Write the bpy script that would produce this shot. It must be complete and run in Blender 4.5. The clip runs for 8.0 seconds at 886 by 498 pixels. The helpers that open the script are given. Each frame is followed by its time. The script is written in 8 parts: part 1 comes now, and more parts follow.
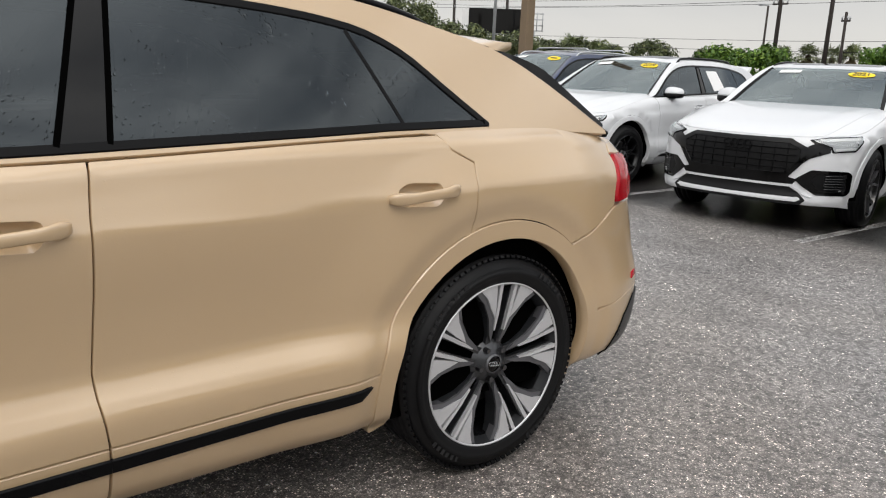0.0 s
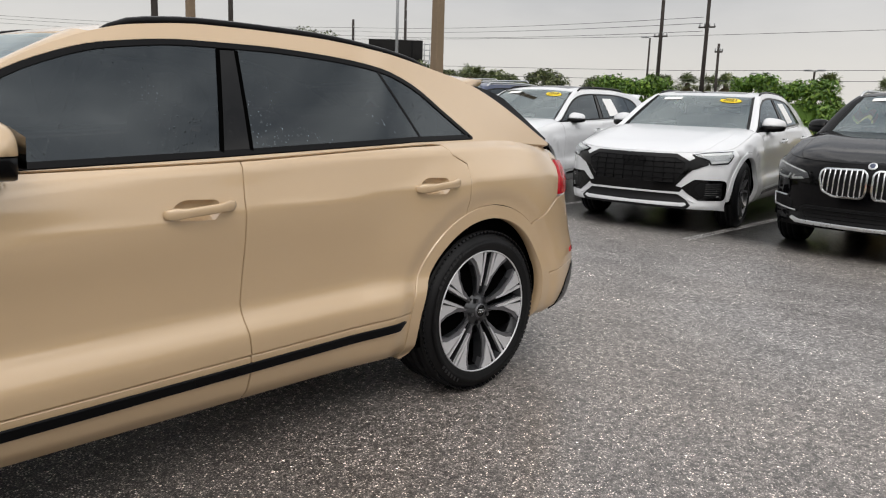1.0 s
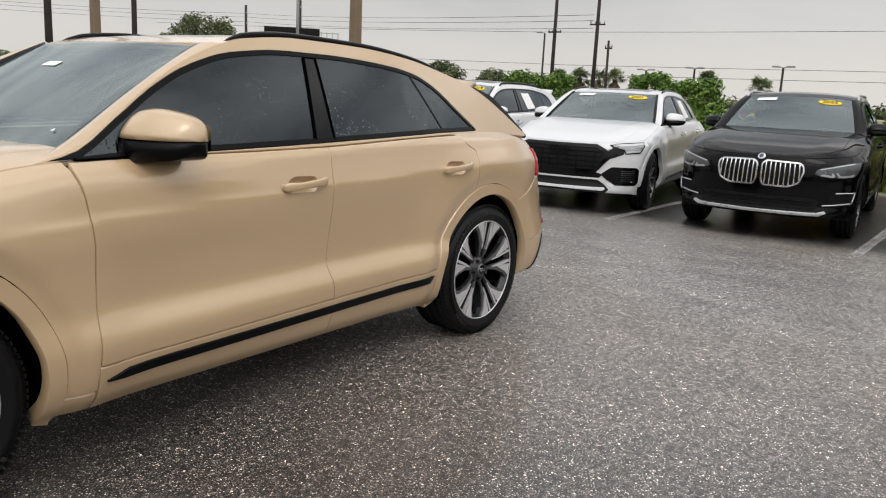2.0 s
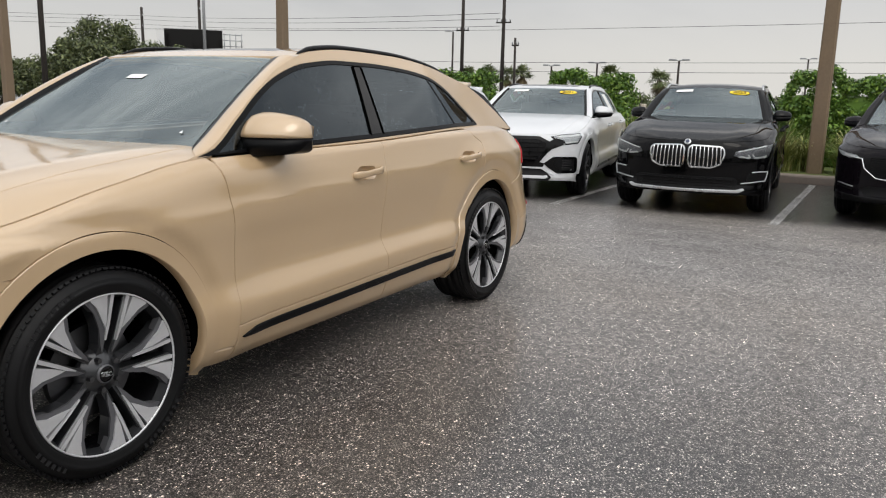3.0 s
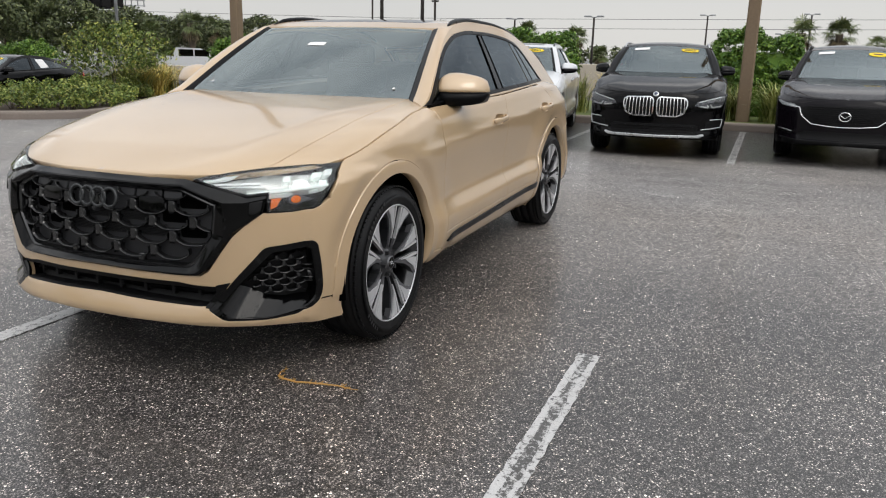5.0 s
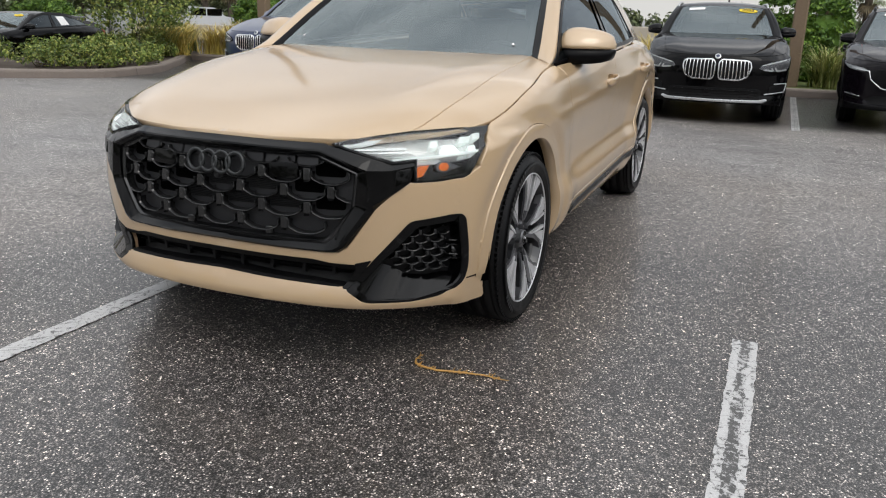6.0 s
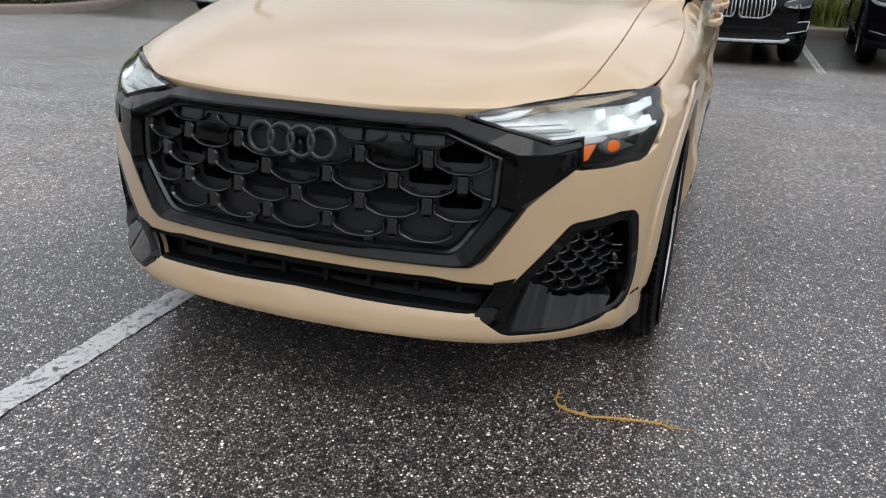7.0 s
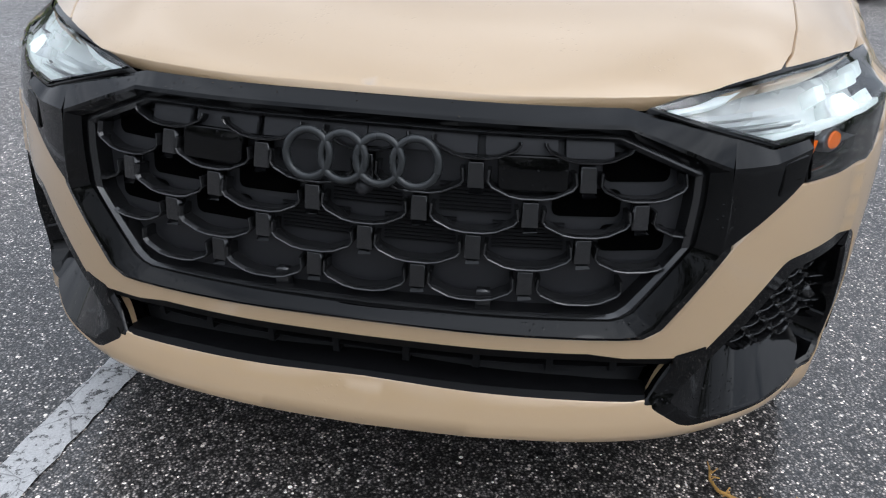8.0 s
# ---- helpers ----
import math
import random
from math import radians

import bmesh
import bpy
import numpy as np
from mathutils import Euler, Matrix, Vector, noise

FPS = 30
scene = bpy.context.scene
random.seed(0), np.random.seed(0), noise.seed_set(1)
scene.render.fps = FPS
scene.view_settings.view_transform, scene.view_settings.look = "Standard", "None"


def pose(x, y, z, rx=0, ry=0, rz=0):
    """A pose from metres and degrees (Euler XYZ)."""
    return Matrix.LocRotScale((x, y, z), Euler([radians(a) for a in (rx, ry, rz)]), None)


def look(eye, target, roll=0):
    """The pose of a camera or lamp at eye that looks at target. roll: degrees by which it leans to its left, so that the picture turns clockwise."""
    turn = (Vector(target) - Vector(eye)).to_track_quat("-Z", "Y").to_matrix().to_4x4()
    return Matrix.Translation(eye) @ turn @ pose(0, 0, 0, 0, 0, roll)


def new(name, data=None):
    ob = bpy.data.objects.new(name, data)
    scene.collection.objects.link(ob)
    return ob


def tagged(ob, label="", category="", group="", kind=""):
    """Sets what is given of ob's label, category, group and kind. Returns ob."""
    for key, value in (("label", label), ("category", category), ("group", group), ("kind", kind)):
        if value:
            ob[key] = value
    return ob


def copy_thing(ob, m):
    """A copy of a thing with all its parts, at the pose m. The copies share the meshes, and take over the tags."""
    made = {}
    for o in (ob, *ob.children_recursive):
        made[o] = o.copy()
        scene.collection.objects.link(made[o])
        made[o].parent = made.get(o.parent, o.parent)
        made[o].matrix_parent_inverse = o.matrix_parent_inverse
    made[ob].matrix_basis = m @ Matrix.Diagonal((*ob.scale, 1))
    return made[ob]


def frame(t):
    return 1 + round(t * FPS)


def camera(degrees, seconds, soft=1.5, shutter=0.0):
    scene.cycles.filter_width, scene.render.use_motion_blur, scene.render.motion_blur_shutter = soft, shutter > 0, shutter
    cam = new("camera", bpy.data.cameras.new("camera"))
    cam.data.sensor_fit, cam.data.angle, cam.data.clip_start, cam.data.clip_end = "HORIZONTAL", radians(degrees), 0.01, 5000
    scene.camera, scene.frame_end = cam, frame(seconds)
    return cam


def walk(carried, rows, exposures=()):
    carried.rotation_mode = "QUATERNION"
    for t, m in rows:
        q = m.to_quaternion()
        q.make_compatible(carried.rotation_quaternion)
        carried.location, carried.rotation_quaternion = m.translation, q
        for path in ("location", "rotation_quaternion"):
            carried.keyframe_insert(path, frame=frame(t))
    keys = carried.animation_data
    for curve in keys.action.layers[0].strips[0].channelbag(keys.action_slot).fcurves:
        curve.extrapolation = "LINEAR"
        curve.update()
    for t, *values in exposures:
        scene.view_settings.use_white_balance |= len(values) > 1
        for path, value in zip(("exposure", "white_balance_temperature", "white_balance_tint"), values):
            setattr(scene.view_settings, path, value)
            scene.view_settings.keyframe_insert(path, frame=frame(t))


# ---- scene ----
cam = camera(59.2, 8.0, 1.15)
METRES, EYE, TILT, LEAN, TURN = 8.287, 1.5, 0.0, 0.0, -41.4
PATH = [
    (0, (1.304, -2.785, 1.375), (2.516, -1.262, 0.916), 2.4),
    (0.5, (0.831, -3.047, 1.382), (2.146, -1.59, 0.998), 1.4),
    (1, (0.329, -3.297, 1.368), (1.735, -1.926, 0.988), 1.9),
    (1.5, (-0.176, -3.391, 1.383), (1.326, -2.13, 0.989), 2.5),
    (1.7, (-0.398, -3.393, 1.4), (1.136, -2.173, 1.005), 2.8),
    (2.8, (-1.488, -3.287, 1.363), (0.201, -2.289, 0.973), 1.6),
    (3, (-1.669, -3.242, 1.382), (0.04, -2.279, 0.992), 1.4),
    (3.5, (-2.138, -3.165, 1.392), (-0.383, -2.295, 0.987), 1.4),
    (4, (-2.593, -2.962, 1.394), (-0.805, -2.172, 0.971), 1.3),
    (4.2, (-2.736, -2.882, 1.403), (-0.94, -2.112, 0.975), 1.0),
    (5.3, (-3.412, -2.397, 1.405), (-1.621, -1.671, 0.891), 1.5),
    (5.5, (-3.412, -2.252, 1.388), (-1.627, -1.519, 0.859), 1.5),
    (6, (-3.227, -1.888, 1.339), (-1.458, -1.157, 0.759), 1.7),
    (6.5, (-2.996, -1.445, 1.283), (-1.229, -0.754, 0.652), 1.9),
    (7, (-2.666, -1.029, 1.27), (-0.9, -0.428, 0.548), 2.1),
    (7.5, (-2.337, -0.642, 1.225), (-0.557, -0.162, 0.447), 2.0),
    (8, (-2.05, -0.331, 1.198), (-0.271, -0.031, 0.334), 2.1),
]
# the phone's white balance drifts from warm to cool as it turns to the black grille
TONE = [(0, 0.10, 6600, 10), (1.5, 0.02, 6700, 11), (3.5, 0.0, 6550, 10), (5.5, 0.0, 6450, 10), (7, 0.04, 6200, 10), (8, 0.10, 5850, 10)]
walk(cam, [(t, look(eye, target, roll)) for t, eye, target, roll in PATH], TONE)

# ---------------------------------------------------------------- world, sun, exposure
SUN_EL, SUN_AZ = 52.0, 215.0
world = bpy.data.worlds.new("overcast_sky")
scene.world = world
world.use_nodes = True
wn = world.node_tree
wn.nodes.clear()


def wnode(kind, **values):
    n = wn.nodes.new(kind)
    for k, v in values.items():
        n.inputs[k].default_value = v
    return n


sky = wnode("ShaderNodeTexSky")
sky.sky_type, sky.sun_disc = "NISHITA", False
sky.sun_elevation, sky.sun_rotation = radians(SUN_EL), radians(SUN_AZ)
sky.air_density, sky.dust_density, sky.ozone_density = 1.0, 4.0, 1.0
wcoord = wnode("ShaderNodeTexCoord")
wmap = wnode("ShaderNodeMapping")
wmap.inputs["Scale"].default_value = (1.0, 1.0, 3.2)
wn.links.new(wcoord.outputs["Generated"], wmap.inputs["Vector"])
wcloud = wnode("ShaderNodeTexNoise", Scale=1.7, Detail=7.0, Roughness=0.55, Distortion=0.5)
wn.links.new(wmap.outputs[0], wcloud.inputs["Vector"])
wramp = wnode("ShaderNodeValToRGB")
wramp.color_ramp.elements[0].position, wramp.color_ramp.elements[0].color = 0.36, (0.26, 0.29, 0.33, 1)
wramp.color_ramp.elements[1].position, wramp.color_ramp.elements[1].color = 0.64, (1.0, 0.99, 0.97, 1)
wn.links.new(wcloud.outputs["Fac"], wramp.inputs["Fac"])
# under the cloud deck the sky is cream at the horizon, grey above it, and brightest overhead
wsep = wnode("ShaderNodeSeparateXYZ")
wn.links.new(wcoord.outputs["Generated"], wsep.inputs[0])
wband = wnode("ShaderNodeValToRGB")
we = wband.color_ramp.elements
we[0].position, we[0].color = 0.0, (0.322, 0.316, 0.302, 1)
we[1].position, we[1].color = 1.0, (0.63, 0.64, 0.655, 1)
for wp, wc in ((0.05, (0.312, 0.309, 0.299)), (0.13, (0.270, 0.273, 0.278)), (0.26, (0.50, 0.50, 0.505)), (0.50, (0.71, 0.71, 0.715))):
    el = we.new(wp)
    el.color = (*wc, 1)
wn.links.new(wsep.outputs["Z"], wband.inputs["Fac"])
wfade = wnode("ShaderNodeValToRGB")
wfe = wfade.color_ramp.elements
wfe[0].position, wfe[0].color = 0.06, (0.10, 0.10, 0.10, 1)
wfe[1].position, wfe[1].color = 0.92, (0.30, 0.28, 0.28, 1)
for wp, wc in ((0.30, 0.85), (0.62, 0.92), (0.80, 0.90)):
    el = wfe.new(wp)
    el.color = (wc, wc, wc, 1)
wn.links.new(wsep.outputs["Z"], wfade.inputs["Fac"])
wdeck = wn.nodes.new("ShaderNodeMix")
wdeck.data_type, wdeck.blend_type = "RGBA", "MULTIPLY"
wn.links.new(wfade.outputs["Color"], wdeck.inputs["Factor"])
wn.links.new(wband.outputs["Color"], wdeck.inputs["A"])
wn.links.new(wramp.outputs["Color"], wdeck.inputs["B"])
wwarm = wn.nodes.new("ShaderNodeMix")
wwarm.data_type, wwarm.blend_type = "RGBA", "MULTIPLY"
wwarm.inputs["Factor"].default_value = 1.0
# the deck glows round the hidden sun
wdot = wnode("ShaderNodeVectorMath")
wdot.operation = "DOT_PRODUCT"
wdot.inputs[1].default_value = (math.sin(radians(SUN_AZ)) * math.cos(radians(SUN_EL)), math.cos(radians(SUN_AZ)) * math.cos(radians(SUN_EL)), math.sin(radians(SUN_EL)))
wn.links.new(wcoord.outputs["Generated"], wdot.inputs[0])
wglow = wnode("ShaderNodeValToRGB")
wge = wglow.color_ramp.elements
wge[0].position, wge[0].color = 0.2, (0.93, 0.93, 0.93, 1)
wge[1].position, wge[1].color = 1.0, (1.5, 1.49, 1.46, 1)
for wp, wc in ((0.55, 0.93), (0.80, 1.26)):
    el = wge.new(wp)
    el.color = (wc, wc, wc, 1)
wn.links.new(wdot.outputs["Value"], wglow.inputs["Fac"])
wlit = wn.nodes.new("ShaderNodeMix")
wlit.data_type, wlit.blend_type = "RGBA", "MULTIPLY"
wlit.inputs["Factor"].default_value = 1.0
wn.links.new(wdeck.outputs["Result"], wlit.inputs["A"])
wn.links.new(wglow.outputs["Color"], wlit.inputs["B"])
wn.links.new(wlit.outputs["Result"], wwarm.inputs["A"])
wwarm.inputs["B"].default_value = (28.0, 28.0, 28.0, 1)
wmix = wn.nodes.new("ShaderNodeMix")
wmix.data_type = "RGBA"
wmix.inputs["Factor"].default_value = 0.90
wn.links.new(sky.outputs["Color"], wmix.inputs["A"])
wn.links.new(wwarm.outputs["Result"], wmix.inputs["B"])
wbg = wnode("ShaderNodeBackground", Strength=0.095)
wn.links.new(wmix.outputs["Result"], wbg.inputs["Color"])
wout = wnode("ShaderNodeOutputWorld")
wn.links.new(wbg.outputs[0], wout.inputs[0])

sun = new("sun", bpy.data.lights.new("sun", "SUN"))
sun.data.energy, sun.data.angle, sun.data.color = 0.42, radians(25), (1.0, 0.96, 0.9)
sun.matrix_basis = Matrix.Rotation(radians(-SUN_AZ), 4, "Z") @ Matrix.Rotation(radians(90 - SUN_EL), 4, "X").inverted()


# ---------------------------------------------------------------- materials
class Mat:
    """A small builder of node materials."""

    def __init__(self, name):
        self.m = bpy.data.materials.new(name)
        self.m.use_nodes = True
        self.t = self.m.node_tree
        self.b = self.t.nodes["Principled BSDF"]
        self.out = self.t.nodes["Material Output"]

    def n(self, kind, **values):
        node = self.t.nodes.new(kind)
        for k, v in values.items():
            node.inputs[k.replace("_", " ")].default_value = v
        return node

    def l(self, a, b):
        self.t.links.new(a, b)

    def coord(self, kind="Object"):
        return self.n("ShaderNodeTexCoord").outputs[kind]

    def noise(self, scale, detail=4.0, rough=0.55, vec=None):
        n = self.n("ShaderNodeTexNoise", Scale=scale, Detail=detail, Roughness=rough)
        self.l(vec if vec is not None else self.coord(), n.inputs["Vector"])
        return n.outputs["Fac"]

    def ramp(self, fac, stops):
        r = self.n("ShaderNodeValToRGB")
        e = r.color_ramp.elements
        while len(e) < len(stops):
            e.new(0.5)
        for el, (p, c) in zip(e, stops):
            el.position = p
            el.color = (c, c, c, 1) if not isinstance(c, tuple) else (*c, 1)
        self.l(fac, r.inputs["Fac"])
        return r.outputs["Color"]

    def mix(self, fac, a, b, blend="MIX"):
        n = self.n("ShaderNodeMix")
        n.data_type, n.blend_type = "RGBA", blend
        for v, k in ((fac, "Factor"), (a, "A"), (b, "B")):
            if isinstance(v, (int, float)):
                n.inputs[k].default_value = v if k == "Factor" else (v, v, v, 1)
            elif isinstance(v, tuple):
                n.inputs[k].default_value = (*v, 1)
            else:
                self.l(v, n.inputs[k])
        return n.outputs["Result"]

    def math(self, op, a, b=0.0):
        n = self.n("ShaderNodeMath")
        n.operation = op
        for i, v in enumerate((a, b)):
            if isinstance(v, (int, float)):
                n.inputs[i].default_value = v
            else:
                self.l(v, n.inputs[i])
        return n.outputs[0]

    def bump(self, height, strength=0.3, distance=0.002, normal=None):
        n = self.n("ShaderNodeBump", Strength=strength, Distance=distance)
        self.l(height, n.inputs["Height"])
        if normal is not None:
            self.l(normal, n.inputs["Normal"])
        self.l(n.outputs[0], self.b.inputs["Normal"])
        return n.outputs[0]

    def set(self, **values):
        for k, v in values.items():
            k = k.replace("_", " ")
            if isinstance(v, tuple):
                v = (*v, 1)
            if isinstance(v, (int, float, tuple)):
                self.b.inputs[k].default_value = v
            else:
                self.l(v, self.b.inputs[k])
        return self


def paint(name, color, rough=0.35, metal=0.0, coat=0.8, drops=True, fade=0.06, spec=0.3, ior=1.55, haze=0.0):
    """Car paint under clear coat, wet with fine beads of rain and faint streaks of run-off."""
    k = Mat(name)
    obj = k.coord()
    tone = k.noise(1.3, 4.0, 0.5, obj)
    base = k.mix(tone, tuple(c * (1 - fade) for c in color), tuple(min(1, c * (1 + fade)) for c in color))
    flake = k.noise(900.0, 1.0, 0.5, obj)
    base = k.mix(k.math("MULTIPLY", flake, 0.08), base, tuple(min(1, c * 1.25) for c in color))
    k.set(Base_Color=base, Metallic=metal, Coat_Weight=coat, Coat_IOR=ior)
    k.set(Roughness=rough, Specular_IOR_Level=spec)
    film = k.ramp(k.noise(5.0, 5.0, 0.6, obj), [(0.35, 0.02 + haze), (0.7, 0.07 + haze)])
    k.set(Coat_Roughness=film)
    if drops:
        v = k.n("ShaderNodeTexVoronoi", Scale=95.0, Randomness=1.0)
        k.l(obj, v.inputs["Vector"])
        bead = k.ramp(v.outputs["Distance"], [(0.10, 1.0), (0.26, 0.0)])
        where = k.ramp(k.noise(11.0, 4.0, 0.65, obj), [(0.50, 0.0), (0.62, 1.0)])
        amount = k.math("MULTIPLY", bead, where)
        n = k.n("ShaderNodeBump", Strength=0.40, Distance=0.002)
        k.l(amount, n.inputs["Height"])
        k.l(n.outputs[0], k.b.inputs["Coat Normal"])
    return k.m


def plain(name, color, rough=0.5, metal=0.0, grain=60.0, amount=0.12, bump=0.1, coat=0.0, spec=0.5):
    k = Mat(name)
    a = k.noise(grain, 4.0)
    b = k.noise(grain / 14.0, 3.0)
    f = k.math("ADD", k.math("MULTIPLY", a, 0.5), k.math("MULTIPLY", b, 0.5))
    k.set(Base_Color=k.mix(f, tuple(max(0, c * (1 - 2 * amount)) for c in color), tuple(min(1, c * (1 + 2 * amount)) for c in color)))
    k.set(Roughness=k.ramp(b, [(0.3, max(0.02, rough * 0.85)), (0.7, min(1, rough * 1.15))]), Metallic=metal, Coat_Weight=coat, Specular_IOR_Level=spec)
    if bump:
        k.bump(a, bump, 0.001)
    return k.m


def glazing(name, tint, drops=0.0, gloss=1.0, ior=1.6):
    """Window glass: a tinted see-through layer under a mirror-like surface, with beads of rain on it."""
    k = Mat(name)
    see = k.n("ShaderNodeBsdfTransparent")
    see.inputs["Color"].default_value = (*tint, 1)
    shine = k.n("ShaderNodeBsdfGlossy", Roughness=0.015)
    shine.inputs["Color"].default_value = (*gloss, 1) if isinstance(gloss, tuple) else (gloss, gloss, gloss, 1)
    fres = k.n("ShaderNodeFresnel", IOR=ior)
    mixer = k.n("ShaderNodeMixShader")
    k.l(fres.outputs[0], mixer.inputs[0])
    k.l(see.outputs[0], mixer.inputs[1])
    k.l(shine.outputs[0], mixer.inputs[2])
    last = mixer.outputs[0]
    if drops:
        obj = k.coord()
        v = k.n("ShaderNodeTexVoronoi", Scale=75.0, Randomness=1.0)
        stretch = k.n("ShaderNodeMapping")
        stretch.inputs["Scale"].default_value = (1.0, 1.0, 0.75)
        k.l(obj, stretch.inputs["Vector"])
        k.l(stretch.outputs[0], v.inputs["Vector"])
        bead = k.ramp(v.outputs["Distance"], [(0.12, 1.0), (0.24, 0.0)])
        where = k.ramp(k.noise(5.0, 4.0, 0.6, obj), [(0.46, 0.0), (0.58, 1.0)])
        amount = k.math("MULTIPLY", bead, where)
        # trails of water running down
        long = k.n("ShaderNodeMapping")
        long.inputs["Scale"].default_value = (1.0, 1.0, 0.09)
        k.l(obj, long.inputs["Vector"])
        trail = k.ramp(k.noise(70.0, 2.0, 0.5, long.outputs[0]), [(0.66, 0.0), (0.72, 1.0)])
        damp = k.ramp(k.noise(2.6, 3.0, 0.5, obj), [(0.50, 0.0), (0.60, 0.8)])
        amount = k.math("MAXIMUM", amount, k.math("MULTIPLY", trail, damp))
        bump = k.n("ShaderNodeBump", Strength=0.7 * drops, Distance=0.003)
        k.l(amount, bump.inputs["Height"])
        k.l(bump.outputs[0], shine.inputs["Normal"])
        k.l(bump.outputs[0], fres.inputs["Normal"])
    k.l(last, k.out.inputs["Surface"])
    return k.m


def light_mat(name, color, strength):
    k = Mat(name)
    k.set(Base_Color=color, Emission_Color=color, Emission_Strength=strength, Roughness=0.2)
    return k.m


M = {}
M["sand"] = paint("sand_beige_paint", (0.502, 0.354, 0.204), 0.40, metal=0.12, coat=1.0, ior=1.8, haze=0.05)
M["white"] = paint("white_paint", (0.63, 0.64, 0.655), 0.4, fade=0.02)
M["black"] = paint("black_paint", (0.0016, 0.0016, 0.002), 0.4, fade=0.1, spec=0.0, coat=0.85, ior=1.31)
M["plum"] = paint("dark_plum_paint", (0.004, 0.0028, 0.0045), 0.4, fade=0.1, spec=0.02, coat=0.85, ior=1.31)
M["blue"] = paint("dark_blue_paint", (0.016, 0.028, 0.075), 0.3, fade=0.1)
M["gloss_black"] = paint("gloss_black_plastic", (0.0014, 0.0014, 0.0016), 0.4, coat=1.0, spec=0.0, ior=1.33)
M["trim_black"] = plain("satin_black_trim", (0.002, 0.002, 0.0024), 0.3, spec=0.12)
M["rib_black"] = plain("glossy_grille_plastic", (0.009, 0.009, 0.0095), 0.22, spec=0.75)
M["badge"] = plain("satin_grey_black_badge", (0.020, 0.022, 0.023), 0.28, bump=0.0, spec=0.5)
M["plastic"] = plain("matt_black_plastic", (0.004, 0.004, 0.0045), 0.5, grain=220.0, bump=0.15, spec=0.2)
M["grille_back"] = plain("grey_black_plastic", (0.021, 0.021, 0.023), 0.42, grain=220.0, bump=0.1, spec=0.35)
M["dark"] = plain("underbody_and_shade_black", (0.0015, 0.0015, 0.0015), 0.9, spec=0.0)
M["rubber"] = plain("tyre_rubber", (0.0045, 0.0045, 0.005), 0.5, grain=150.0, bump=0.1, spec=0.20)
M["rubber_mark"] = plain("raised_tyre_lettering", (0.012, 0.012, 0.013), 0.45, grain=150.0, bump=0.05, spec=0.35)
M["alloy"] = plain("machined_silver_alloy", (0.60, 0.60, 0.615), 0.33, metal=0.50, grain=90.0, amount=0.05, bump=0.03)
M["grey_alloy"] = plain("grey_painted_alloy", (0.030, 0.031, 0.034), 0.32, metal=0.4, amount=0.05, bump=0.03, coat=0.5)
M["black_alloy"] = plain("black_painted_alloy", (0.006, 0.006, 0.007), 0.28, metal=0.2, amount=0.05, bump=0.03, coat=0.5)
M["chrome"] = plain("polished_chrome", (0.70, 0.71, 0.72), 0.12, metal=1.0, amount=0.02, bump=0.0)
M["satin_silver"] = plain("satin_silver_trim", (0.55, 0.56, 0.57), 0.3, metal=0.9, amount=0.03, bump=0.0)
M["mid_alloy"] = plain("grey_alloy_flank", (0.14, 0.14, 0.15), 0.35, metal=0.6, amount=0.05, bump=0.03)
M["disc"] = plain("brake_disc_steel", (0.11, 0.11, 0.115), 0.4, metal=1.0, amount=0.1)
M["glass_dark"] = glazing("tinted_side_glass", (0.030, 0.034, 0.040), 1.0, (0.84, 0.94, 1.0), 1.60)
M["glass_wind"] = glazing("windscreen_glass", (0.62, 0.68, 0.66), 0.05, (0.87, 0.98, 1.0), 2.6)
M["glass_lamp"] = glazing("lamp_lens", (0.93, 0.95, 0.96), 0.5)
M["glass_red"] = plain("red_lamp_plastic", (0.36, 0.002, 0.008), 0.22, coat=0.15, bump=0.0, spec=0.2)
M["lamp_clear"] = plain("clear_lamp_reflector", (0.42, 0.43, 0.44), 0.35, amount=0.1, grain=25.0, bump=0.05, coat=0.4)
M["lamp_inside"] = plain("lamp_reflector", (0.84, 0.88, 0.83), 0.28, metal=0.35, bump=0.0)
M["amber"] = light_mat("amber_indicator", (0.85, 0.17, 0.015), 0.28)
M["led_soft"] = light_mat("soft_white_led", (0.87, 0.93, 0.89), 0.26)
M["led"] = light_mat("white_led", (0.95, 1.0, 0.96), 1.0)
M["seat"] = plain("dark_leather", (0.03, 0.029, 0.028), 0.5, grain=180.0)
M["dash"] = plain("dash_plastic", (0.02, 0.02, 0.021), 0.6, grain=200.0)
M["paper"] = plain("white_paper", (0.78, 0.78, 0.77), 0.7, amount=0.02, bump=0.0)
M["yellow"] = plain("yellow_sticker", (0.90, 0.66, 0.01), 0.5, amount=0.03, bump=0.0)
M["ink"] = plain("black_ink", (0.02, 0.02, 0.02), 0.6, bump=0.0)


# ---------------------------------------------------------------- mesh helpers
class Panel(list):
    """The faces of a panel, with the normals of the curved surface that it is cut from."""

    normals, crisp = None, False


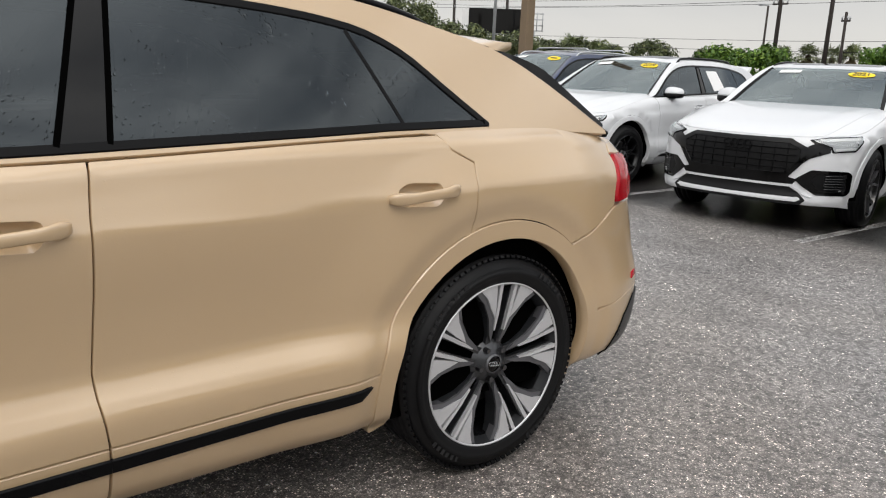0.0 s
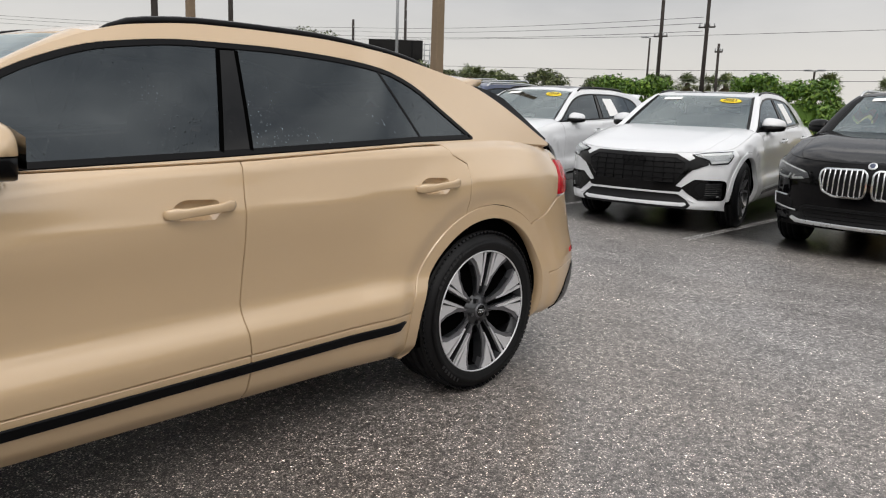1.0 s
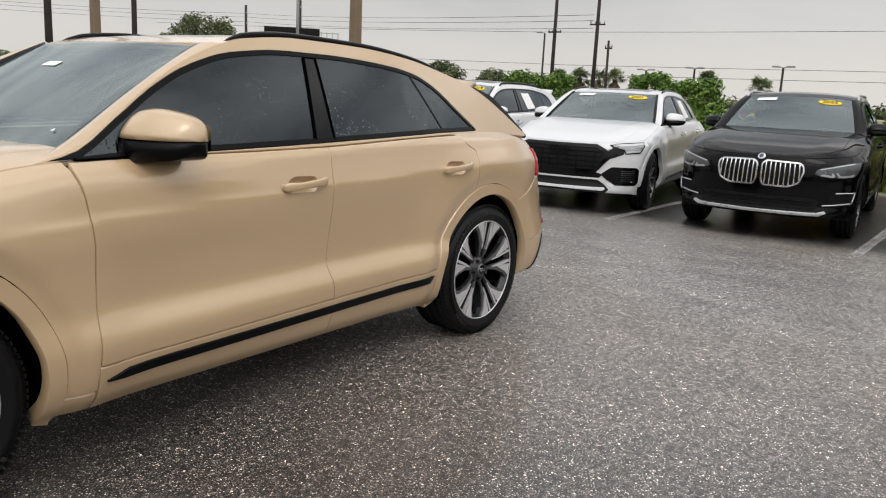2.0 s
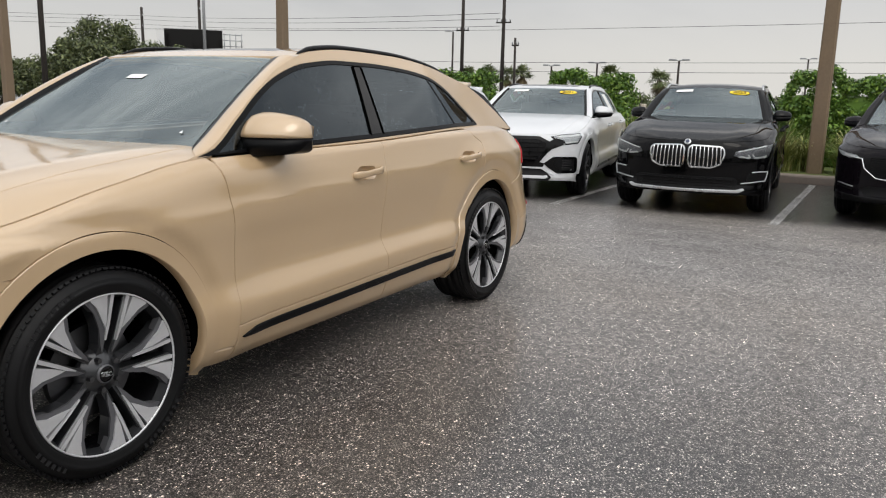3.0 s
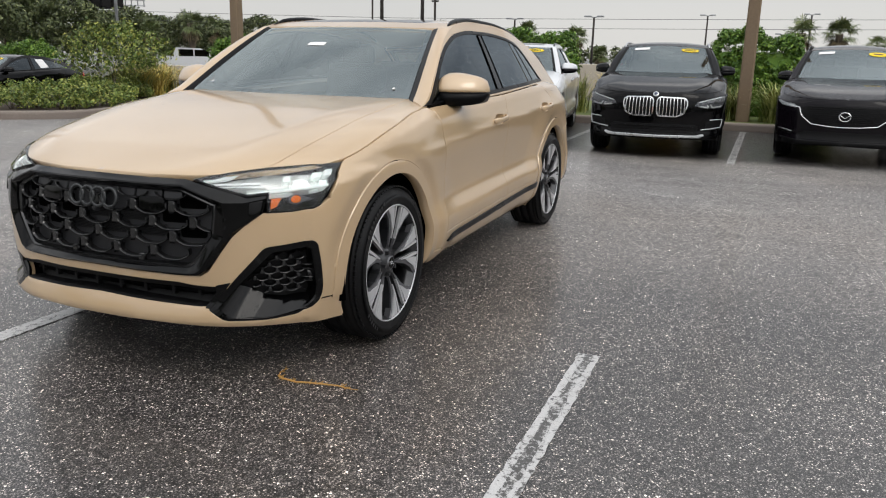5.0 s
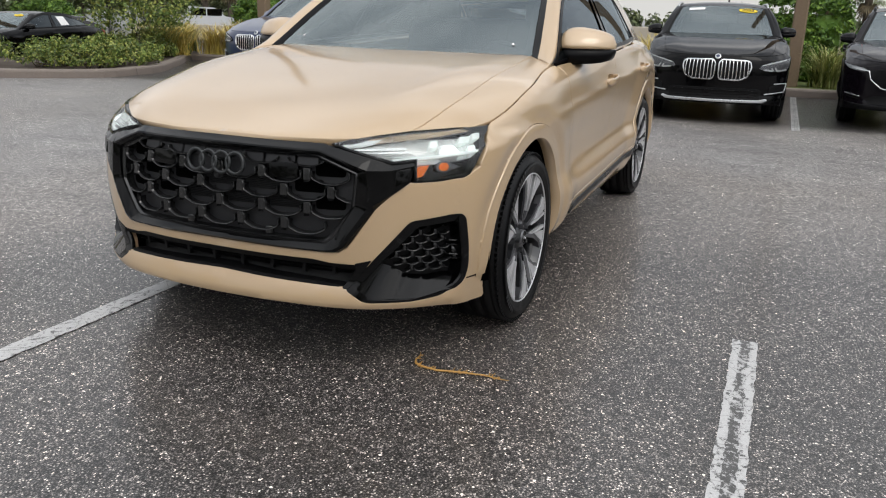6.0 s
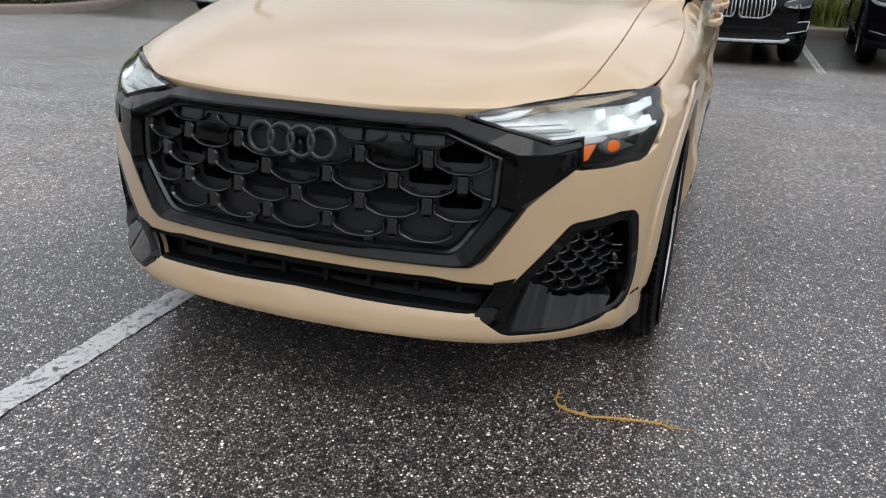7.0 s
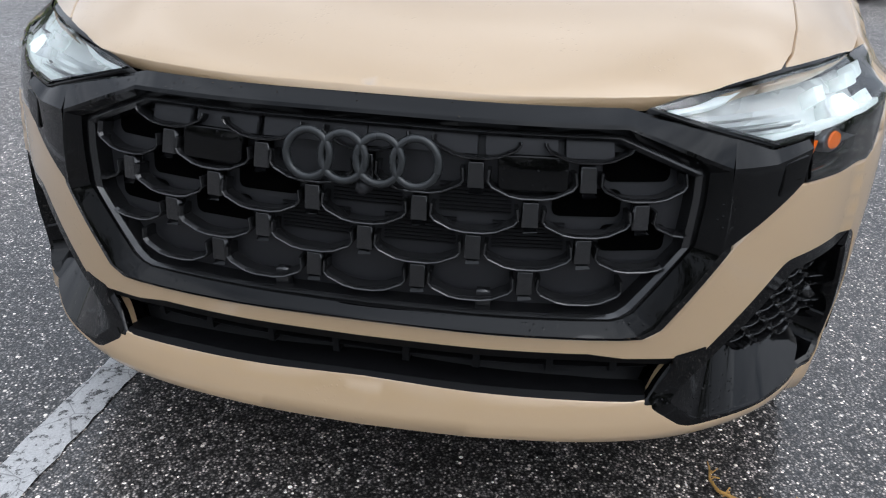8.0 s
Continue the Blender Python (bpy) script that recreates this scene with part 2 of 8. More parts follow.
def link_mesh(name, verts, faces, material, parent=None, label="", smooth=True, matrix=None):
    me = bpy.data.meshes.new(name)
    me.from_pydata([tuple(v) for v in verts], [], [tuple(f) for f in faces])
    me.validate()
    me.materials.append(material)
    if smooth:
        me.polygons.foreach_set("use_smooth", [True] * len(me.polygons))
    if isinstance(faces, Panel) and faces.crisp:
        me.set_sharp_from_angle(angle=radians(22))
    elif isinstance(faces, Panel) and smooth and len(faces.normals) == len(me.vertices):
        me.normals_split_custom_set_from_vertices([tuple(q) for q in faces.normals])
    ob = new(name, me)
    if parent is not None:
        ob.parent = parent
    if matrix is not None:
        ob.matrix_basis = matrix
    if label:
        ob["label"] = label
    return ob


def part(name, bm, material, parent, label="", smooth=False, matrix=None):
    me = bpy.data.meshes.new(name)
    bm.normal_update()
    bm.to_mesh(me)
    bm.free()
    me.materials.append(material)
    if smooth:
        me.polygons.foreach_set("use_smooth", [True] * len(me.polygons))
    ob = new(name, me)
    if parent is not None:
        ob.parent = parent
    if matrix is not None:
        ob.matrix_basis = matrix
    if label:
        ob["label"] = label
    return ob


def thing(name, matrix, label, category, group="", kind=""):
    ob = new(name)
    ob.empty_display_size = 0.1
    ob.matrix_basis = matrix
    return tagged(ob, label, category, group, kind)


def pch(points):
    """A smooth curve through points that keeps to their rises and falls."""
    x, y = np.array(points, float).T
    h, d = np.diff(x), np.diff(y) / np.diff(x)
    m = np.zeros(len(x))
    m[0], m[-1] = d[0], d[-1]
    for i in range(1, len(x) - 1):
        if d[i - 1] * d[i] > 0:
            w1, w2 = 2 * h[i] + h[i - 1], h[i] + 2 * h[i - 1]
            m[i] = (w1 + w2) / (w1 / d[i - 1] + w2 / d[i])

    def f(q):
        q = np.clip(np.asarray(q, float), x[0], x[-1])
        i = np.clip(np.searchsorted(x, q, side="right") - 1, 0, len(x) - 2)
        t = (q - x[i]) / h[i]
        return (2 * t**3 - 3 * t**2 + 1) * y[i] + (t**3 - 2 * t**2 + t) * h[i] * m[i] + (-2 * t**3 + 3 * t**2) * y[i + 1] + (t**3 - t**2) * h[i] * m[i + 1]

    return f


def pch_rows(z, y, q):
    """The same curve for many sets of knots at once: z, y of shape (n, k), q of shape (n,)."""
    h = np.maximum(np.diff(z, axis=1), 1e-4)
    d = np.diff(y, axis=1) / h
    m = np.zeros_like(y)
    m[:, 0], m[:, -1] = d[:, 0], d[:, -1]
    a, b = d[:, :-1], d[:, 1:]
    w1, w2 = 2 * h[:, 1:] + h[:, :-1], h[:, 1:] + 2 * h[:, :-1]
    same = a * b > 1e-12
    sa, sb = np.where(same, a, 1.0), np.where(same, b, 1.0)
    m[:, 1:-1] = np.where(same, (w1 + w2) / (w1 / sa + w2 / sb), 0.0)
    q = np.clip(q, z[:, 0], z[:, -1])
    i = np.clip((q[:, None] >= z).sum(1) - 1, 0, z.shape[1] - 2)
    r = np.arange(len(q))
    t = (q - z[r, i]) / h[r, i]
    return ((2 * t**3 - 3 * t**2 + 1) * y[r, i] + (t**3 - 2 * t**2 + t) * h[r, i] * m[r, i]
            + (-2 * t**3 + 3 * t**2) * y[r, i + 1] + (t**3 - t**2) * h[r, i] * m[r, i + 1])


def inside(pts, poly):
    """Which points lie in a closed polygon."""
    x, y = pts[:, 0], pts[:, 1]
    res = np.zeros(len(pts), bool)
    a, b = poly, np.roll(poly, -1, axis=0)
    for (x1, y1), (x2, y2) in zip(a, b):
        if y1 != y2:
            c = ((y1 > y) != (y2 > y)) & (x < (x2 - x1) * (y - y1) / (y2 - y1) + x1)
            res ^= c
    return res


def resample(poly, step):
    out = []
    poly = np.array(poly, float)
    for a, b in zip(poly, np.roll(poly, -1, axis=0)):
        n = max(1, int(np.ceil(np.hypot(*(b - a)) / step)))
        out += [a + (b - a) * i / n for i in range(n)]
    res = [out[0]]
    for p in out[1:]:
        if np.hypot(*(p - res[-1])) > 1e-4:
            res.append(p)
    return np.array(res)


def edge_gap(pts, poly):
    """The distance of points from the edges of a polygon."""
    best = np.full(len(pts), 9.0)
    for a, b in zip(poly, np.roll(poly, -1, axis=0)):
        d = b - a
        t = np.clip(((pts - a) @ d) / max(d @ d, 1e-12), 0, 1)
        best = np.minimum(best, np.hypot(*(pts - a - t[:, None] * d).T))
    return best


def rounded(poly, r, n=4):
    """A polygon with its corners cut round."""
    poly = np.array(poly, float)
    out = []
    for p0, p, p1 in zip(np.roll(poly, 1, axis=0), poly, np.roll(poly, -1, axis=0)):
        a, b = p0 - p, p1 - p
        la, lb = np.hypot(*a), np.hypot(*b)
        k = min(r, 0.45 * la, 0.45 * lb)
        s, e = p + a / la * k, p + b / lb * k
        for i in range(n + 1):
            t = i / n
            out.append((1 - t) ** 2 * s + 2 * t * (1 - t) * p + t * t * e)
    return np.array(out)


def inset(poly, d):
    """A polygon moved inwards by d."""
    poly = np.array(poly, float)
    area = 0.5 * np.sum(poly[:, 0] * np.roll(poly[:, 1], -1) - np.roll(poly[:, 0], -1) * poly[:, 1])
    e = np.roll(poly, -1, axis=0) - poly
    n = np.stack([-e[:, 1], e[:, 0]], 1) / np.maximum(np.hypot(*e.T), 1e-9)[:, None] * np.sign(area)
    m = n + np.roll(n, 1, axis=0)
    m /= np.maximum((m * m).sum(1) / 2, 0.35)[:, None]
    return poly + m * d


def patch(outline, step, fmap, holes=(), flange=0.02, out=None, lift=0.0, bevel=0.0022):
    """A panel cut to an outline, with holes, laid on a curved surface: its points, faces. fmap: (n, 2) to (n, 3). flange: how deep its edges turn in; bevel: their chamfer."""
    from mathutils.geometry import delaunay_2d_cdt
    loops = [resample(outline, step)] + [resample(h, step) for h in holes]
    lo, hi = loops[0].min(0), loops[0].max(0)
    gx, gy = np.meshgrid(np.arange(lo[0] + step / 2, hi[0], step), np.arange(lo[1] + step / 2, hi[1], step))
    gx[1::2] += step * 0.5
    grid = np.stack([gx.ravel(), gy.ravel()], 1)
    if len(grid):
        ok = inside(grid, loops[0])
        grid = grid[ok]
        gap = edge_gap(grid, loops[0]) if len(grid) else np.zeros(0)
        keep = gap > 0.5 * step
        for h in loops[1:]:
            keep &= ~inside(grid, h) & (edge_gap(grid, h) > 0.5 * step)
        grid = grid[keep]
    pts = np.concatenate(loops + [grid])
    edges, at = [], 0
    for lp in loops:
        n = len(lp)
        edges += [(at + i, at + (i + 1) % n) for i in range(n)]
        at += n
    v2, _, tris, _, _, _ = delaunay_2d_cdt([Vector(p) for p in pts], edges, [], 0, 1e-6)
    v2 = np.array([tuple(v) for v in v2])
    tris = np.array([t for t in tris if len(t) == 3])
    mid = v2[tris].mean(1)
    ok = inside(mid, loops[0])
    for h in loops[1:]:
        ok &= ~inside(mid, h)
    tris = tris[ok]
    e1, e2 = v2[tris[:, 1]] - v2[tris[:, 0]], v2[tris[:, 2]] - v2[tris[:, 0]]
    tris = tris[np.abs(e1[:, 0] * e2[:, 1] - e1[:, 1] * e2[:, 0]) > 2e-3 * step * step]
    p3 = fmap(v2)
    a, b, c = p3[tris[:, 0]], p3[tris[:, 1]], p3[tris[:, 2]]
    fn = np.cross(b - a, c - a)
    ref = np.array(out if out is not None else (1.5, 0, 0.5), float)
    if (fn * ((a + b + c) / 3 - ref)).sum() < 0:
        tris, fn = tris[:, ::-1], -fn
    vn = np.zeros_like(p3)
    for k in range(3):
        np.add.at(vn, tris[:, k], fn)
    vn /= np.maximum(np.linalg.norm(vn, axis=1), 1e-12)[:, None]
    e = 0.007
    du = fmap(v2 + [e, 0]) - fmap(v2 - [e, 0])
    dv = fmap(v2 + [0, e]) - fmap(v2 - [0, e])
    true = np.cross(du, dv)
    true /= np.maximum(np.linalg.norm(true, axis=1), 1e-12)[:, None]
    side = (true * vn).sum(1)
    normals = list(np.where((np.abs(side) > 0.85)[:, None], true * np.sign(side)[:, None], vn))
    p3 = p3 + vn * lift
    verts, faces = list(p3), [tuple(t) for t in tris]
    if flange:
        count = {}
        for t in tris:
            for i in range(3):
                e = (t[i], t[(i + 1) % 3])
                count[e] = 1
        border = [e for e in count if (e[1], e[0]) not in count]
        out_dir = {}
        for e in border:
            d = p3[e[1]] - p3[e[0]]
            o = np.cross(d, vn[e[0]])
            o /= max(np.linalg.norm(o), 1e-9)
            for q in e:
                out_dir[q] = out_dir.get(q, 0) + o
        index = {}
        for q, o in out_dir.items():
            o = o / max(np.linalg.norm(o), 1e-9)
            low = p3[q] + o * bevel * 0.6 - vn[q] * bevel
            index[q] = len(verts)
            verts += [low, low - vn[q] * flange]
            normals += [o * 0.75 + vn[q] * 0.66, o]
        for p, q in border:
            a, b = index[p], index[q]
            faces.append((q, p, a, b))
            faces.append((b, a, a + 1, b + 1))
    panel = Panel(faces)
    panel.normals, panel.crisp = np.array(normals), bevel > 0.005
    return np.array(verts), panel


def flip_y(verts, faces):
    v = np.array(verts)
    v[:, 1] *= -1
    turned = type(faces)(tuple(reversed(f)) for f in faces)
    if isinstance(faces, Panel):
        turned.normals, turned.crisp = faces.normals * np.array([1, -1, 1]), faces.crisp
    return v, turned


def arc(cx, cz, r, a0, a1, n=24):
    """Points on a circle in the (x, z) plane; angles in degrees from +x upwards."""
    return [(cx + r * np.cos(radians(a)), cz + r * np.sin(radians(a))) for a in np.linspace(a0, a1, n)]


def tube(points, radius, sides=8, closed=False, flat=1.0):
    """Points and faces of a pipe along a line of points."""
    pts = [Vector(p) for p in points]
    n = len(pts)
    verts, faces = [], []
    up0 = Vector((0.013, 0.021, 1.0))
    for i, p in enumerate(pts):
        d = (pts[(i + 1) % n] - pts[i - 1]) if closed else (pts[min(i + 1, n - 1)] - pts[max(i - 1, 0)])
        d.normalize()
        side = d.cross(up0)
        if side.length < 1e-3:
            side = d.cross(Vector((1, 0, 0)))
        side.normalize()
        up = side.cross(d)
        r = radius[i] if isinstance(radius, (list, tuple)) else radius
        for k in range(sides):
            a = 2 * math.pi * k / sides
            verts.append(p + side * (r * math.cos(a)) + up * (r * flat * math.sin(a)))
    rows = n if closed else n - 1
    for i in range(rows):
        j = (i + 1) % n
        for k in range(sides):
            m = (k + 1) % sides
            faces.append((i * sides + k, i * sides + m, j * sides + m, j * sides + k))
    if not closed:
        faces.append(tuple(reversed(range(sides))))
        faces.append(tuple(range((n - 1) * sides, n * sides)))
    return [tuple(v) for v in verts], faces


def lathe(profile, n=48, axis="y"):
    """Points and faces of a turned body; the profile is (radius, along the axis)."""
    verts, faces = [], []
    for r, a in profile:
        for k in range(n):
            t = 2 * math.pi * k / n
            c, s = r * math.cos(t), r * math.sin(t)
            verts.append((c, a, s) if axis == "y" else (c, s, a))
    m = len(profile)
    for i in range(m - 1):
        for k in range(n):
            q = (k + 1) % n
            faces.append((i * n + k, (i + 1) * n + k, (i + 1) * n + q, i * n + q))
    return verts, faces


def box_bm(size, center=(0, 0, 0), bevel=0.0, segments=2, bm=None):
    bm = bm or bmesh.new()
    got = bmesh.ops.create_cube(bm, size=1.0)
    for v in got["verts"]:
        v.co = Vector((v.co.x * size[0] + center[0], v.co.y * size[1] + center[1], v.co.z * size[2] + center[2]))
    if bevel:
        es = list({e for v in got["verts"] for e in v.link_edges})
        bmesh.ops.bevel(bm, geom=es, offset=bevel, segments=segments, profile=0.5, affect="EDGES")
    return bm


def add_raw(bm, verts, faces):
    vs = [bm.verts.new(tuple(v)) for v in verts]
    for f in faces:
        try:
            bm.faces.new([vs[i] for i in f])
        except ValueError:
            pass
    return bm


# ---------------------------------------------------------------- cars
# A car is laid out nose towards -x with its front axle at x = 0, its middle at y = 0 and the ground at z = 0.
WB0 = 2.995
AX = 0.022  # the arches stand a little behind the axles
# rows of the side's section, from the bottom up: height and half width along x
UNDER_EDGE = ([(-0.9, 0.235), (4.05, 0.26)], [(-0.9, 0.93), (-0.4, 0.935), (0.1, 0.88), (3.2, 0.88), (4.05, 0.88)])
SILL_FOOT = ([(-0.9, 0.30), (4.05, 0.32)], [(-0.9, 0.945), (0.6, 0.94), (2.6, 0.94), (4.05, 0.95)])
SILL = ([(-0.9, 0.405), (0.6, 0.40), (2.5, 0.435), (4.05, 0.43)], [(-0.9, 0.96), (0.6, 0.972), (2.5, 0.975), (4.05, 0.97)])
SILL_TOP = ([(-0.9, 0.50), (0.6, 0.49), (2.5, 0.53), (4.05, 0.52)], [(-0.9, 0.965), (0.3, 0.975), (0.7, 0.984), (2.5, 0.986), (3.0, 0.98), (4.05, 0.97)])
DOOR_HOLLOW = ([(-0.9, 0.61), (4.05, 0.65)], [(-0.9, 0.965), (0.3, 0.965), (0.9, 0.943), (2.2, 0.943), (2.8, 0.965), (4.05, 0.965)])
DOOR_SWELL = ([(-0.9, 0.72), (4.05, 0.76)], [(-0.9, 0.962), (0.2, 0.965), (1.0, 0.950), (2.1, 0.951), (2.8, 0.97), (4.05, 0.955)])
CREASE_UNDER = ([(-0.9, 0.795), (0.3, 0.85), (1.7, 0.92), (2.6, 0.955), (3.3, 0.98), (4.05, 0.90)], [(-0.9, 0.948), (-0.2, 0.963), (0.3, 0.969), (1.7, 0.971), (2.6, 0.974), (3.2, 0.963), (4.05, 0.93)])
CREASE = ([(-0.9, 0.82), (0.3, 0.885), (1.7, 0.96), (2.6, 0.995), (3.3, 1.02), (4.05, 0.94)], [(-0.9, 0.945), (-0.2, 0.962), (0.3, 0.969), (1.7, 0.973), (2.6, 0.975), (3.2, 0.960), (4.05, 0.92)])
CREASE_OVER = ([(-0.9, 0.842), (0.3, 0.915), (1.7, 0.985), (2.6, 1.02), (3.3, 1.042), (4.05, 0.965)], [(-0.9, 0.936), (-0.2, 0.952), (0.3, 0.961), (1.7, 0.967), (2.6, 0.967), (3.2, 0.949), (4.05, 0.905)])
SHOULDER = ([(-0.9, 0.865), (-0.35, 0.885), (0.1, 0.955), (0.6, 1.035), (1.7, 1.055), (2.6, 1.09), (3.3, 1.10), (4.05, 1.03)], [(-0.9, 0.925), (-0.35, 0.925), (0.1, 0.945), (0.6, 0.947), (1.7, 0.950), (2.6, 0.944), (3.2, 0.912), (4.05, 0.87)])
BELT_UNDER = ([(-0.9, 0.88), (-0.35, 0.92), (0.1, 1.015), (0.6, 1.088), (1.7, 1.115), (2.6, 1.145), (3.2, 1.150), (4.05, 1.10)], [(-0.9, 0.90), (-0.35, 0.900), (0.1, 0.920), (0.6, 0.915), (1.7, 0.935), (2.6, 0.925), (3.2, 0.88), (4.05, 0.82)])
BELT = ([(-0.9, 0.885), (-0.35, 0.936), (0.1, 1.039), (0.6, 1.112), (1.7, 1.135), (2.6, 1.168), (3.2, 1.175), (3.7, 1.15), (4.05, 1.12)], [(-0.9, 0.875), (-0.35, 0.875), (0.1, 0.885), (0.45, 0.865), (0.6, 0.868), (1.0, 0.895), (1.7, 0.912), (2.4, 0.900), (3.0, 0.835), (3.4, 0.79), (3.8, 0.76), (4.05, 0.75)])
SUV = dict(
    plan=[(-0.905, 0), (-0.897, 0.18), (-0.873, 0.36), (-0.82, 0.55), (-0.735, 0.70), (-0.61, 0.83), (-0.45, 0.918), (-0.3, 0.95), (-0.1, 0.966), (0.3, 0.97),
          (1.5, 0.97), (3.1, 0.97), (3.38, 0.962), (3.64, 0.925), (3.86, 0.835), (4.0, 0.66), (4.075, 0.36), (4.095, 0.0)],
    rows=[UNDER_EDGE, SILL_FOOT, SILL, SILL_TOP, DOOR_HOLLOW, DOOR_SWELL, CREASE_UNDER, CREASE, CREASE_OVER, SHOULDER, BELT_UNDER, BELT],
    nose=[(0.235, 0.006), (0.265, -0.020), (0.29, -0.034), (0.335, -0.024), (0.385, -0.005), (0.46, -0.010), (0.62, -0.012), (0.78, 0.0), (0.85, 0.018), (0.886, 0.044), (1.0, 0.06)],
    tail=[(0.25, -0.06), (0.32, 0.0), (0.55, 0.02), (0.70, -0.02), (0.92, -0.05), (1.02, -0.04), (1.12, -0.10), (1.2, -0.12)],
    top=[(0.0, 0.884), (0.40, 0.887), ("lamp", 0.932), (0.1, 1.039), (0.6, 1.112), (1.7, 1.135), (2.6, 1.168), (3.2, 1.175), (3.7, 1.15), (4.09, 1.12)],
    bonnet=[(-0.84, 0.893), (-0.75, 0.923), (-0.55, 0.982), (-0.2, 1.056), (0.2, 1.117), (0.6, 1.150), (0.9, 1.155)],
    wing=[(-0.72, 0.62), (-0.60, 0.685), (-0.45, 0.718), (-0.1, 0.742), (0.3, 0.750), (0.75, 0.735)],
    cowl=(0.56, 0.095, 1.146),
    belt_y=[(0.45, 0.865), (0.6, 0.868), (1.0, 0.895), (1.7, 0.912), (2.4, 0.900), (3.0, 0.835), (3.4, 0.79), (3.9, 0.74)],
    lean=[(0.5, 0.42), (1.2, 0.48), (2.0, 0.52), (3.0, 0.50), (3.9, 0.40)],
    side_top=[(0.50, 1.100), (0.62, 1.142), (0.83, 1.275), (1.02, 1.392), (1.17, 1.470), (1.30, 1.522), (1.40, 1.553), (1.5, 1.575), (1.8, 1.598), (2.2, 1.590), (2.6, 1.553), (2.9, 1.497), (3.10, 1.452), (3.18, 1.428), (3.72, 1.145)],
    roof=[(1.10, 1.50), (1.30, 1.546), (1.5, 1.588), (1.9, 1.615), (2.4, 1.603), (2.9, 1.545), (3.2, 1.492), (3.42, 1.455)],
    header=1.295, rear=3.18, foot=3.72,
    dlo=[(0.545, 1.112), (0.62, 1.128), (0.82, 1.252), (0.975, 1.354), (1.17, 1.447), (1.40, 1.510), (1.70, 1.536), (1.95, 1.535), (2.25, 1.520), (2.56, 1.480), (2.72, 1.420), (2.89, 1.300), (3.035, 1.195)],
    dlo_low=[(3.035, 1.186), (2.6, 1.182), (1.7, 1.149), (0.9, 1.124)],
    pillar=[((1.70, 1.150), (1.80, 1.53)), ((1.815, 1.153), (1.872, 1.53))],
    quarter=((2.665, 1.185), (2.535, 1.475)),
    gap_f=[(0.598, 1.10), (0.618, 1.0), (0.638, 0.835), (0.636, 0.60), (0.628, 0.41), (0.622, 0.25)],
    gap_b=[(1.757, 1.134), (1.746, 0.995), (1.745, 0.84), (1.731, 0.61), (1.755, 0.46), (1.757, 0.25)],
    gap_r=[(2.775, 1.171), (2.80, 1.125), (2.878, 1.085), (2.866, 0.99), (2.866, 0.915), (2.853, 0.834)],
    hole=0.436, ring=0.497,
)


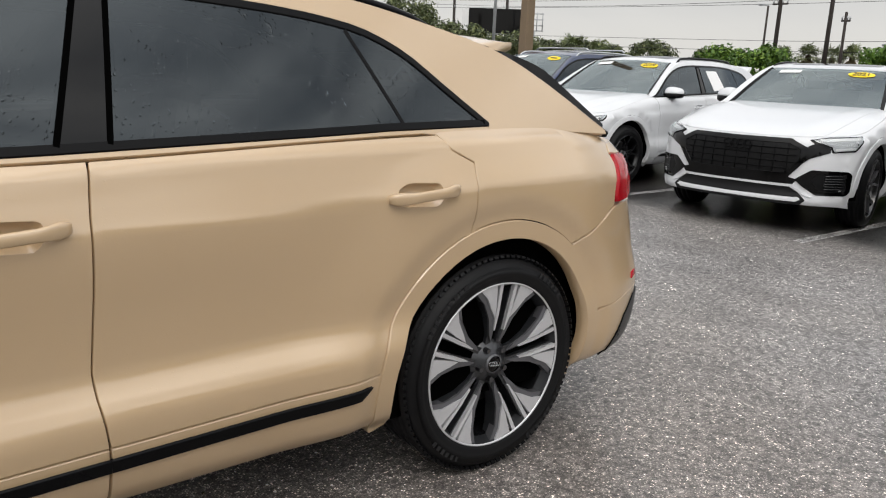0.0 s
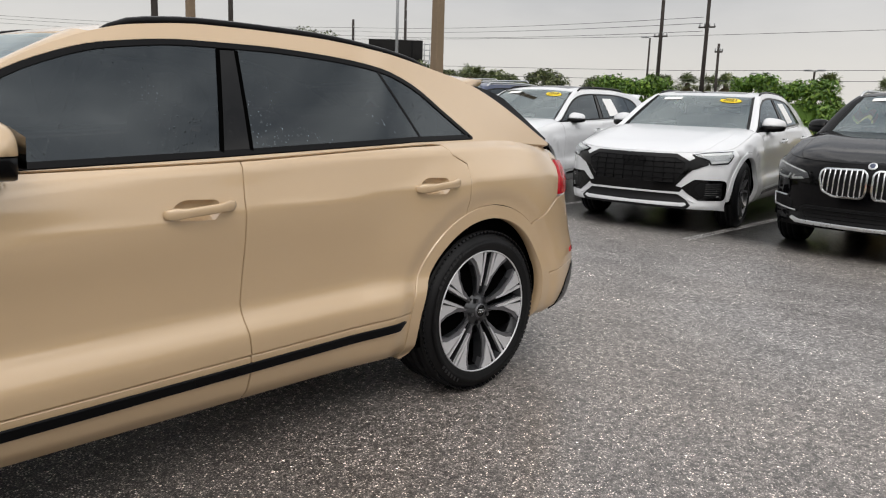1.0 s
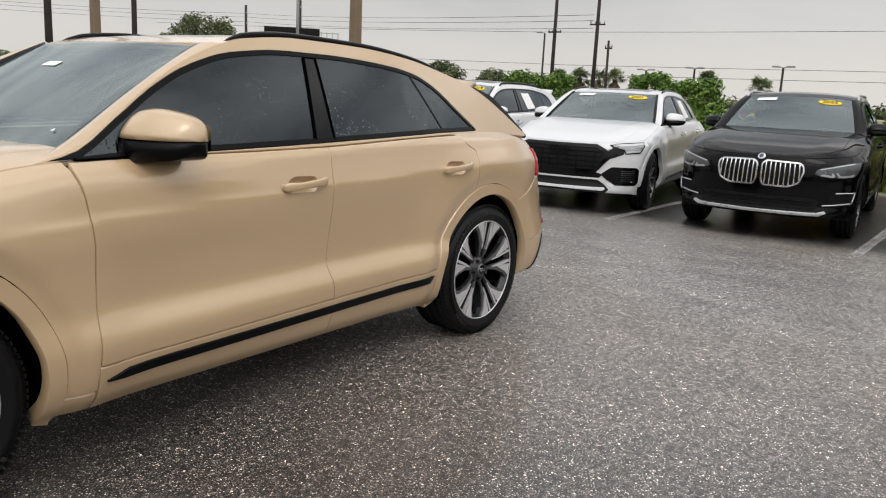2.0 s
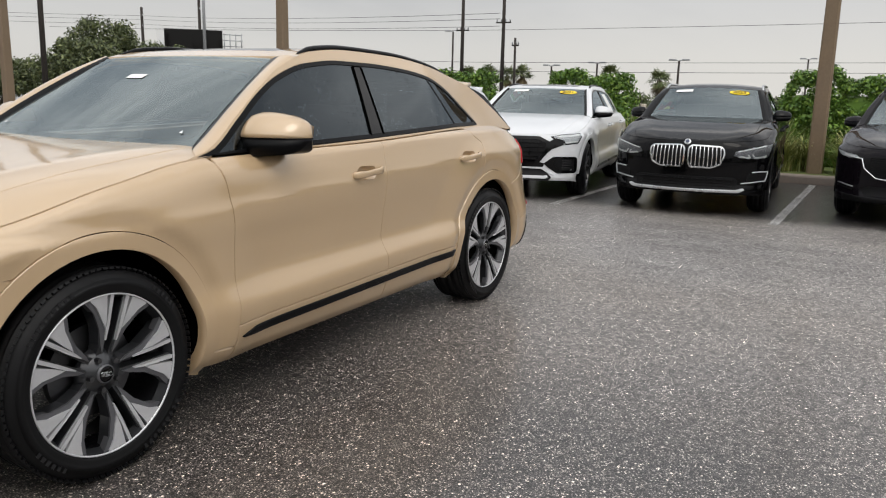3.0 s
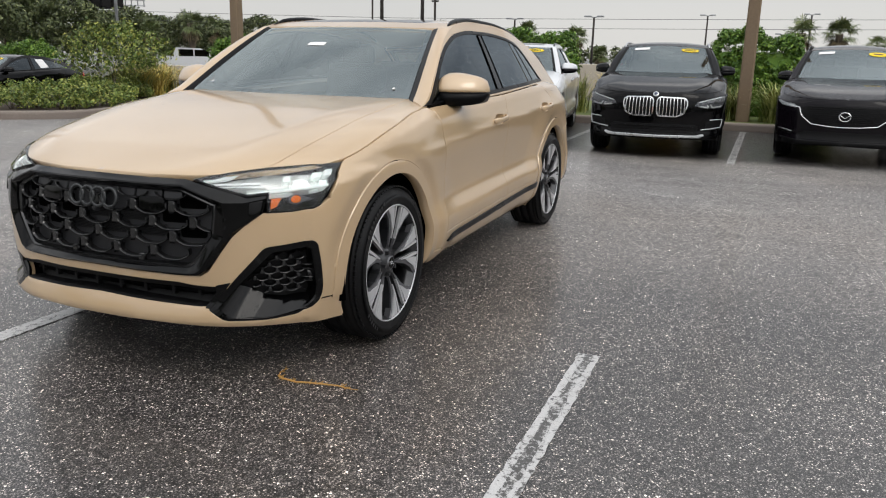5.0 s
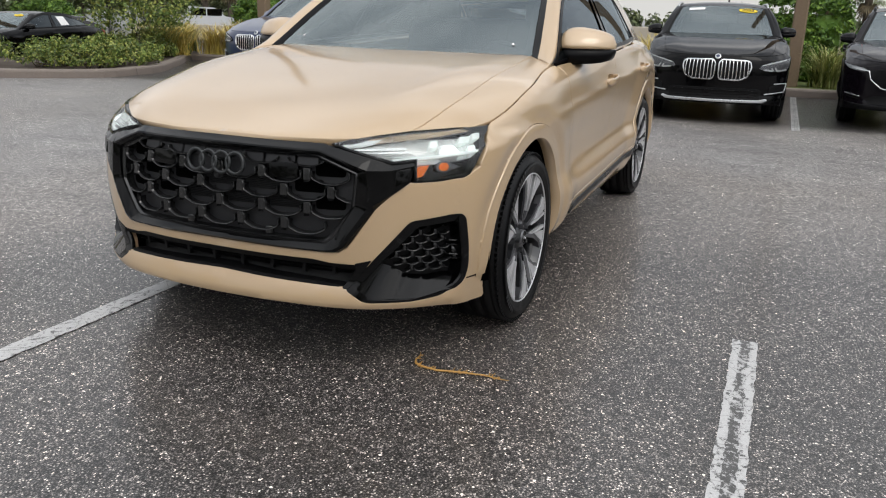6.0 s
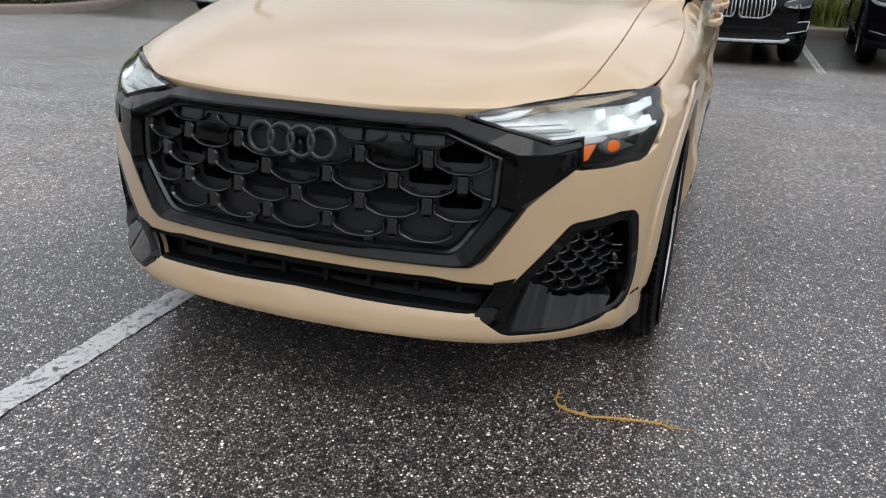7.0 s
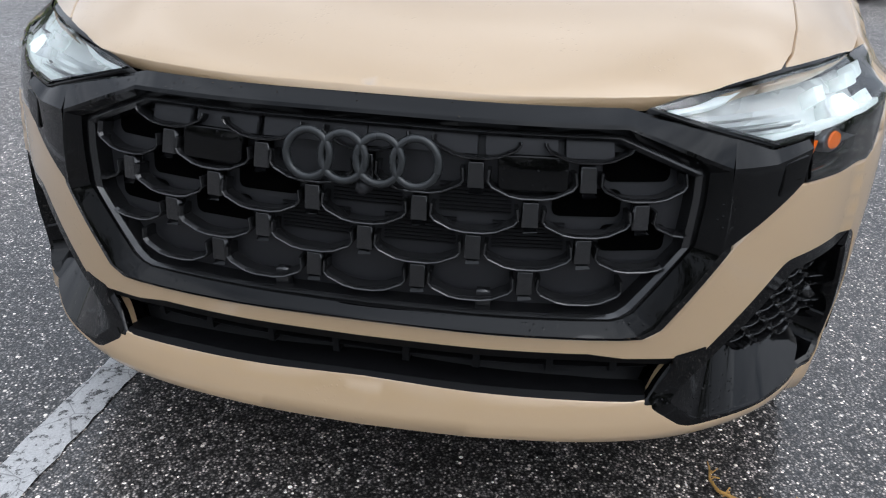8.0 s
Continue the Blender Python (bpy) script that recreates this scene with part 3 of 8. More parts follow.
class Body:
    """The skin of a car: walls round it, bonnet and roof over it, as curved surfaces on which panels are cut out."""

    def __init__(self, p, length_scale=(1, 1, 1), width=1.0, height=1.0):
        self.p, self.ls, self.w, self.h = p, length_scale, width, height
        px, py = np.array(p["plan"], float).T
        t = np.r_[0, np.cumsum(np.hypot(np.diff(px), np.diff(py)))]
        q = np.linspace(0, t[-1], 900)
        fx, fy = pch(list(zip(t, px))), pch(list(zip(t, py)))
        self.bx, self.by = fx(q), np.maximum(fy(q), 0)
        self.bs = np.r_[0, np.cumsum(np.hypot(np.diff(self.bx), np.diff(self.by)))]
        self.smax = self.bs[-1]
        self.rows = [(pch(a), pch(b)) for a, b in p["rows"]]
        self.nose, self.tail = pch(p["nose"]), pch(p["tail"])
        tops = []
        for i, (a, z) in enumerate(p["top"]):
            s = self.sx(-0.37) if a == "lamp" else self.sy(a) if i < 2 else self.sx(a)
            tops.append((float(s), z))
        self.top = pch(tops)
        self.bonnet, self.wing, self.belt_y, self.lean = (pch(p[k]) for k in ("bonnet", "wing", "belt_y", "lean"))
        self.roofc, self.side_top = pch(p["roof"]), pch(p["side_top"])
        s = np.linspace(0, self.smax, 700)
        e = self.wall_raw(np.stack([s, self.top(s)], 1))
        self.edge = e
        self.belt = pch([(x, z) for x, z in [(a, b) for a, b in p["rows"][-1][0]]])

    def sx(self, x):
        return np.interp(x, self.bx, self.bs)

    def sy(self, y):
        n = np.argmax(self.by > 0.93)
        return np.interp(y, self.by[:n], self.bs[:n])

    def side(self, pts):
        """(x, z) pairs into (s, z)."""
        a = np.array(pts, float)
        return np.stack([self.sx(a[:, 0]), a[:, 1]], 1)

    def front(self, pts):
        a = np.array(pts, float)
        return np.stack([self.sy(a[:, 0]), a[:, 1]], 1)

    def wall_raw(self, q):
        s, z = q[:, 0], q[:, 1]
        x, y = np.interp(s, self.bs, self.bx), np.interp(s, self.bs, self.by)
        zr = np.stack([f(x) for f, _ in self.rows], 1)
        yr = np.stack([g(x) for _, g in self.rows], 1)
        sec = pch_rows(zr, yr, z)
        near = np.clip((-0.25 - x) / 0.45, 0, 1)
        far = np.clip((x - 3.3) / 0.5, 0, 1)
        near, far = near * near * (3 - 2 * near), far * far * (3 - 2 * far)
        yy = y * sec / 0.97
        flare = np.zeros_like(yy)
        for c in (0.0, WB0):
            r = np.hypot(x - c - AX, z - 0.395)
            a, b = np.clip((r - 0.498) / 0.085, 0, 1), np.clip((r - 0.583) / 0.24, 0, 1)
            rise = a * a * (3 - 2 * a) * (1 - b * b * (3 - 2 * b))
            flare = np.maximum(flare, 0.015 * rise)
        yy = yy + flare * (y > 0.85)
        return np.stack([x + near * self.nose(z) + far * self.tail(z), yy, z], 1)

    def wall(self, q):
        """The wall at (s, z); s runs from the nose's middle round the right side, and below zero round the left."""
        v = self.wall_raw(np.stack([np.abs(q[:, 0]), q[:, 1]], 1))
        v[:, 1] *= np.where(q[:, 0] < 0, -1, 1)
        return self.fit(v)

    def house(self, q):
        """The glasshouse's side: (x, z)."""
        x, z = q[:, 0], q[:, 1]
        up = z - self.belt(x)
        y = self.belt_y(x) - self.lean(x) * up - 0.10 * up * up
        return self.fit(np.stack([x, y, z], 1))

    def lid(self, q):
        """Bonnet and wing tops: (x, y) in plan."""
        x, y = q[:, 0], np.abs(q[:, 1])
        n = len(self.edge) * 2 // 3
        ex, ey, ez = self.edge[:n].T
        ye, ze = np.interp(x, ex, ey), np.interp(x, ex, ez)
        zc = np.maximum(self.bonnet(x), ze)
        u = np.clip(y / np.maximum(ye, 1e-3), 0, 1)
        ridge = 0.005 * np.exp(-((y - (0.50 + 0.16 * (x + 0.6))) / 0.08) ** 2) * np.clip((x + 0.75) / 0.5, 0, 1) * (u < 0.999)
        return self.fit(np.stack([x, q[:, 1], zc + (ze - zc) * u**7 + ridge * (1 - u**6)], 1))

    def cowl_x(self, y):
        a, b, _ = self.p["cowl"]
        return a + b * (np.abs(y) / 0.72) ** 2

    def pillar_edge(self, v):
        x = 0.54 + (self.p["header"] + 0.060 - 0.54) * v
        z = self.side_top(x)
        up = z - self.belt(x)
        return np.stack([x, self.belt_y(x) - self.lean(x) * up - 0.10 * up * up, z], 1)

    def screen_raw(self, u, v):
        a, _, z0 = self.p["cowl"]
        x1 = self.p["header"]
        e = np.stack([0.63 + (x1 - 0.63) * v, 0.742 - 0.145 * v, z0 - 0.012 + (self.p.get("corner", 1.532) - z0 + 0.012) * (1.10 * v - 0.10 * v * v)], 1)
        zt = float(self.roofc(x1))
        mid = np.stack([a - 0.03 + (x1 - a + 0.03) * v, 0 * v, z0 - 0.02 + (zt - z0 + 0.02) * (v * 1.12 - 0.12 * v * v)], 1)
        w = (np.abs(u) ** 2.2)[:, None]
        p = mid + (e - mid) * w
        p[:, 1] = u * e[:, 1]
        return p

    def screen(self, q):
        """The windscreen: u across from -1 to 1, v up from 0 to 1."""
        return self.fit(self.screen_raw(q[:, 0], q[:, 1]))

    def post(self, q):
        """The front pillar: w from the windscreen's edge (0) to the side's edge (1), v up."""
        w, v = q[:, 0], q[:, 1]
        a = self.screen_raw(np.ones_like(v), v)
        b = self.pillar_edge(v)
        bow = (0.07 * w * (1 - w))[:, None] * np.array([-0.4, 0.4, 0.6])
        return self.fit(a * (1 - w)[:, None] + b * w[:, None] + bow)

    def top_raw(self, x, u):
        xx = np.clip(x, self.p["header"] + 0.07, self.p["rear"])
        ze = self.side_top(xx)
        ye = self.belt_y(xx) - self.lean(xx) * (ze - self.belt(xx)) - 0.10 * (ze - self.belt(xx)) ** 2
        zc = self.roofc(x)
        w = np.abs(u) ** 2.4
        return np.stack([x + (xx - x) * w, u * ye, zc + (ze - zc) * w], 1)

    def top_skin(self, q):
        """The roof: (x, u) with u across from -1 to 1."""
        return self.fit(self.top_raw(q[:, 0], q[:, 1]))

    def back(self, q):
        """The rear window: u across, v from the roof (0) down to the tailgate (1)."""
        u, v = q[:, 0], q[:, 1]
        r = self.p["rear"]
        xe = r + (self.p['foot'] - r) * v
        ze = self.side_top(xe)
        ye = self.belt_y(xe) - self.lean(xe) * (ze - self.belt(xe)) - 0.10 * (ze - self.belt(xe)) ** 2
        xm = (r + 0.12) + (self.p['foot'] + 0.09 - r - 0.12) * v
        zm = float(self.roofc(r + 0.12)) - 0.03 + (1.13 - float(self.roofc(r + 0.12)) + 0.03) * v
        w = np.abs(u) ** 2.2
        return self.fit(np.stack([xm + (xe - xm) * w, u * ye, zm + (ze - zm) * w], 1))

    def deck(self, q):
        """What lies between the rear window's foot and the tail's edge: u across, v backwards."""
        u, v = q[:, 0], q[:, 1]
        a = self.back_raw(u)
        k = len(self.edge)
        es = self.edge[int(k * 0.72):]
        y = a[:, 1] * (1 - v) + np.clip(a[:, 1] * 1.02, -0.74, 0.74) * v
        ex = np.interp(np.abs(y), es[::-1, 1], es[::-1, 0])
        ez = np.interp(np.abs(y), es[::-1, 1], es[::-1, 2])
        return self.fit(np.stack([a[:, 0] * (1 - v) + ex * v, y, a[:, 2] * (1 - v) + ez * v], 1))

    def back_raw(self, u):
        keep = self.ls, self.w, self.h
        self.ls, self.w, self.h = (1, 1, 1), 1, 1
        a = self.back(np.stack([u, np.ones_like(u)], 1))
        self.ls, self.w, self.h = keep
        return a

    def fit(self, v):
        """Stretch to this car's length, width and height."""
        x = v[:, 0]
        a, b, c = self.ls
        v = v.copy()
        v[:, 0] = np.where(x < 0, x * a, np.where(x < WB0, x * b, WB0 * b + (x - WB0) * c))
        v[:, 1] *= self.w
        v[:, 2] *= self.h
        return v


def pair(name, vf, material, car, label=""):
    """The left part, and its mirror image on the right."""
    v, f = vf
    right = link_mesh(name, v, f, material, car, label)
    left = link_mesh(name, *flip_y(v, f), material, car, label)
    return left, right


def wheel_set(car, spec, wb, track, radius, height):
    """Four wheels: each a drum with tyre, rim, cap and brake disc under it."""
    made = None
    for x in (0.0, wb):
        for sgn in (-1, 1):
            steer = spec.get("steer", 0) * (x == 0)
            m = pose(x + 0.026, sgn * track, radius, 0, 0, steer + (0 if sgn < 0 else 180)) @ Matrix.Rotation(radians(spec.get("spin", 0) + spec.get("rear_spin", 30) * (x > 0)), 4, "Y")
            if made is None:
                made = build_wheel(car, spec, radius, m)
            else:
                w = copy_thing(made, m)
                w.parent = car


def build_wheel(car, spec, R, m):
    """One wheel, its outer face towards -y."""
    rr, wid = spec["rim"], spec.get("width", 0.285)
    h = wid / 2
    v, f = lathe([(rr - 0.012, h - 0.02), (rr - 0.03, 0.02), (rr - 0.035, -0.02), (rr - 0.022, -h + 0.05), (rr - 0.010, -h + 0.022)], 48)
    wheel = link_mesh("wheel", v, [tuple(reversed(q)) for q in f], spec["barrel"], car, "", True, m)
    prof = [(rr - 0.008, h - 0.012), (rr + 0.012, h - 0.004), (rr + 0.05, h), (R - 0.045, h - 0.004), (R - 0.018, h - 0.022), (R - 0.004, h - 0.045)]
    for g in (0.085, 0.03, -0.03, -0.085):
        prof += [(R, g * wid / 0.285 + 0.008), (R - 0.007, g * wid / 0.285 + 0.006), (R - 0.007, g * wid / 0.285 - 0.006), (R, g * wid / 0.285 - 0.008)]
    prof += [(R - 0.004, -h + 0.045), (R - 0.018, -h + 0.022), (R - 0.045, -h + 0.004), (R - 0.052, -h + 0.001), (R - 0.055, -h + 0.004), (rr + 0.05, -h), (rr + 0.022, -h + 0.002), (rr + 0.016, -h + 0.006), (rr + 0.006, -h + 0.004), (rr - 0.006, -h + 0.014)]
    v, f = lathe(prof, 72)
    tyre = link_mesh("tyre", v, [tuple(reversed(q)) for q in f], M["rubber"], wheel)
    # blocks of tread across both shoulders
    bm = bmesh.new()
    for k in range(96 if spec.get("fine") else 0):
        for sgn in (-1, 1):
            a = 2 * math.pi * (k + 0.25 * (sgn > 0)) / 96
            mat = Matrix.Rotation(a, 4, "Y") @ Matrix.Translation((R - 0.0150, sgn * (h - 0.036), 0)) @ Matrix.Rotation(radians(-34 * sgn), 4, "Z")
            bmesh.ops.create_cube(bm, size=1.0, matrix=mat @ Matrix.Diagonal((0.008, 0.040, 0.016, 1)))
    if len(bm.verts):
        tagged(part("tread", bm, M["rubber"], wheel), kind="stuff")
    else:
        bm.free()
    if spec.get("fine"):
        # raised lettering on the sidewall, as plain bars
        bm = bmesh.new()
        rl = random.Random(9)
        for start, n in ((20, 9), (112, 6), (200, 9), (292, 6)):
            for q in range(n):
                ang = radians(start + 4.2 * q)
                mat = Matrix.Rotation(ang, 4, "Y") @ Matrix.Translation((rr + 0.045, -h - 0.0004, 0)) @ Matrix.Diagonal((rl.choice((0.016, 0.018)), 0.002, rl.uniform(0.010, 0.016), 1))
                bmesh.ops.create_cube(bm, size=1.0, matrix=mat)
        tagged(part("sidewall_lettering", bm, M["rubber_mark"], tyre), kind="stuff")
    v, f = lathe([(rr - 0.004, -h + 0.018), (rr - 0.006, -h + 0.009), (rr - 0.010, -h + 0.009), (rr - 0.012, -h + 0.013)], 60)
    link_mesh("rim_edge", v, [tuple(reversed(q)) for q in f], spec["face"], wheel)
    v, f = lathe([(rr - 0.012, -h + 0.013), (rr - 0.015, -h + 0.024), (rr - 0.026, -h + 0.05)], 60)
    link_mesh("rim_well", v, [tuple(reversed(q)) for q in f], spec["pocket"], wheel)
    spec["spokes"](wheel, rr, h, spec)
    v, f = lathe([(0.02, 0.0), (0.17, 0.0), (0.17, -0.03), (0.02, -0.03)], 40)
    link_mesh("brake_disc", v, f, M["disc"], wheel, "", False)
    return wheel


def bar(bm, p0, p1, w0, w1, y0, y1, thick, taper=0.6):
    """A spoke-like bar from radius point p0 to p1 in the wheel's (x, z) plane, its face at depth y0 to y1."""
    a, b = Vector((p0[0], 0, p0[1])), Vector((p1[0], 0, p1[1]))
    d = (b - a).normalized()
    n = Vector((-d.z, 0, d.x))
    vs = []
    for p, w, y in ((a, w0, y0), (b, w1, y1)):
        for s, yy in ((-1, y), (1, y), (1 + 0 * taper, y + thick), (-1, y + thick)):
            k = w * (1.0 if yy == y else taper)
            q = p + n * (s * k / 2)
            vs.append(bm.verts.new((q.x, yy, q.z)))
    for f in ((0, 1, 2, 3), (7, 6, 5, 4), (0, 4, 5, 1), (1, 5, 6, 2), (2, 6, 7, 3), (3, 7, 4, 0)):
        bm.faces.new([vs[i] for i in f])


def plate(bm, poly, y, thick, dish=0.0, edge=None):
    """A flat piece of the wheel's face with an outline in (x, z), sunk by dish towards the hub."""
    poly = [(px, pz) for px, pz in poly]
    depth = lambda px, pz: y + dish * (1 - min(1, math.hypot(px, pz) / 0.27)) ** 1.3
    top = [bm.verts.new((px, depth(px, pz), pz)) for px, pz in poly]
    low = [bm.verts.new((px, depth(px, pz) + thick, pz)) for px, pz in poly]
    f = bm.faces.new(top)
    n = len(poly)
    for i in range(n):
        bm.faces.new((top[i], low[i], low[(i + 1) % n], top[(i + 1) % n]))
    bm.faces.new(list(reversed(low)))
    return f


def rot2(poly, a):
    c, s = math.cos(a), math.sin(a)
    return [(x * c - z * s, x * s + z * c) for x, z in poly]


def spokes_split(wheel, rr, h, spec):
    """Five pairs of spokes: a silver wedge at the rim beside a thin silver rib, on dark grey arms with paler flanks."""
    y = -h + 0.014
    for k in range(5):
        a = math.pi / 2 + 2 * math.pi * k / 5
        for s in (-1, 1):
            for name, poly, dy, thick, mat, label in (
                    ("spoke_blade", [(0.165, 0.034), (0.205, 0.038), (rr - 0.012, 0.054), (rr - 0.018, 0.088), (rr - 0.034, 0.128), (0.235, 0.088), (0.19, 0.055)], 0.0, 0.02, spec["face"], "machined silver spoke blade"),
                    ("inner_rib", [(0.120, 0.020), (0.18, 0.020), (rr - 0.010, 0.026), (rr - 0.010, 0.040), (0.21, 0.0345), (0.165, 0.032), (0.120, 0.024)], 0.0, 0.03, spec["face"], ""),
                    ("spoke_flank", [(0.075, 0.020), (0.125, 0.023), (0.165, 0.033), (0.19, 0.055), (0.235, 0.088), (rr - 0.034, 0.128), (rr - 0.048, 0.138), (0.215, 0.092), (0.16, 0.055), (0.10, 0.034)], 0.006, 0.03, spec.get("flank", spec["pocket"]), "grey spoke flank"),
                    ("spoke_arm", [(0.045, 0.008), (0.052, 0.036), (0.10, 0.036), (0.16, 0.056), (0.215, 0.093), (rr - 0.03, 0.134), (rr - 0.008, 0.125), (rr - 0.008, 0.020), (0.17, 0.017), (0.09, 0.012)], 0.014, 0.05, spec["pocket"], "dark grey spoke arm")):
                bm = bmesh.new()
                plate(bm, rot2([(px, s * pz) for px, pz in poly], a), y + dy, thick, 0.030)
                bmesh.ops.recalc_face_normals(bm, faces=bm.faces)
                part(name, bm, mat, wheel, label)
    bm = bmesh.new()
    add_raw(bm, *tube([(rr - 0.035, y + 0.03, 0.02), (rr - 0.05, y + 0.012, 0.02)], 0.004, 6))
    part("valve", bm, M["satin_silver"], wheel)
    hub_cap(wheel, y, spec)


def spokes_y(wheel, rr, h, spec):
    """Five slim double spokes that fork towards the rim."""
    y = -h + 0.018
    n = spec.get("count", 5)
    for k in range(n):
        a = math.pi / 2 + 2 * math.pi * k / n
        bm = bmesh.new()
        for s in (-1, 1):
            p0, p1, p2 = rot2([(0.055, s * 0.016), (0.16, s * 0.022), (rr - 0.016, s * spec.get("fork", 0.085))], a)
            bar(bm, p0, p1, 0.030, 0.020, y + 0.030, y + 0.012, 0.035)
            bar(bm, p1, p2, 0.020, 0.024, y + 0.012, y, 0.035)
        bmesh.ops.recalc_face_normals(bm, faces=bm.faces)
        part("spoke", bm, spec["face"], wheel)
    hub_cap(wheel, y, spec)


def hub_cap(wheel, y, spec):
    v, f = lathe([(0.001, y + 0.018), (0.034, y + 0.018), (0.040, y + 0.024), (0.075, y + 0.036), (0.088, y + 0.07)], 40)
    link_mesh("hub", v, [tuple(reversed(q)) for q in f], spec["pocket"], wheel)
    v, f = lathe([(0.001, y + 0.010), (0.027, y + 0.011), (0.031, y + 0.015), (0.033, y + 0.022)], 32)
    cap = link_mesh("hub_cap", v, [tuple(reversed(q)) for q in f], M["gloss_black"], wheel)
    v, f = lathe([(0.029, y + 0.0095), (0.033, y + 0.0095), (0.034, y + 0.02)], 32)
    link_mesh("cap_ring", v, [tuple(reversed(q)) for q in f], M["mid_alloy"], cap)
    if spec.get("fine"):
        for i in range(4):
            cx = (i - 1.5) * 0.0105
            v, f = tube([(cx + 0.0075 * math.cos(t), y + 0.0095, 0.0075 * math.sin(t)) for t in np.linspace(0, 2 * math.pi, 16, endpoint=False)], 0.0011, 5, True)
            link_mesh("cap_emblem_ring", v, f, M["chrome"], cap)
    for k in range(5):
        a = math.pi / 2 + 2 * math.pi * (k + 0.5) / 5
        bm = bmesh.new()
        bmesh.ops.create_cone(bm, segments=6, radius1=0.011, radius2=0.010, depth=0.03, cap_ends=True, matrix=pose(0.057 * math.cos(a), y + 0.026, 0.057 * math.sin(a), 90))
        part("wheel_nut", bm, M["disc"], wheel)


def panel_gap(poly, d=0.0038):
    return inset(poly, d)


def car_shell(car, B, paint_mat, step=0.03, wb=WB0, trim=None, fine=False, roof_rails="black", glass=None, sunroof=True, flare_mat=None):
    """Doors, wings, roof, glass and the dark inside of a car, the same for every make; the nose is built apart."""
    p = B.p
    glass = glass or M["glass_dark"]
    hole, ring = p["hole"], p["ring"]
    low_f = lambda x: 0.25 + 0.02 * (x - 0.6) / 2
    SL = lambda x: 0.42 + 0.05 * (x - 0.6) / 1.9  # the seam over the sill trim
    belt_pts = lambda a, b, n=14: [(x, float(B.belt(x)) - 0.003) for x in np.linspace(a, b, n)]
    gf, gb, gr = p["gap_f"], p["gap_b"], p["gap_r"]

    def cut(line, z):
        xs, zs = np.array(line).T
        return float(np.interp(z, zs[::-1], xs[::-1]))

    # wheel rings
    for c, name in ((0.0, "front"), (WB0, "rear")):
        a0, a1 = (-10, 172) if c == 0 else (-3, 190)
        a0b, a1b = (-20, 186) if c == 0 else (-20, 199)
        outer = arc(c + AX, 0.395, ring, a0b, a1b, 40)
        inner = arc(c + AX, 0.395, hole, a1b, a0b, 40)
        poly = B.side(panel_gap(np.array(outer + inner), 0.002))
        pair("wheel_arch_flare", patch(poly, step * 0.8, B.wall, flange=0.05, lift=0.006), flare_mat or paint_mat, car)
        for sgn in (-1, 1):
            v, f = [], []
            n = 30
            for i, a in enumerate(np.linspace(-10, 190, n)):
                for y, r in ((0.93, hole + 0.012), (0.90, hole + 0.03), (0.60, hole + 0.03), (0.58, 0.05)):
                    v.append((c + AX + r * math.cos(radians(a)), sgn * y, 0.395 + r * math.sin(radians(a))))
            for i in range(n - 1):
                for k in range(3):
                    q = (i * 4 + k, i * 4 + k + 1, i * 4 + k + 5, i * 4 + k + 4)
                    f.append(q if sgn > 0 else q[::-1])
            link_mesh("arch_liner", B.fit(np.array(v)), f, M["dark"], car)
    # front wing: from the bumper seam to the front door
    ring_f = [(x, z) for x, z in arc(AX, 0.395, ring, -8, 128, 44)]
    top_line = [(x, float(np.interp(B.sx(x), np.linspace(0, B.smax, 700), B.top(np.linspace(0, B.smax, 700))))) for x in np.linspace(-0.37, 0.585, 22)]
    wing = ring_f + p.get('lamp_edge', [(-0.318, 0.785), (-0.50, 0.789), (-0.455, 0.865), (-0.362, 0.926)]) + top_line[1:] + [(q[0] - 0.0, q[1]) for q in gf if q[1] < 1.09 and q[1] > 0.3] + [(0.625, 0.33)]
    wing[0] = (0.49, 0.33)
    pair("front_wing", patch(B.side(panel_gap(wing)), step, B.wall, flange=0.025), paint_mat, car)
    # sill corner in front of the door
    pair("sill_end", patch(B.side(panel_gap([(0.478, 0.325), (0.624, 0.325), (0.622, 0.25), (0.47, 0.25), (0.46, 0.30)])), step, B.wall, flange=0.03), paint_mat, car)
    # doors
    fd = [(cut(gf, z), z) for z in np.linspace(1.095, SL(0.63), 12)] + [(x, SL(x)) for x in np.linspace(0.66, 1.72, 8)] + [(cut(gb, z), z) for z in np.linspace(SL(1.75), 1.13, 12)] + belt_pts(1.757, 0.60)
    ringr = arc(WB0 + AX, 0.395, ring, 170, 108, 16)
    rd = [(cut(gb, z), z) for z in np.linspace(1.13, SL(1.75), 12)] + [(x, SL(x)) for x in np.linspace(1.80, 2.52, 6)] + [q for q in arc(WB0 + AX, 0.395, ring, 171, 112, 16)] + gr[::-1] + belt_pts(2.77, 1.76)
    for name, poly, hx in (("front_door", fd, (1.45, 1.705)), ("rear_door", rd, (2.54, 2.79))):
        hz = 0.985 + (0.02 if hx[0] > 2 else 0)
        made = pair(name, patch(B.side(panel_gap(poly)), step, B.wall, holes=[handle_dish(B, hx, hz)], flange=0.03), paint_mat, car)
        build_handles(made, B, hx, hz, paint_mat, fine)
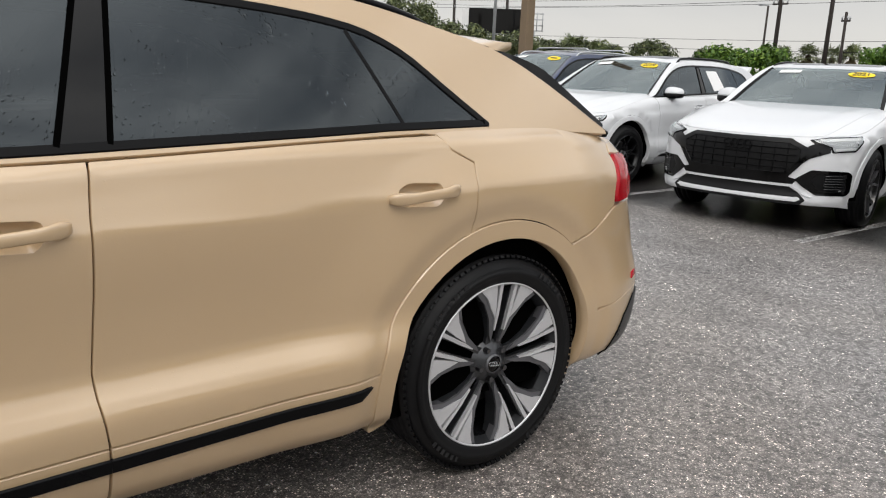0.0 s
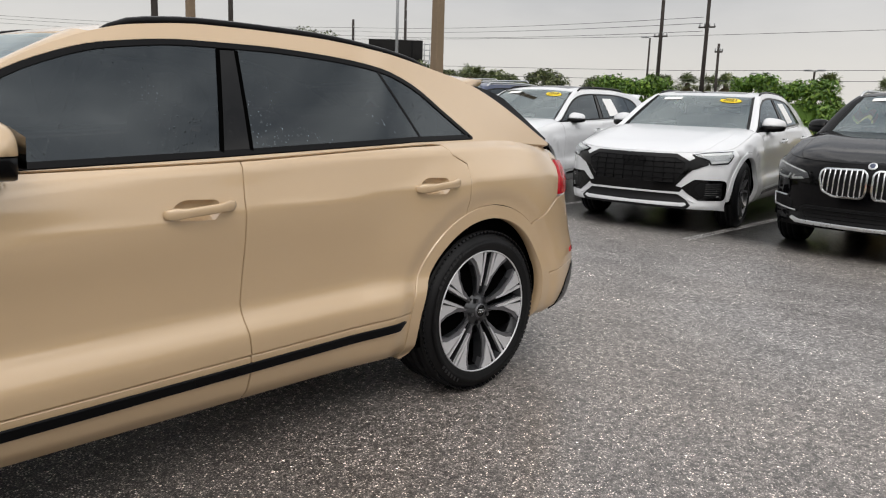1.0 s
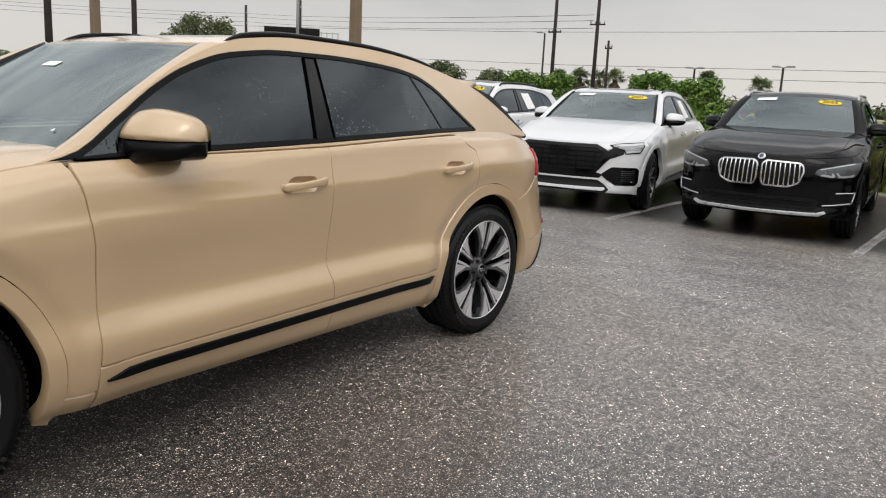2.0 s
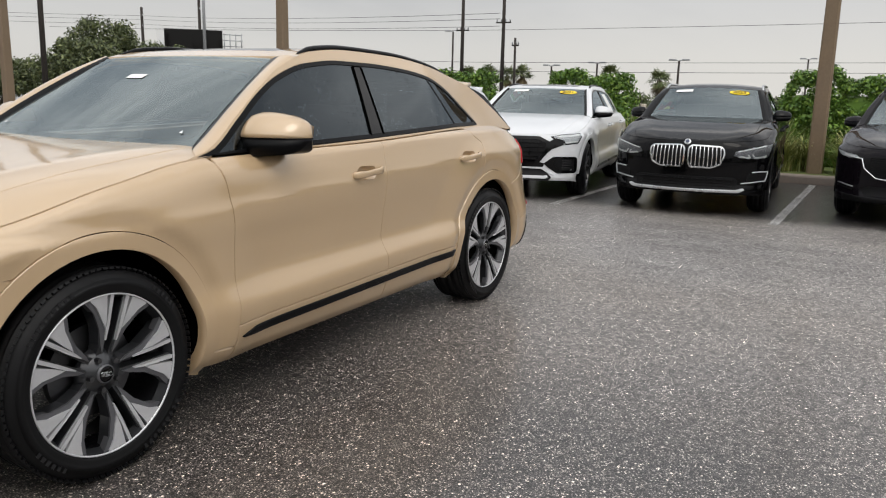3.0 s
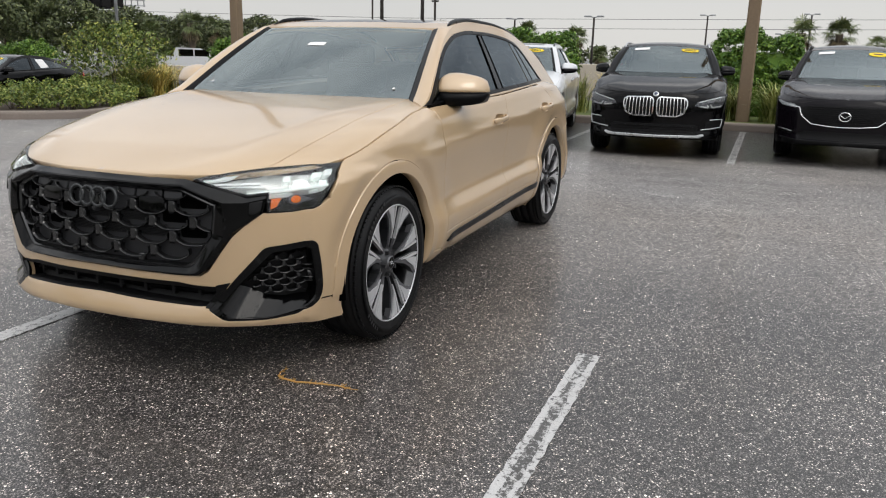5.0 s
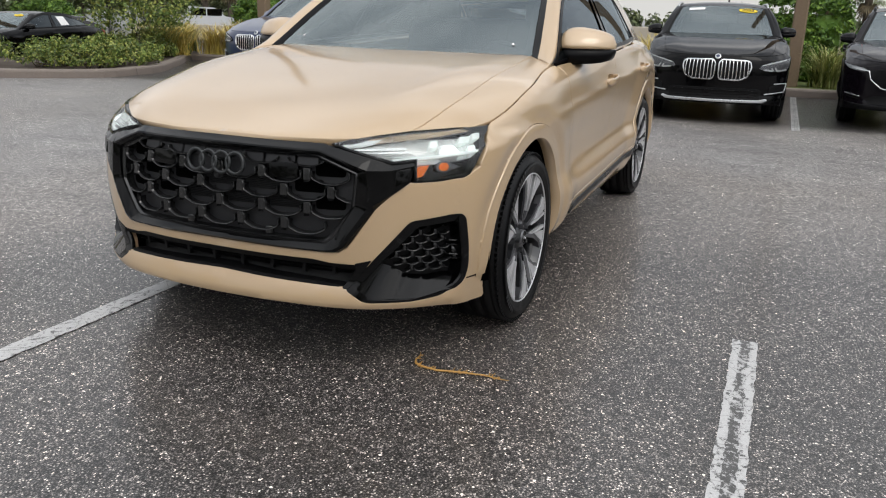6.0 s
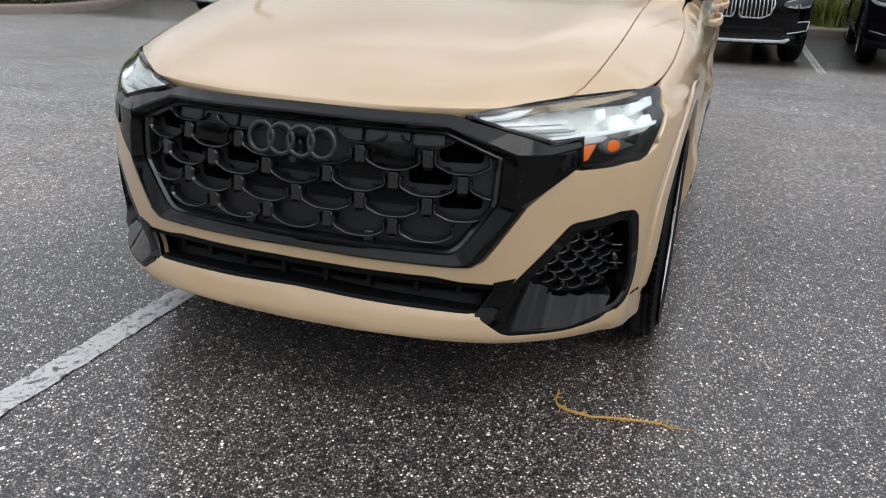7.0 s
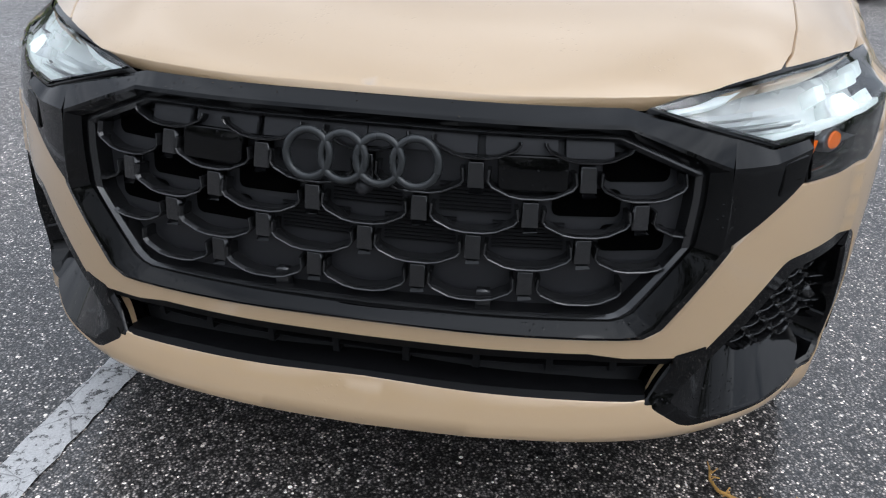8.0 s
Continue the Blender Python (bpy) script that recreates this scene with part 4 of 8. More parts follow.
    for name, a, b in (("front", 0.627, 1.755), ("rear", 1.757, 2.585)):
        xs = np.linspace(a, b, 8)
        tr = [(x, SL(x) - 0.003) for x in xs] + [(x, 0.245 + 0.022 * (x - 0.6) / 2) for x in xs[::-1]]
        if name == "rear":
            tr = [(x, SL(x) - 0.003) for x in xs[:-1]] + [(2.562, 0.468), (2.60, 0.30), (2.62, 0.268)] + [(x, 0.245 + 0.022 * (x - 0.6) / 2) for x in xs[-2::-1]]
        lower = pair("door_trim", patch(B.side(panel_gap(tr)), step, B.wall, flange=0.04), trim or paint_mat, car)
        s0, s1 = max(a, 0.66), min(b, 2.47)
        sx = np.linspace(s0, s1, 6)
        off = lambda x: SL(x) - 0.030
        st = [(x, off(x)) for x in sx] + [(x, off(x) - 0.032) for x in sx[::-1]]
        if name == "front":
            st = [(0.655, off(0.655) - 0.028), (0.74, off(0.74) - 0.003)] + st[1:-1] + [(0.72, off(0.72) - 0.034)]
        else:
            st = st[:5] + [(2.49, off(2.47) + 0.002), (2.45, off(2.45) - 0.03)] + st[7:]
        v, f = patch(B.side(st), 0.02, B.wall, flange=0.012, lift=0.011)
        for ob, vf in zip(lower, (flip_y(v, f), (v, f))):
            link_mesh("sill_strip", *vf, M["trim_black"], ob, "black sill strip")
    # rear quarter, bumper in two tiers
    q = [(x, z) for x, z in gr] + arc(WB0 + AX, 0.395, ring, 106, 50, 20) + [(3.40, 0.803), (3.52, 0.842), (3.66, 0.888), (3.68, 1.0), (3.72, 1.075), (3.80, 1.11)] + [(x, float(B.belt(x)) + 0.004) for x in np.linspace(3.78, 2.80, 14)]
    pair("rear_quarter", patch(B.side(panel_gap(q)), step, B.wall, flange=0.02), paint_mat, car)
    S = B.smax
    bump = np.array(list(B.side(arc(WB0 + AX, 0.395, ring, 49, 13, 10) + [(3.56, 0.512), (3.70, 0.53)])) + [(S, 0.56), (S, 0.90), (B.sx(3.82), 0.888)] + list(B.side([(3.665, 0.882), (3.52, 0.836), (3.395, 0.795)])))
    pair("rear_bumper", patch(inset(bump, 0.0025), step, B.wall, flange=0.03), paint_mat, car)
    bump = np.array(list(B.side(arc(WB0 + AX, 0.395, ring, 12, -8, 6) + [(3.49, 0.27)])) + [(S, 0.27), (S, 0.556)] + list(B.side([(3.70, 0.526), (3.56, 0.508)])))
    pair("lower_bumper", patch(inset(bump, 0.0025), step, B.wall, flange=0.03), paint_mat, car)
    low = np.array(list(B.side([(3.62, 0.29), (3.70, 0.44), (3.80, 0.50)])) + [(S, 0.50), (S, 0.285), (B.sx(3.68), 0.28)])
    pair("rear_valance", patch(low, step, B.wall, flange=0.01, lift=0.006), M["trim_black"], car)
    pair("reflector", patch(B.side(rounded([(3.76, 0.575), (3.82, 0.582), (3.82, 0.600), (3.77, 0.597)], 0.005)), 0.03, B.wall, flange=0.006, lift=0.006), M["glass_red"], car, "red rear reflector")
    lamp = np.array(list(B.side([(3.675, 0.895), (3.69, 0.985), (3.735, 1.068), (3.80, 1.06)])) + [(S, 1.0), (S, 0.955), (B.sx(3.93), 0.93), (B.sx(3.80), 0.895)])
    pair("tail_lamp", patch(inset(lamp, 0.003), step, B.wall, flange=0.03, lift=0.008), M["glass_red"], car, "dark red tail lamp")
    gate = np.array(list(B.side([(3.74, 1.075), (3.80, 1.105)])) + [(S, 1.115), (S, 1.007), (B.sx(3.81), 1.066)])
    pair("tailgate_upper", patch(inset(gate, 0.002), step, B.wall, flange=0.02), paint_mat, car)
    u = np.linspace(-0.95, 0.95, 22)
    v = np.linspace(0, 1, 5)
    link_grid("tailgate_ledge", u, v, B.deck, paint_mat, car)
    # bonnet and wing tops
    n = len(B.edge) // 2
    ex, ey = B.edge[:n, 0], B.edge[:n, 1]
    front_edge = [(x, y) for x, y in zip(ex[::6], ey[::6]) if y < 0.60]
    fe = [(x + 0.003, y) for x, y in front_edge]
    side_line = [(x, float(B.wing(x))) for x in np.linspace(-0.66, 0.72, 16)]
    cow = [(float(B.cowl_x(y)) - 0.012, y) for y in np.linspace(0.72, 0.0, 12)]
    half = fe + [q for q in side_line if q[0] > fe[-1][0] + 0.01] + cow
    full = half + [(x, -y) for x, y in reversed(half) if y > 1e-4]
    full = np.array(full)
    link_mesh("bonnet", *patch(inset(full, 0.003), step, B.lid, flange=0.03, out=(0, 0, -3)), paint_mat, car)
    sl = [(x, float(B.wing(x)) + 0.004) for x in np.linspace(-0.66, 0.73, 16)]
    outer = [(x, y - 0.0015) for x, y in zip(ex[::6], ey[::6]) if x > -0.40 and x < 0.60]
    fo = [(x + 0.003, y) for x, y in zip(ex[::5], ey[::5]) if 0.60 < y and x < -0.40]
    wt = sl[::-1] + fo + outer + [(0.66, float(B.belt_y(0.66)) - 0.02), (0.74, 0.80)]
    pair("wing_top", patch(wt, step, B.lid, flange=0.02, out=(0, 0, -3)), paint_mat, car)
    # scuttle under the screen
    u = np.linspace(-1, 1, 20)
    def scuttle(q):
        y = q[:, 0] * 0.74
        x = B.cowl_x(y) - 0.02 + q[:, 1] * 0.07
        return B.fit(np.stack([x, y, p["cowl"][2] - 0.022 + 0.0 * x], 1))
    link_grid("scuttle", u, np.linspace(0, 1, 3), scuttle, M["plastic"], car)
    # glasshouse
    top_curve = pch(p["dlo"])
    dl = np.array([(x, float(top_curve(x))) for x in np.linspace(p["dlo"][0][0], p["dlo"][-1][0], 48)] + p["dlo_low"])
    hx = np.concatenate([np.linspace(0.585, 1.18, 16), np.linspace(1.24, p["rear"], 18), np.linspace(p["rear"] + 0.06, p["foot"] - 0.02, 8)])
    upper = [(x, float(B.side_top(x))) for x in hx]
    lower = [(x, float(B.belt(x)) + (0.001 if x < 2.79 else -0.010)) for x in np.linspace(p['foot'] - 0.02, 0.50, 34)]
    hpoly = np.array(upper + lower)
    pair("pillar_frame", patch(hpoly, step, B.house, holes=[inset(dl, -0.004)], flange=0.03), paint_mat, car)
    frame_in = inset(dl, 0.018)
    pair("window_surround", patch(dl, step * 0.8, B.house, holes=[frame_in], flange=0.02, lift=0.004), M["trim_black"], car)
    (b0, b1), (c0, c1) = p["pillar"]
    def strip(a, b, w):
        a, b = np.array(a), np.array(b)
        d = (b - a) / np.hypot(*(b - a))
        nrm = np.array([-d[1], d[0]]) * w
        a, b = a - d * 0.0, b + d * 0.0
        return np.array([a - nrm, a + nrm, b + nrm, b - nrm])
    bp = np.array([b0, c0, c1, b1], float)
    bp[2:, 1] -= 0.02
    bp[:2, 1] += 0.012
    pair("pillar_cover", patch(bp, step, B.house, flange=0.006, lift=0.002), M["gloss_black"], car)
    pair("quarter_divider", patch(strip((p["quarter"][0][0], p["quarter"][0][1] + 0.012), (p["quarter"][1][0], p["quarter"][1][1] - 0.012), 0.0045), 0.012, B.house, flange=0.006, lift=0.002), M["trim_black"], car)
    for qa, qb in ((b0, b1), (c0, c1)):
        pair("window_seal", patch(strip((qa[0], qa[1] + 0.012), (qb[0], qb[1] - 0.02), 0.006), 0.012, B.house, flange=0.004, lift=0.005), M["dark"], car)
    # panes, split at the pillar and the divider
    fi = np.array(inset(dl, 0.014))
    def half_plane(poly, a, b, keep):
        a, b = np.array(a, float), np.array(b, float)
        nrm = np.array([-(b - a)[1], (b - a)[0]]) * keep
        out = []
        for q0, q1 in zip(poly, np.roll(poly, -1, axis=0)):
            d0, d1 = (q0 - a) @ nrm, (q1 - a) @ nrm
            if d0 >= 0:
                out.append(q0)
            if d0 * d1 < 0:
                out.append(q0 + (q1 - q0) * d0 / (d0 - d1))
        return np.array(out)
    pa = half_plane(fi, b0, b1, 1)
    pm = half_plane(fi, c0, c1, -1)
    qa, qb = p["quarter"]
    pb = half_plane(pm, qa, qb, 1)
    pc = half_plane(pm, qa, qb, -1)
    for name, poly in (("front_window", pa), ("rear_window", pb), ("quarter_window", pc)):
        if len(poly) > 2:
            pair(name, patch(poly, min(step, 0.03), B.house, flange=0, lift=-0.001), glass, car, "tinted side window")
    # windscreen with a black band round it
    sc = rounded([(-1, 0.0), (1, 0.0), (1, 1.0), (-1, 1.0)], 0.02)
    link_mesh("windscreen", *patch(inset(sc, 0.004), 0.05, B.screen, flange=0, out=(1.5, 0, 0.3)), M["glass_wind"], car, "clear windscreen")
    band_in = rounded([(-0.95, 0.085), (0.95, 0.085), (0.945, 0.965), (-0.945, 0.965)], 0.05)
    link_mesh("screen_band", *patch(inset(sc, 0.004), 0.04, B.screen, holes=[band_in], flange=0, out=(1.5, 0, 0.3), lift=-0.004), M["trim_black"], car)
    pair("front_pillar", patch([(0.28, 0.0), (1.0, 0.0), (1.0, 1.0), (0.28, 1.0)], 0.08, B.post, flange=0.02), paint_mat, car)
    pair("pillar_seal", patch([(0.0, 0.0), (0.27, 0.0), (0.27, 1.0), (0.0, 1.0)], 0.08, B.post, flange=0.02), M["trim_black"], car)
    # roof
    r0, r1 = p["header"] + 0.004, p["rear"] + 0.21
    ro = [(r0, u) for u in np.linspace(-1, 1, 16)] + [(x, 1.0) for x in np.linspace(r0, r1, 24)[1:-1]] + [(r1, u) for u in np.linspace(1, -1, 16)] + [(x, -1.0) for x in np.linspace(r1, r0, 24)[1:-1]]
    sun_hole = rounded([(r0 + 0.16, -0.70), (r0 + 0.16, 0.70), (r0 + 1.20, 0.70), (r0 + 1.20, -0.70)], 0.06)
    link_mesh("roof", *patch(ro, step * 1.3, B.top_skin, holes=[sun_hole] if sunroof else (), flange=0.03, out=(1.8, 0, 0.5)), paint_mat, car)
    if sunroof:
        link_mesh("sunroof", *patch(inset(sun_hole, 0.006), 0.08, B.top_skin, flange=0.02, out=(1.8, 0, 0.5)), M["gloss_black"], car, "dark glass sunroof")
    # rear window and lip spoiler
    bw = rounded([(-0.93, 0.12), (0.93, 0.12), (0.93, 0.93), (-0.93, 0.93)], 0.05)
    link_mesh("tailgate_frame", *patch([(-1, 0), (1, 0), (1, 1), (-1, 1)], 0.05, B.back, holes=[bw], flange=0.02, out=(2.0, 0, 0.5)), M["trim_black"], car)
    link_mesh("rear_screen", *patch(inset(bw, 0.003), 0.06, B.back, flange=0, out=(2.0, 0, 0.5)), glass, car)
    r = p["rear"]
    u = np.linspace(-0.97, 0.97, 23)
    sv, sf = [], []
    for k, (f1, dz) in enumerate(((0.0, 0.004), (0.5, 0.010), (1.0, 0.0), (1.0, -0.022), (0.1, -0.05))):
        root = B.top_raw(np.full_like(u, r - 0.02), u)
        tip = np.stack([r + 0.17 - 0.07 * np.abs(u) ** 2.5, u * root[-1, 1] / u[-1] * 0.97, float(B.roofc(r + 0.12)) + 0.004 - 0.016 * u * u], 1)
        row = root * (1 - f1) + tip * f1
        row[:, 2] += dz
        sv += list(row)
    n = len(u)
    sf = [(k * n + i, k * n + i + 1, (k + 1) * n + i + 1, (k + 1) * n + i) for k in range(4) for i in range(n - 1)]
    sf += [tuple(k * n for k in range(5)), tuple(k * n + n - 1 for k in reversed(range(5)))]
    link_mesh("roof_spoiler", B.fit(np.array(sv)), sf, paint_mat, car, "", True)
    for sgn in (-1, 1):
        fx = np.linspace(r + 0.0, p["foot"] - 0.02, 16)
        fz = B.side_top(fx)
        up = fz - B.belt(fx)
        fy = B.belt_y(fx) - B.lean(fx) * up - 0.10 * up * up
        sl = np.gradient(fz, fx)
        nx, nz = -sl / np.hypot(sl, 1), 1 / np.hypot(sl, 1)
        tall = 0.062 * np.minimum(1, np.linspace(0.1, 2.4, 16)) * np.linspace(1, 0.35, 16)
        rows = [np.stack([fx + nx * o, sgn * (fy - d), fz + nz * o], 1) for o, d in ((-0.012, 0.006), (tall, 0.022), (tall, 0.045), (-0.012, 0.060))]
        fv = np.concatenate(rows)
        ff = [(k * 16 + i, k * 16 + i + 1, (k + 1) * 16 + i + 1, (k + 1) * 16 + i) for k in range(3) for i in range(15)]
        link_mesh("rear_fin", B.fit(fv), ff if sgn > 0 else [t[::-1] for t in ff], M["gloss_black"], car, "gloss black fin beside the rear window", False)
    if roof_rails:
        for sgn in (-1, 1):
            pts, rad = [], []
            x0, x1 = 1.38, 2.95
            for i, x in enumerate(np.linspace(x0, x1, 26)):
                z = float(B.side_top(x))
                e = min(1.0, min(x - x0, x1 - x) / 0.16)
                up = -0.016 + p.get('rail', 0.024) * (1 - (1 - e) ** 2)
                y = float(B.belt_y(x)) - float(B.lean(x)) * (z - float(B.belt(x))) - 0.10 * (z - float(B.belt(x))) ** 2 - 0.030
                pts.append((x, sgn * y, z + up))
                rad.append(0.010 + 0.009 * e)
            v, f = tube(B.fit(np.array(pts)), rad, 8, flat=0.9)
            link_mesh("roof_rail", v, f, M["trim_black"] if roof_rails == "black" else M["satin_silver"], car)
    # inside: floor pan, dark tub, dash, seats, wheel
    interior(car, B)


def link_grid(name, u, v, fmap, material, car, label="", up=True):
    uu, vv = np.meshgrid(u, v)
    p3 = fmap(np.stack([uu.ravel(), vv.ravel()], 1))
    n = len(u)
    faces = [(j * n + i, j * n + i + 1, (j + 1) * n + i + 1, (j + 1) * n + i) for j in range(len(v) - 1) for i in range(n - 1)]
    a, b, c = p3[faces[0][0]], p3[faces[0][1]], p3[faces[0][2]]
    if up and np.cross(b - a, c - a)[2] < 0:
        faces = [f[::-1] for f in faces]
    return link_mesh(name, p3, faces, material, car, label)


def handle_dish(B, hx, z):
    """The outline of the hollow behind a door handle, as (s, z)."""
    a, b = hx
    return B.side(rounded([(a + 0.045, z - 0.034), (b - 0.075, z - 0.040), (b - 0.055, z - 0.015), (b - 0.055, z + 0.028), (a + 0.075, z + 0.034), (a + 0.030, z + 0.012)], 0.022))


def build_handles(doors, B, hx, z, material, fine):
    """A pull handle: a bowed grip standing off the door over a hollow."""
    a, b = hx
    xs = np.linspace(a, b, 19)
    zz = lambda x: z - 0.010 + 0.018 * (x - a) / (b - a)
    base = B.wall(B.side([(x, zz(x)) for x in xs]))
    verts, n = [], 12
    for i, (bx, by, bz) in enumerate(base):
        t = i / (len(xs) - 1)
        end = min(1.0, 7 * min(t, 1 - t))
        off = 0.002 + 0.026 * min(1.0, 4 * min(t, 1 - t)) ** 0.6
        hh = 0.0155 + 0.0080 * max(0.0, (abs(2 * t - 1) - 0.45) / 0.55) - 0.012 * (1 - end) ** 2
        for k in range(n):
            ang = 2 * math.pi * k / n
            c, d = math.cos(ang), math.sin(ang)
            verts.append((bx, by + off + (0.010 if c > 0 else 0.006 + 0.02 * (1 - end)) * np.sign(c) * abs(c) ** 0.6 * B.h, bz + hh * np.sign(d) * abs(d) ** 0.6))
    faces = [(i * n + k, i * n + (k + 1) % n, (i + 1) * n + (k + 1) % n, (i + 1) * n + k) for i in range(len(xs) - 1) for k in range(n)]
    faces += [tuple(reversed(range(n))), tuple(range((len(xs) - 1) * n, len(xs) * n))]
    faces = [tuple(reversed(f)) for f in faces]
    rim = handle_dish(B, hx, z)
    mid, half = (rim.max(0) + rim.min(0)) / 2, (rim.max(0) - rim.min(0)) / 2

    def bowl(q):
        p = B.wall(q)
        g = np.clip(edge_gap(q, rim) / 0.026, 0, 1)
        p[:, 1] -= 0.030 * np.sin(g * math.pi / 2)
        return p
    dish = patch(rim, 0.011, bowl, flange=0)
    for ob, flip in ((doors[0], True), (doors[1], False)):
        v = np.array(verts)
        link_mesh("handle", *(flip_y(v, faces) if flip else (v, faces)), material, ob, "painted pull handle")
        link_mesh("handle_dish", *(flip_y(*dish) if flip else dish), material, ob)


def interior(car, B):
    rim = []
    inset_plan = [(x, y - 0.07) for x, y in zip(B.bx[::15], B.by[::15]) if 0.45 < x < 3.6]
    low = [(x, y) for x, y in inset_plan]
    v, f = [], []
    loop = low + [(x, -y) for x, y in reversed(low)]
    n = len(loop)
    for z in (0.27, 0.98):
        v += [(x, y, z) for x, y in loop]
    f = [(i, (i + 1) % n, n + (i + 1) % n, n + i) for i in range(n)] + [tuple(range(n))]
    link_mesh("cabin_tub", B.fit(np.array(v)), f, M["dark"], car, "", False)
    # nose block behind the grille, and floor under everything
    sv, sf = [], []
    plan = [(x + 0.12 if x < -0.5 else x, min(y, 0.60) - 0.0) for x, y in zip(B.bx[::12], B.by[::12])]
    plan = [(x, y) for x, y in plan if x < 0.5]
    lp = plan + [(x, -y) for x, y in reversed(plan) if y > 1e-3]
    m = len(lp)
    for z in (0.27, 0.84):
        sv += [(x, y * 0.98, z) for x, y in lp]
    sf = [(i, (i + 1) % m, m + (i + 1) % m, m + i) for i in range(m)] + [tuple(range(m)), tuple(range(2 * m - 1, m - 1, -1))]
    link_mesh("engine_bay", B.fit(np.array(sv)), sf, M["dark"], car, "", False)
    fitm = Matrix.Diagonal((1, B.w, B.h, 1))
    bm = box_bm((0.55, 1.36, 0.26), (0.98, 0, 0.92), 0.06)
    dash = part("dashboard", bm, M["dash"], car, matrix=fitm)
    for y in (-0.37, 0.37):
        bm = box_bm((0.52, 0.50, 0.16), (1.72, y, 0.66), 0.05)
        seat = part("seat", bm, M["seat"], car, matrix=fitm)
        bm = box_bm((0.14, 0.48, 0.62), (0, 0, 0.31), 0.055)
        bmesh.ops.transform(bm, matrix=pose(1.96, y, 0.70, 0, 14, 0), verts=bm.verts)
        part("backrest", bm, M["seat"], seat)
        bm = box_bm((0.09, 0.26, 0.17), (2.12, y, 1.36), 0.04)
        part("headrest", bm, M["seat"], seat)
    bm = box_bm((0.16, 1.25, 0.66), (2.95, 0, 0.98), 0.05)
    part("rear_bench", bm, M["seat"], car, matrix=fitm)
    v, f = tube([(1.30 - 0.07 * math.sin(t), -0.37 + 0.175 * math.cos(t), 1.02 + 0.16 * math.sin(t)) for t in np.linspace(0, 2 * math.pi, 28, endpoint=False)], 0.014, 7, True)
    link_mesh("steering_wheel", v, f, M["dash"], car, matrix=fitm)
    bm = box_bm((0.04, 0.20, 0.06), (1.27, 0, 1.44 * B.h), 0.02)
    part("rear_view_mirror", bm, M["dash"], car)


def mirrors(car, B, x, y, z, cap, scale=1.0):
    """Door mirrors: a painted cap over a black shell on a foot, swept back towards its tip, with its glass facing back."""
    rows, n = 17, 24

    def shell(grow, lo, hi):
        v = []
        for i in range(rows):
            t = i / (rows - 1)
            e = (1 - abs(2 * t - 1) ** 4.5) ** 0.5 if 0 < t < 1 else 0.0
            yy = 0.262 * t
            front, back = -0.085 + 0.11 * t * t, 0.115 + 0.015 * t
            mid, half = (front + back) / 2, (back - front) / 2
            top, low = 0.096 - 0.050 * max(0, t - 0.40) ** 1.2, -0.084 + 0.022 * t
            for k in range(n):
                a = 2 * math.pi * k / n
                cx, cz = math.cos(a), math.sin(a)
                px = mid + half * np.sign(cx) * abs(cx) ** (0.45 if cx > 0 else 0.8) * (0.25 + 0.75 * e) * grow
                pz = (top * cz**0.75 if cz > 0 else low * min(1.0, -2.2 * cz)) * (0.30 + 0.70 * e) * grow * (1 - 0.55 * max(0.0, -cx) ** 1.5 * (cz > 0))
                v.append((px, yy, min(max(pz, lo), hi)))
        f = [(i * n + k, i * n + (k + 1) % n, (i + 1) * n + (k + 1) % n, (i + 1) * n + k) for i in range(rows - 1) for k in range(n)]
        f += [tuple(reversed(range(n))), tuple(range((rows - 1) * n, rows * n))]
        return np.array(v) * scale, f

    for sgn in (-1, 1):
        def put(v):
            v = v + np.array([x, y, z])
            v[:, 1] *= sgn
            return v
        turn = (lambda q: [t[::-1] for t in q]) if sgn > 0 else (lambda q: q)
        v, f = shell(1.0, -1, -0.004 * scale)
        foot = link_mesh("door_mirror", put(v), turn(f), M["trim_black"], car, "black mirror shell")
        v, f = shell(1.03, 0.0, 1)
        link_mesh("mirror_cap", put(v), turn(f), cap, foot, "painted mirror cap")
        v = np.array([(0.131, 0.03, -0.045), (0.141, 0.225, -0.035), (0.141, 0.230, 0.045), (0.136, 0.12, 0.068), (0.131, 0.03, 0.05)]) * scale
        link_mesh("mirror_glass", put(v), turn([(0, 1, 2, 3, 4)]), M["chrome"], foot, "", False)
        v, f = tube([(x + 0.03, sgn * (y - 0.11), z - 0.045 * scale), (x + 0.03, sgn * (y - 0.02), z - 0.055 * scale), (x + 0.03, sgn * (y + 0.08), z - 0.052 * scale)], [0.055, 0.045, 0.035], 10, flat=0.45)
        link_mesh("mirror_foot", v, f, M["trim_black"], foot)


def both(half):
    """A closed outline from its right half, given from the middle outwards and back to the middle."""
    half = [tuple(q) for q in half]
    return np.array(half + [(-s, z) for s, z in reversed(half) if s > 1e-6])


def nose_mid(name, car, B, half, material, lift=0.0, flange=0.02, holes=(), step=0.03, label="", bevel=0.0022):
    return link_mesh(name, *patch(both(half), step, B.wall, holes=holes, flange=flange, lift=lift, out=(1.0, 0, 0.5), bevel=bevel), material, car, label)


def nose_pair(name, car, B, poly, material, lift=0.0, flange=0.02, holes=(), step=0.03, label="", bevel=0.0022):
    return pair(name, patch(np.array(poly, float), step, B.wall, holes=holes, flange=flange, lift=lift, out=(1.0, 0, 0.5), bevel=bevel), material, car, label)


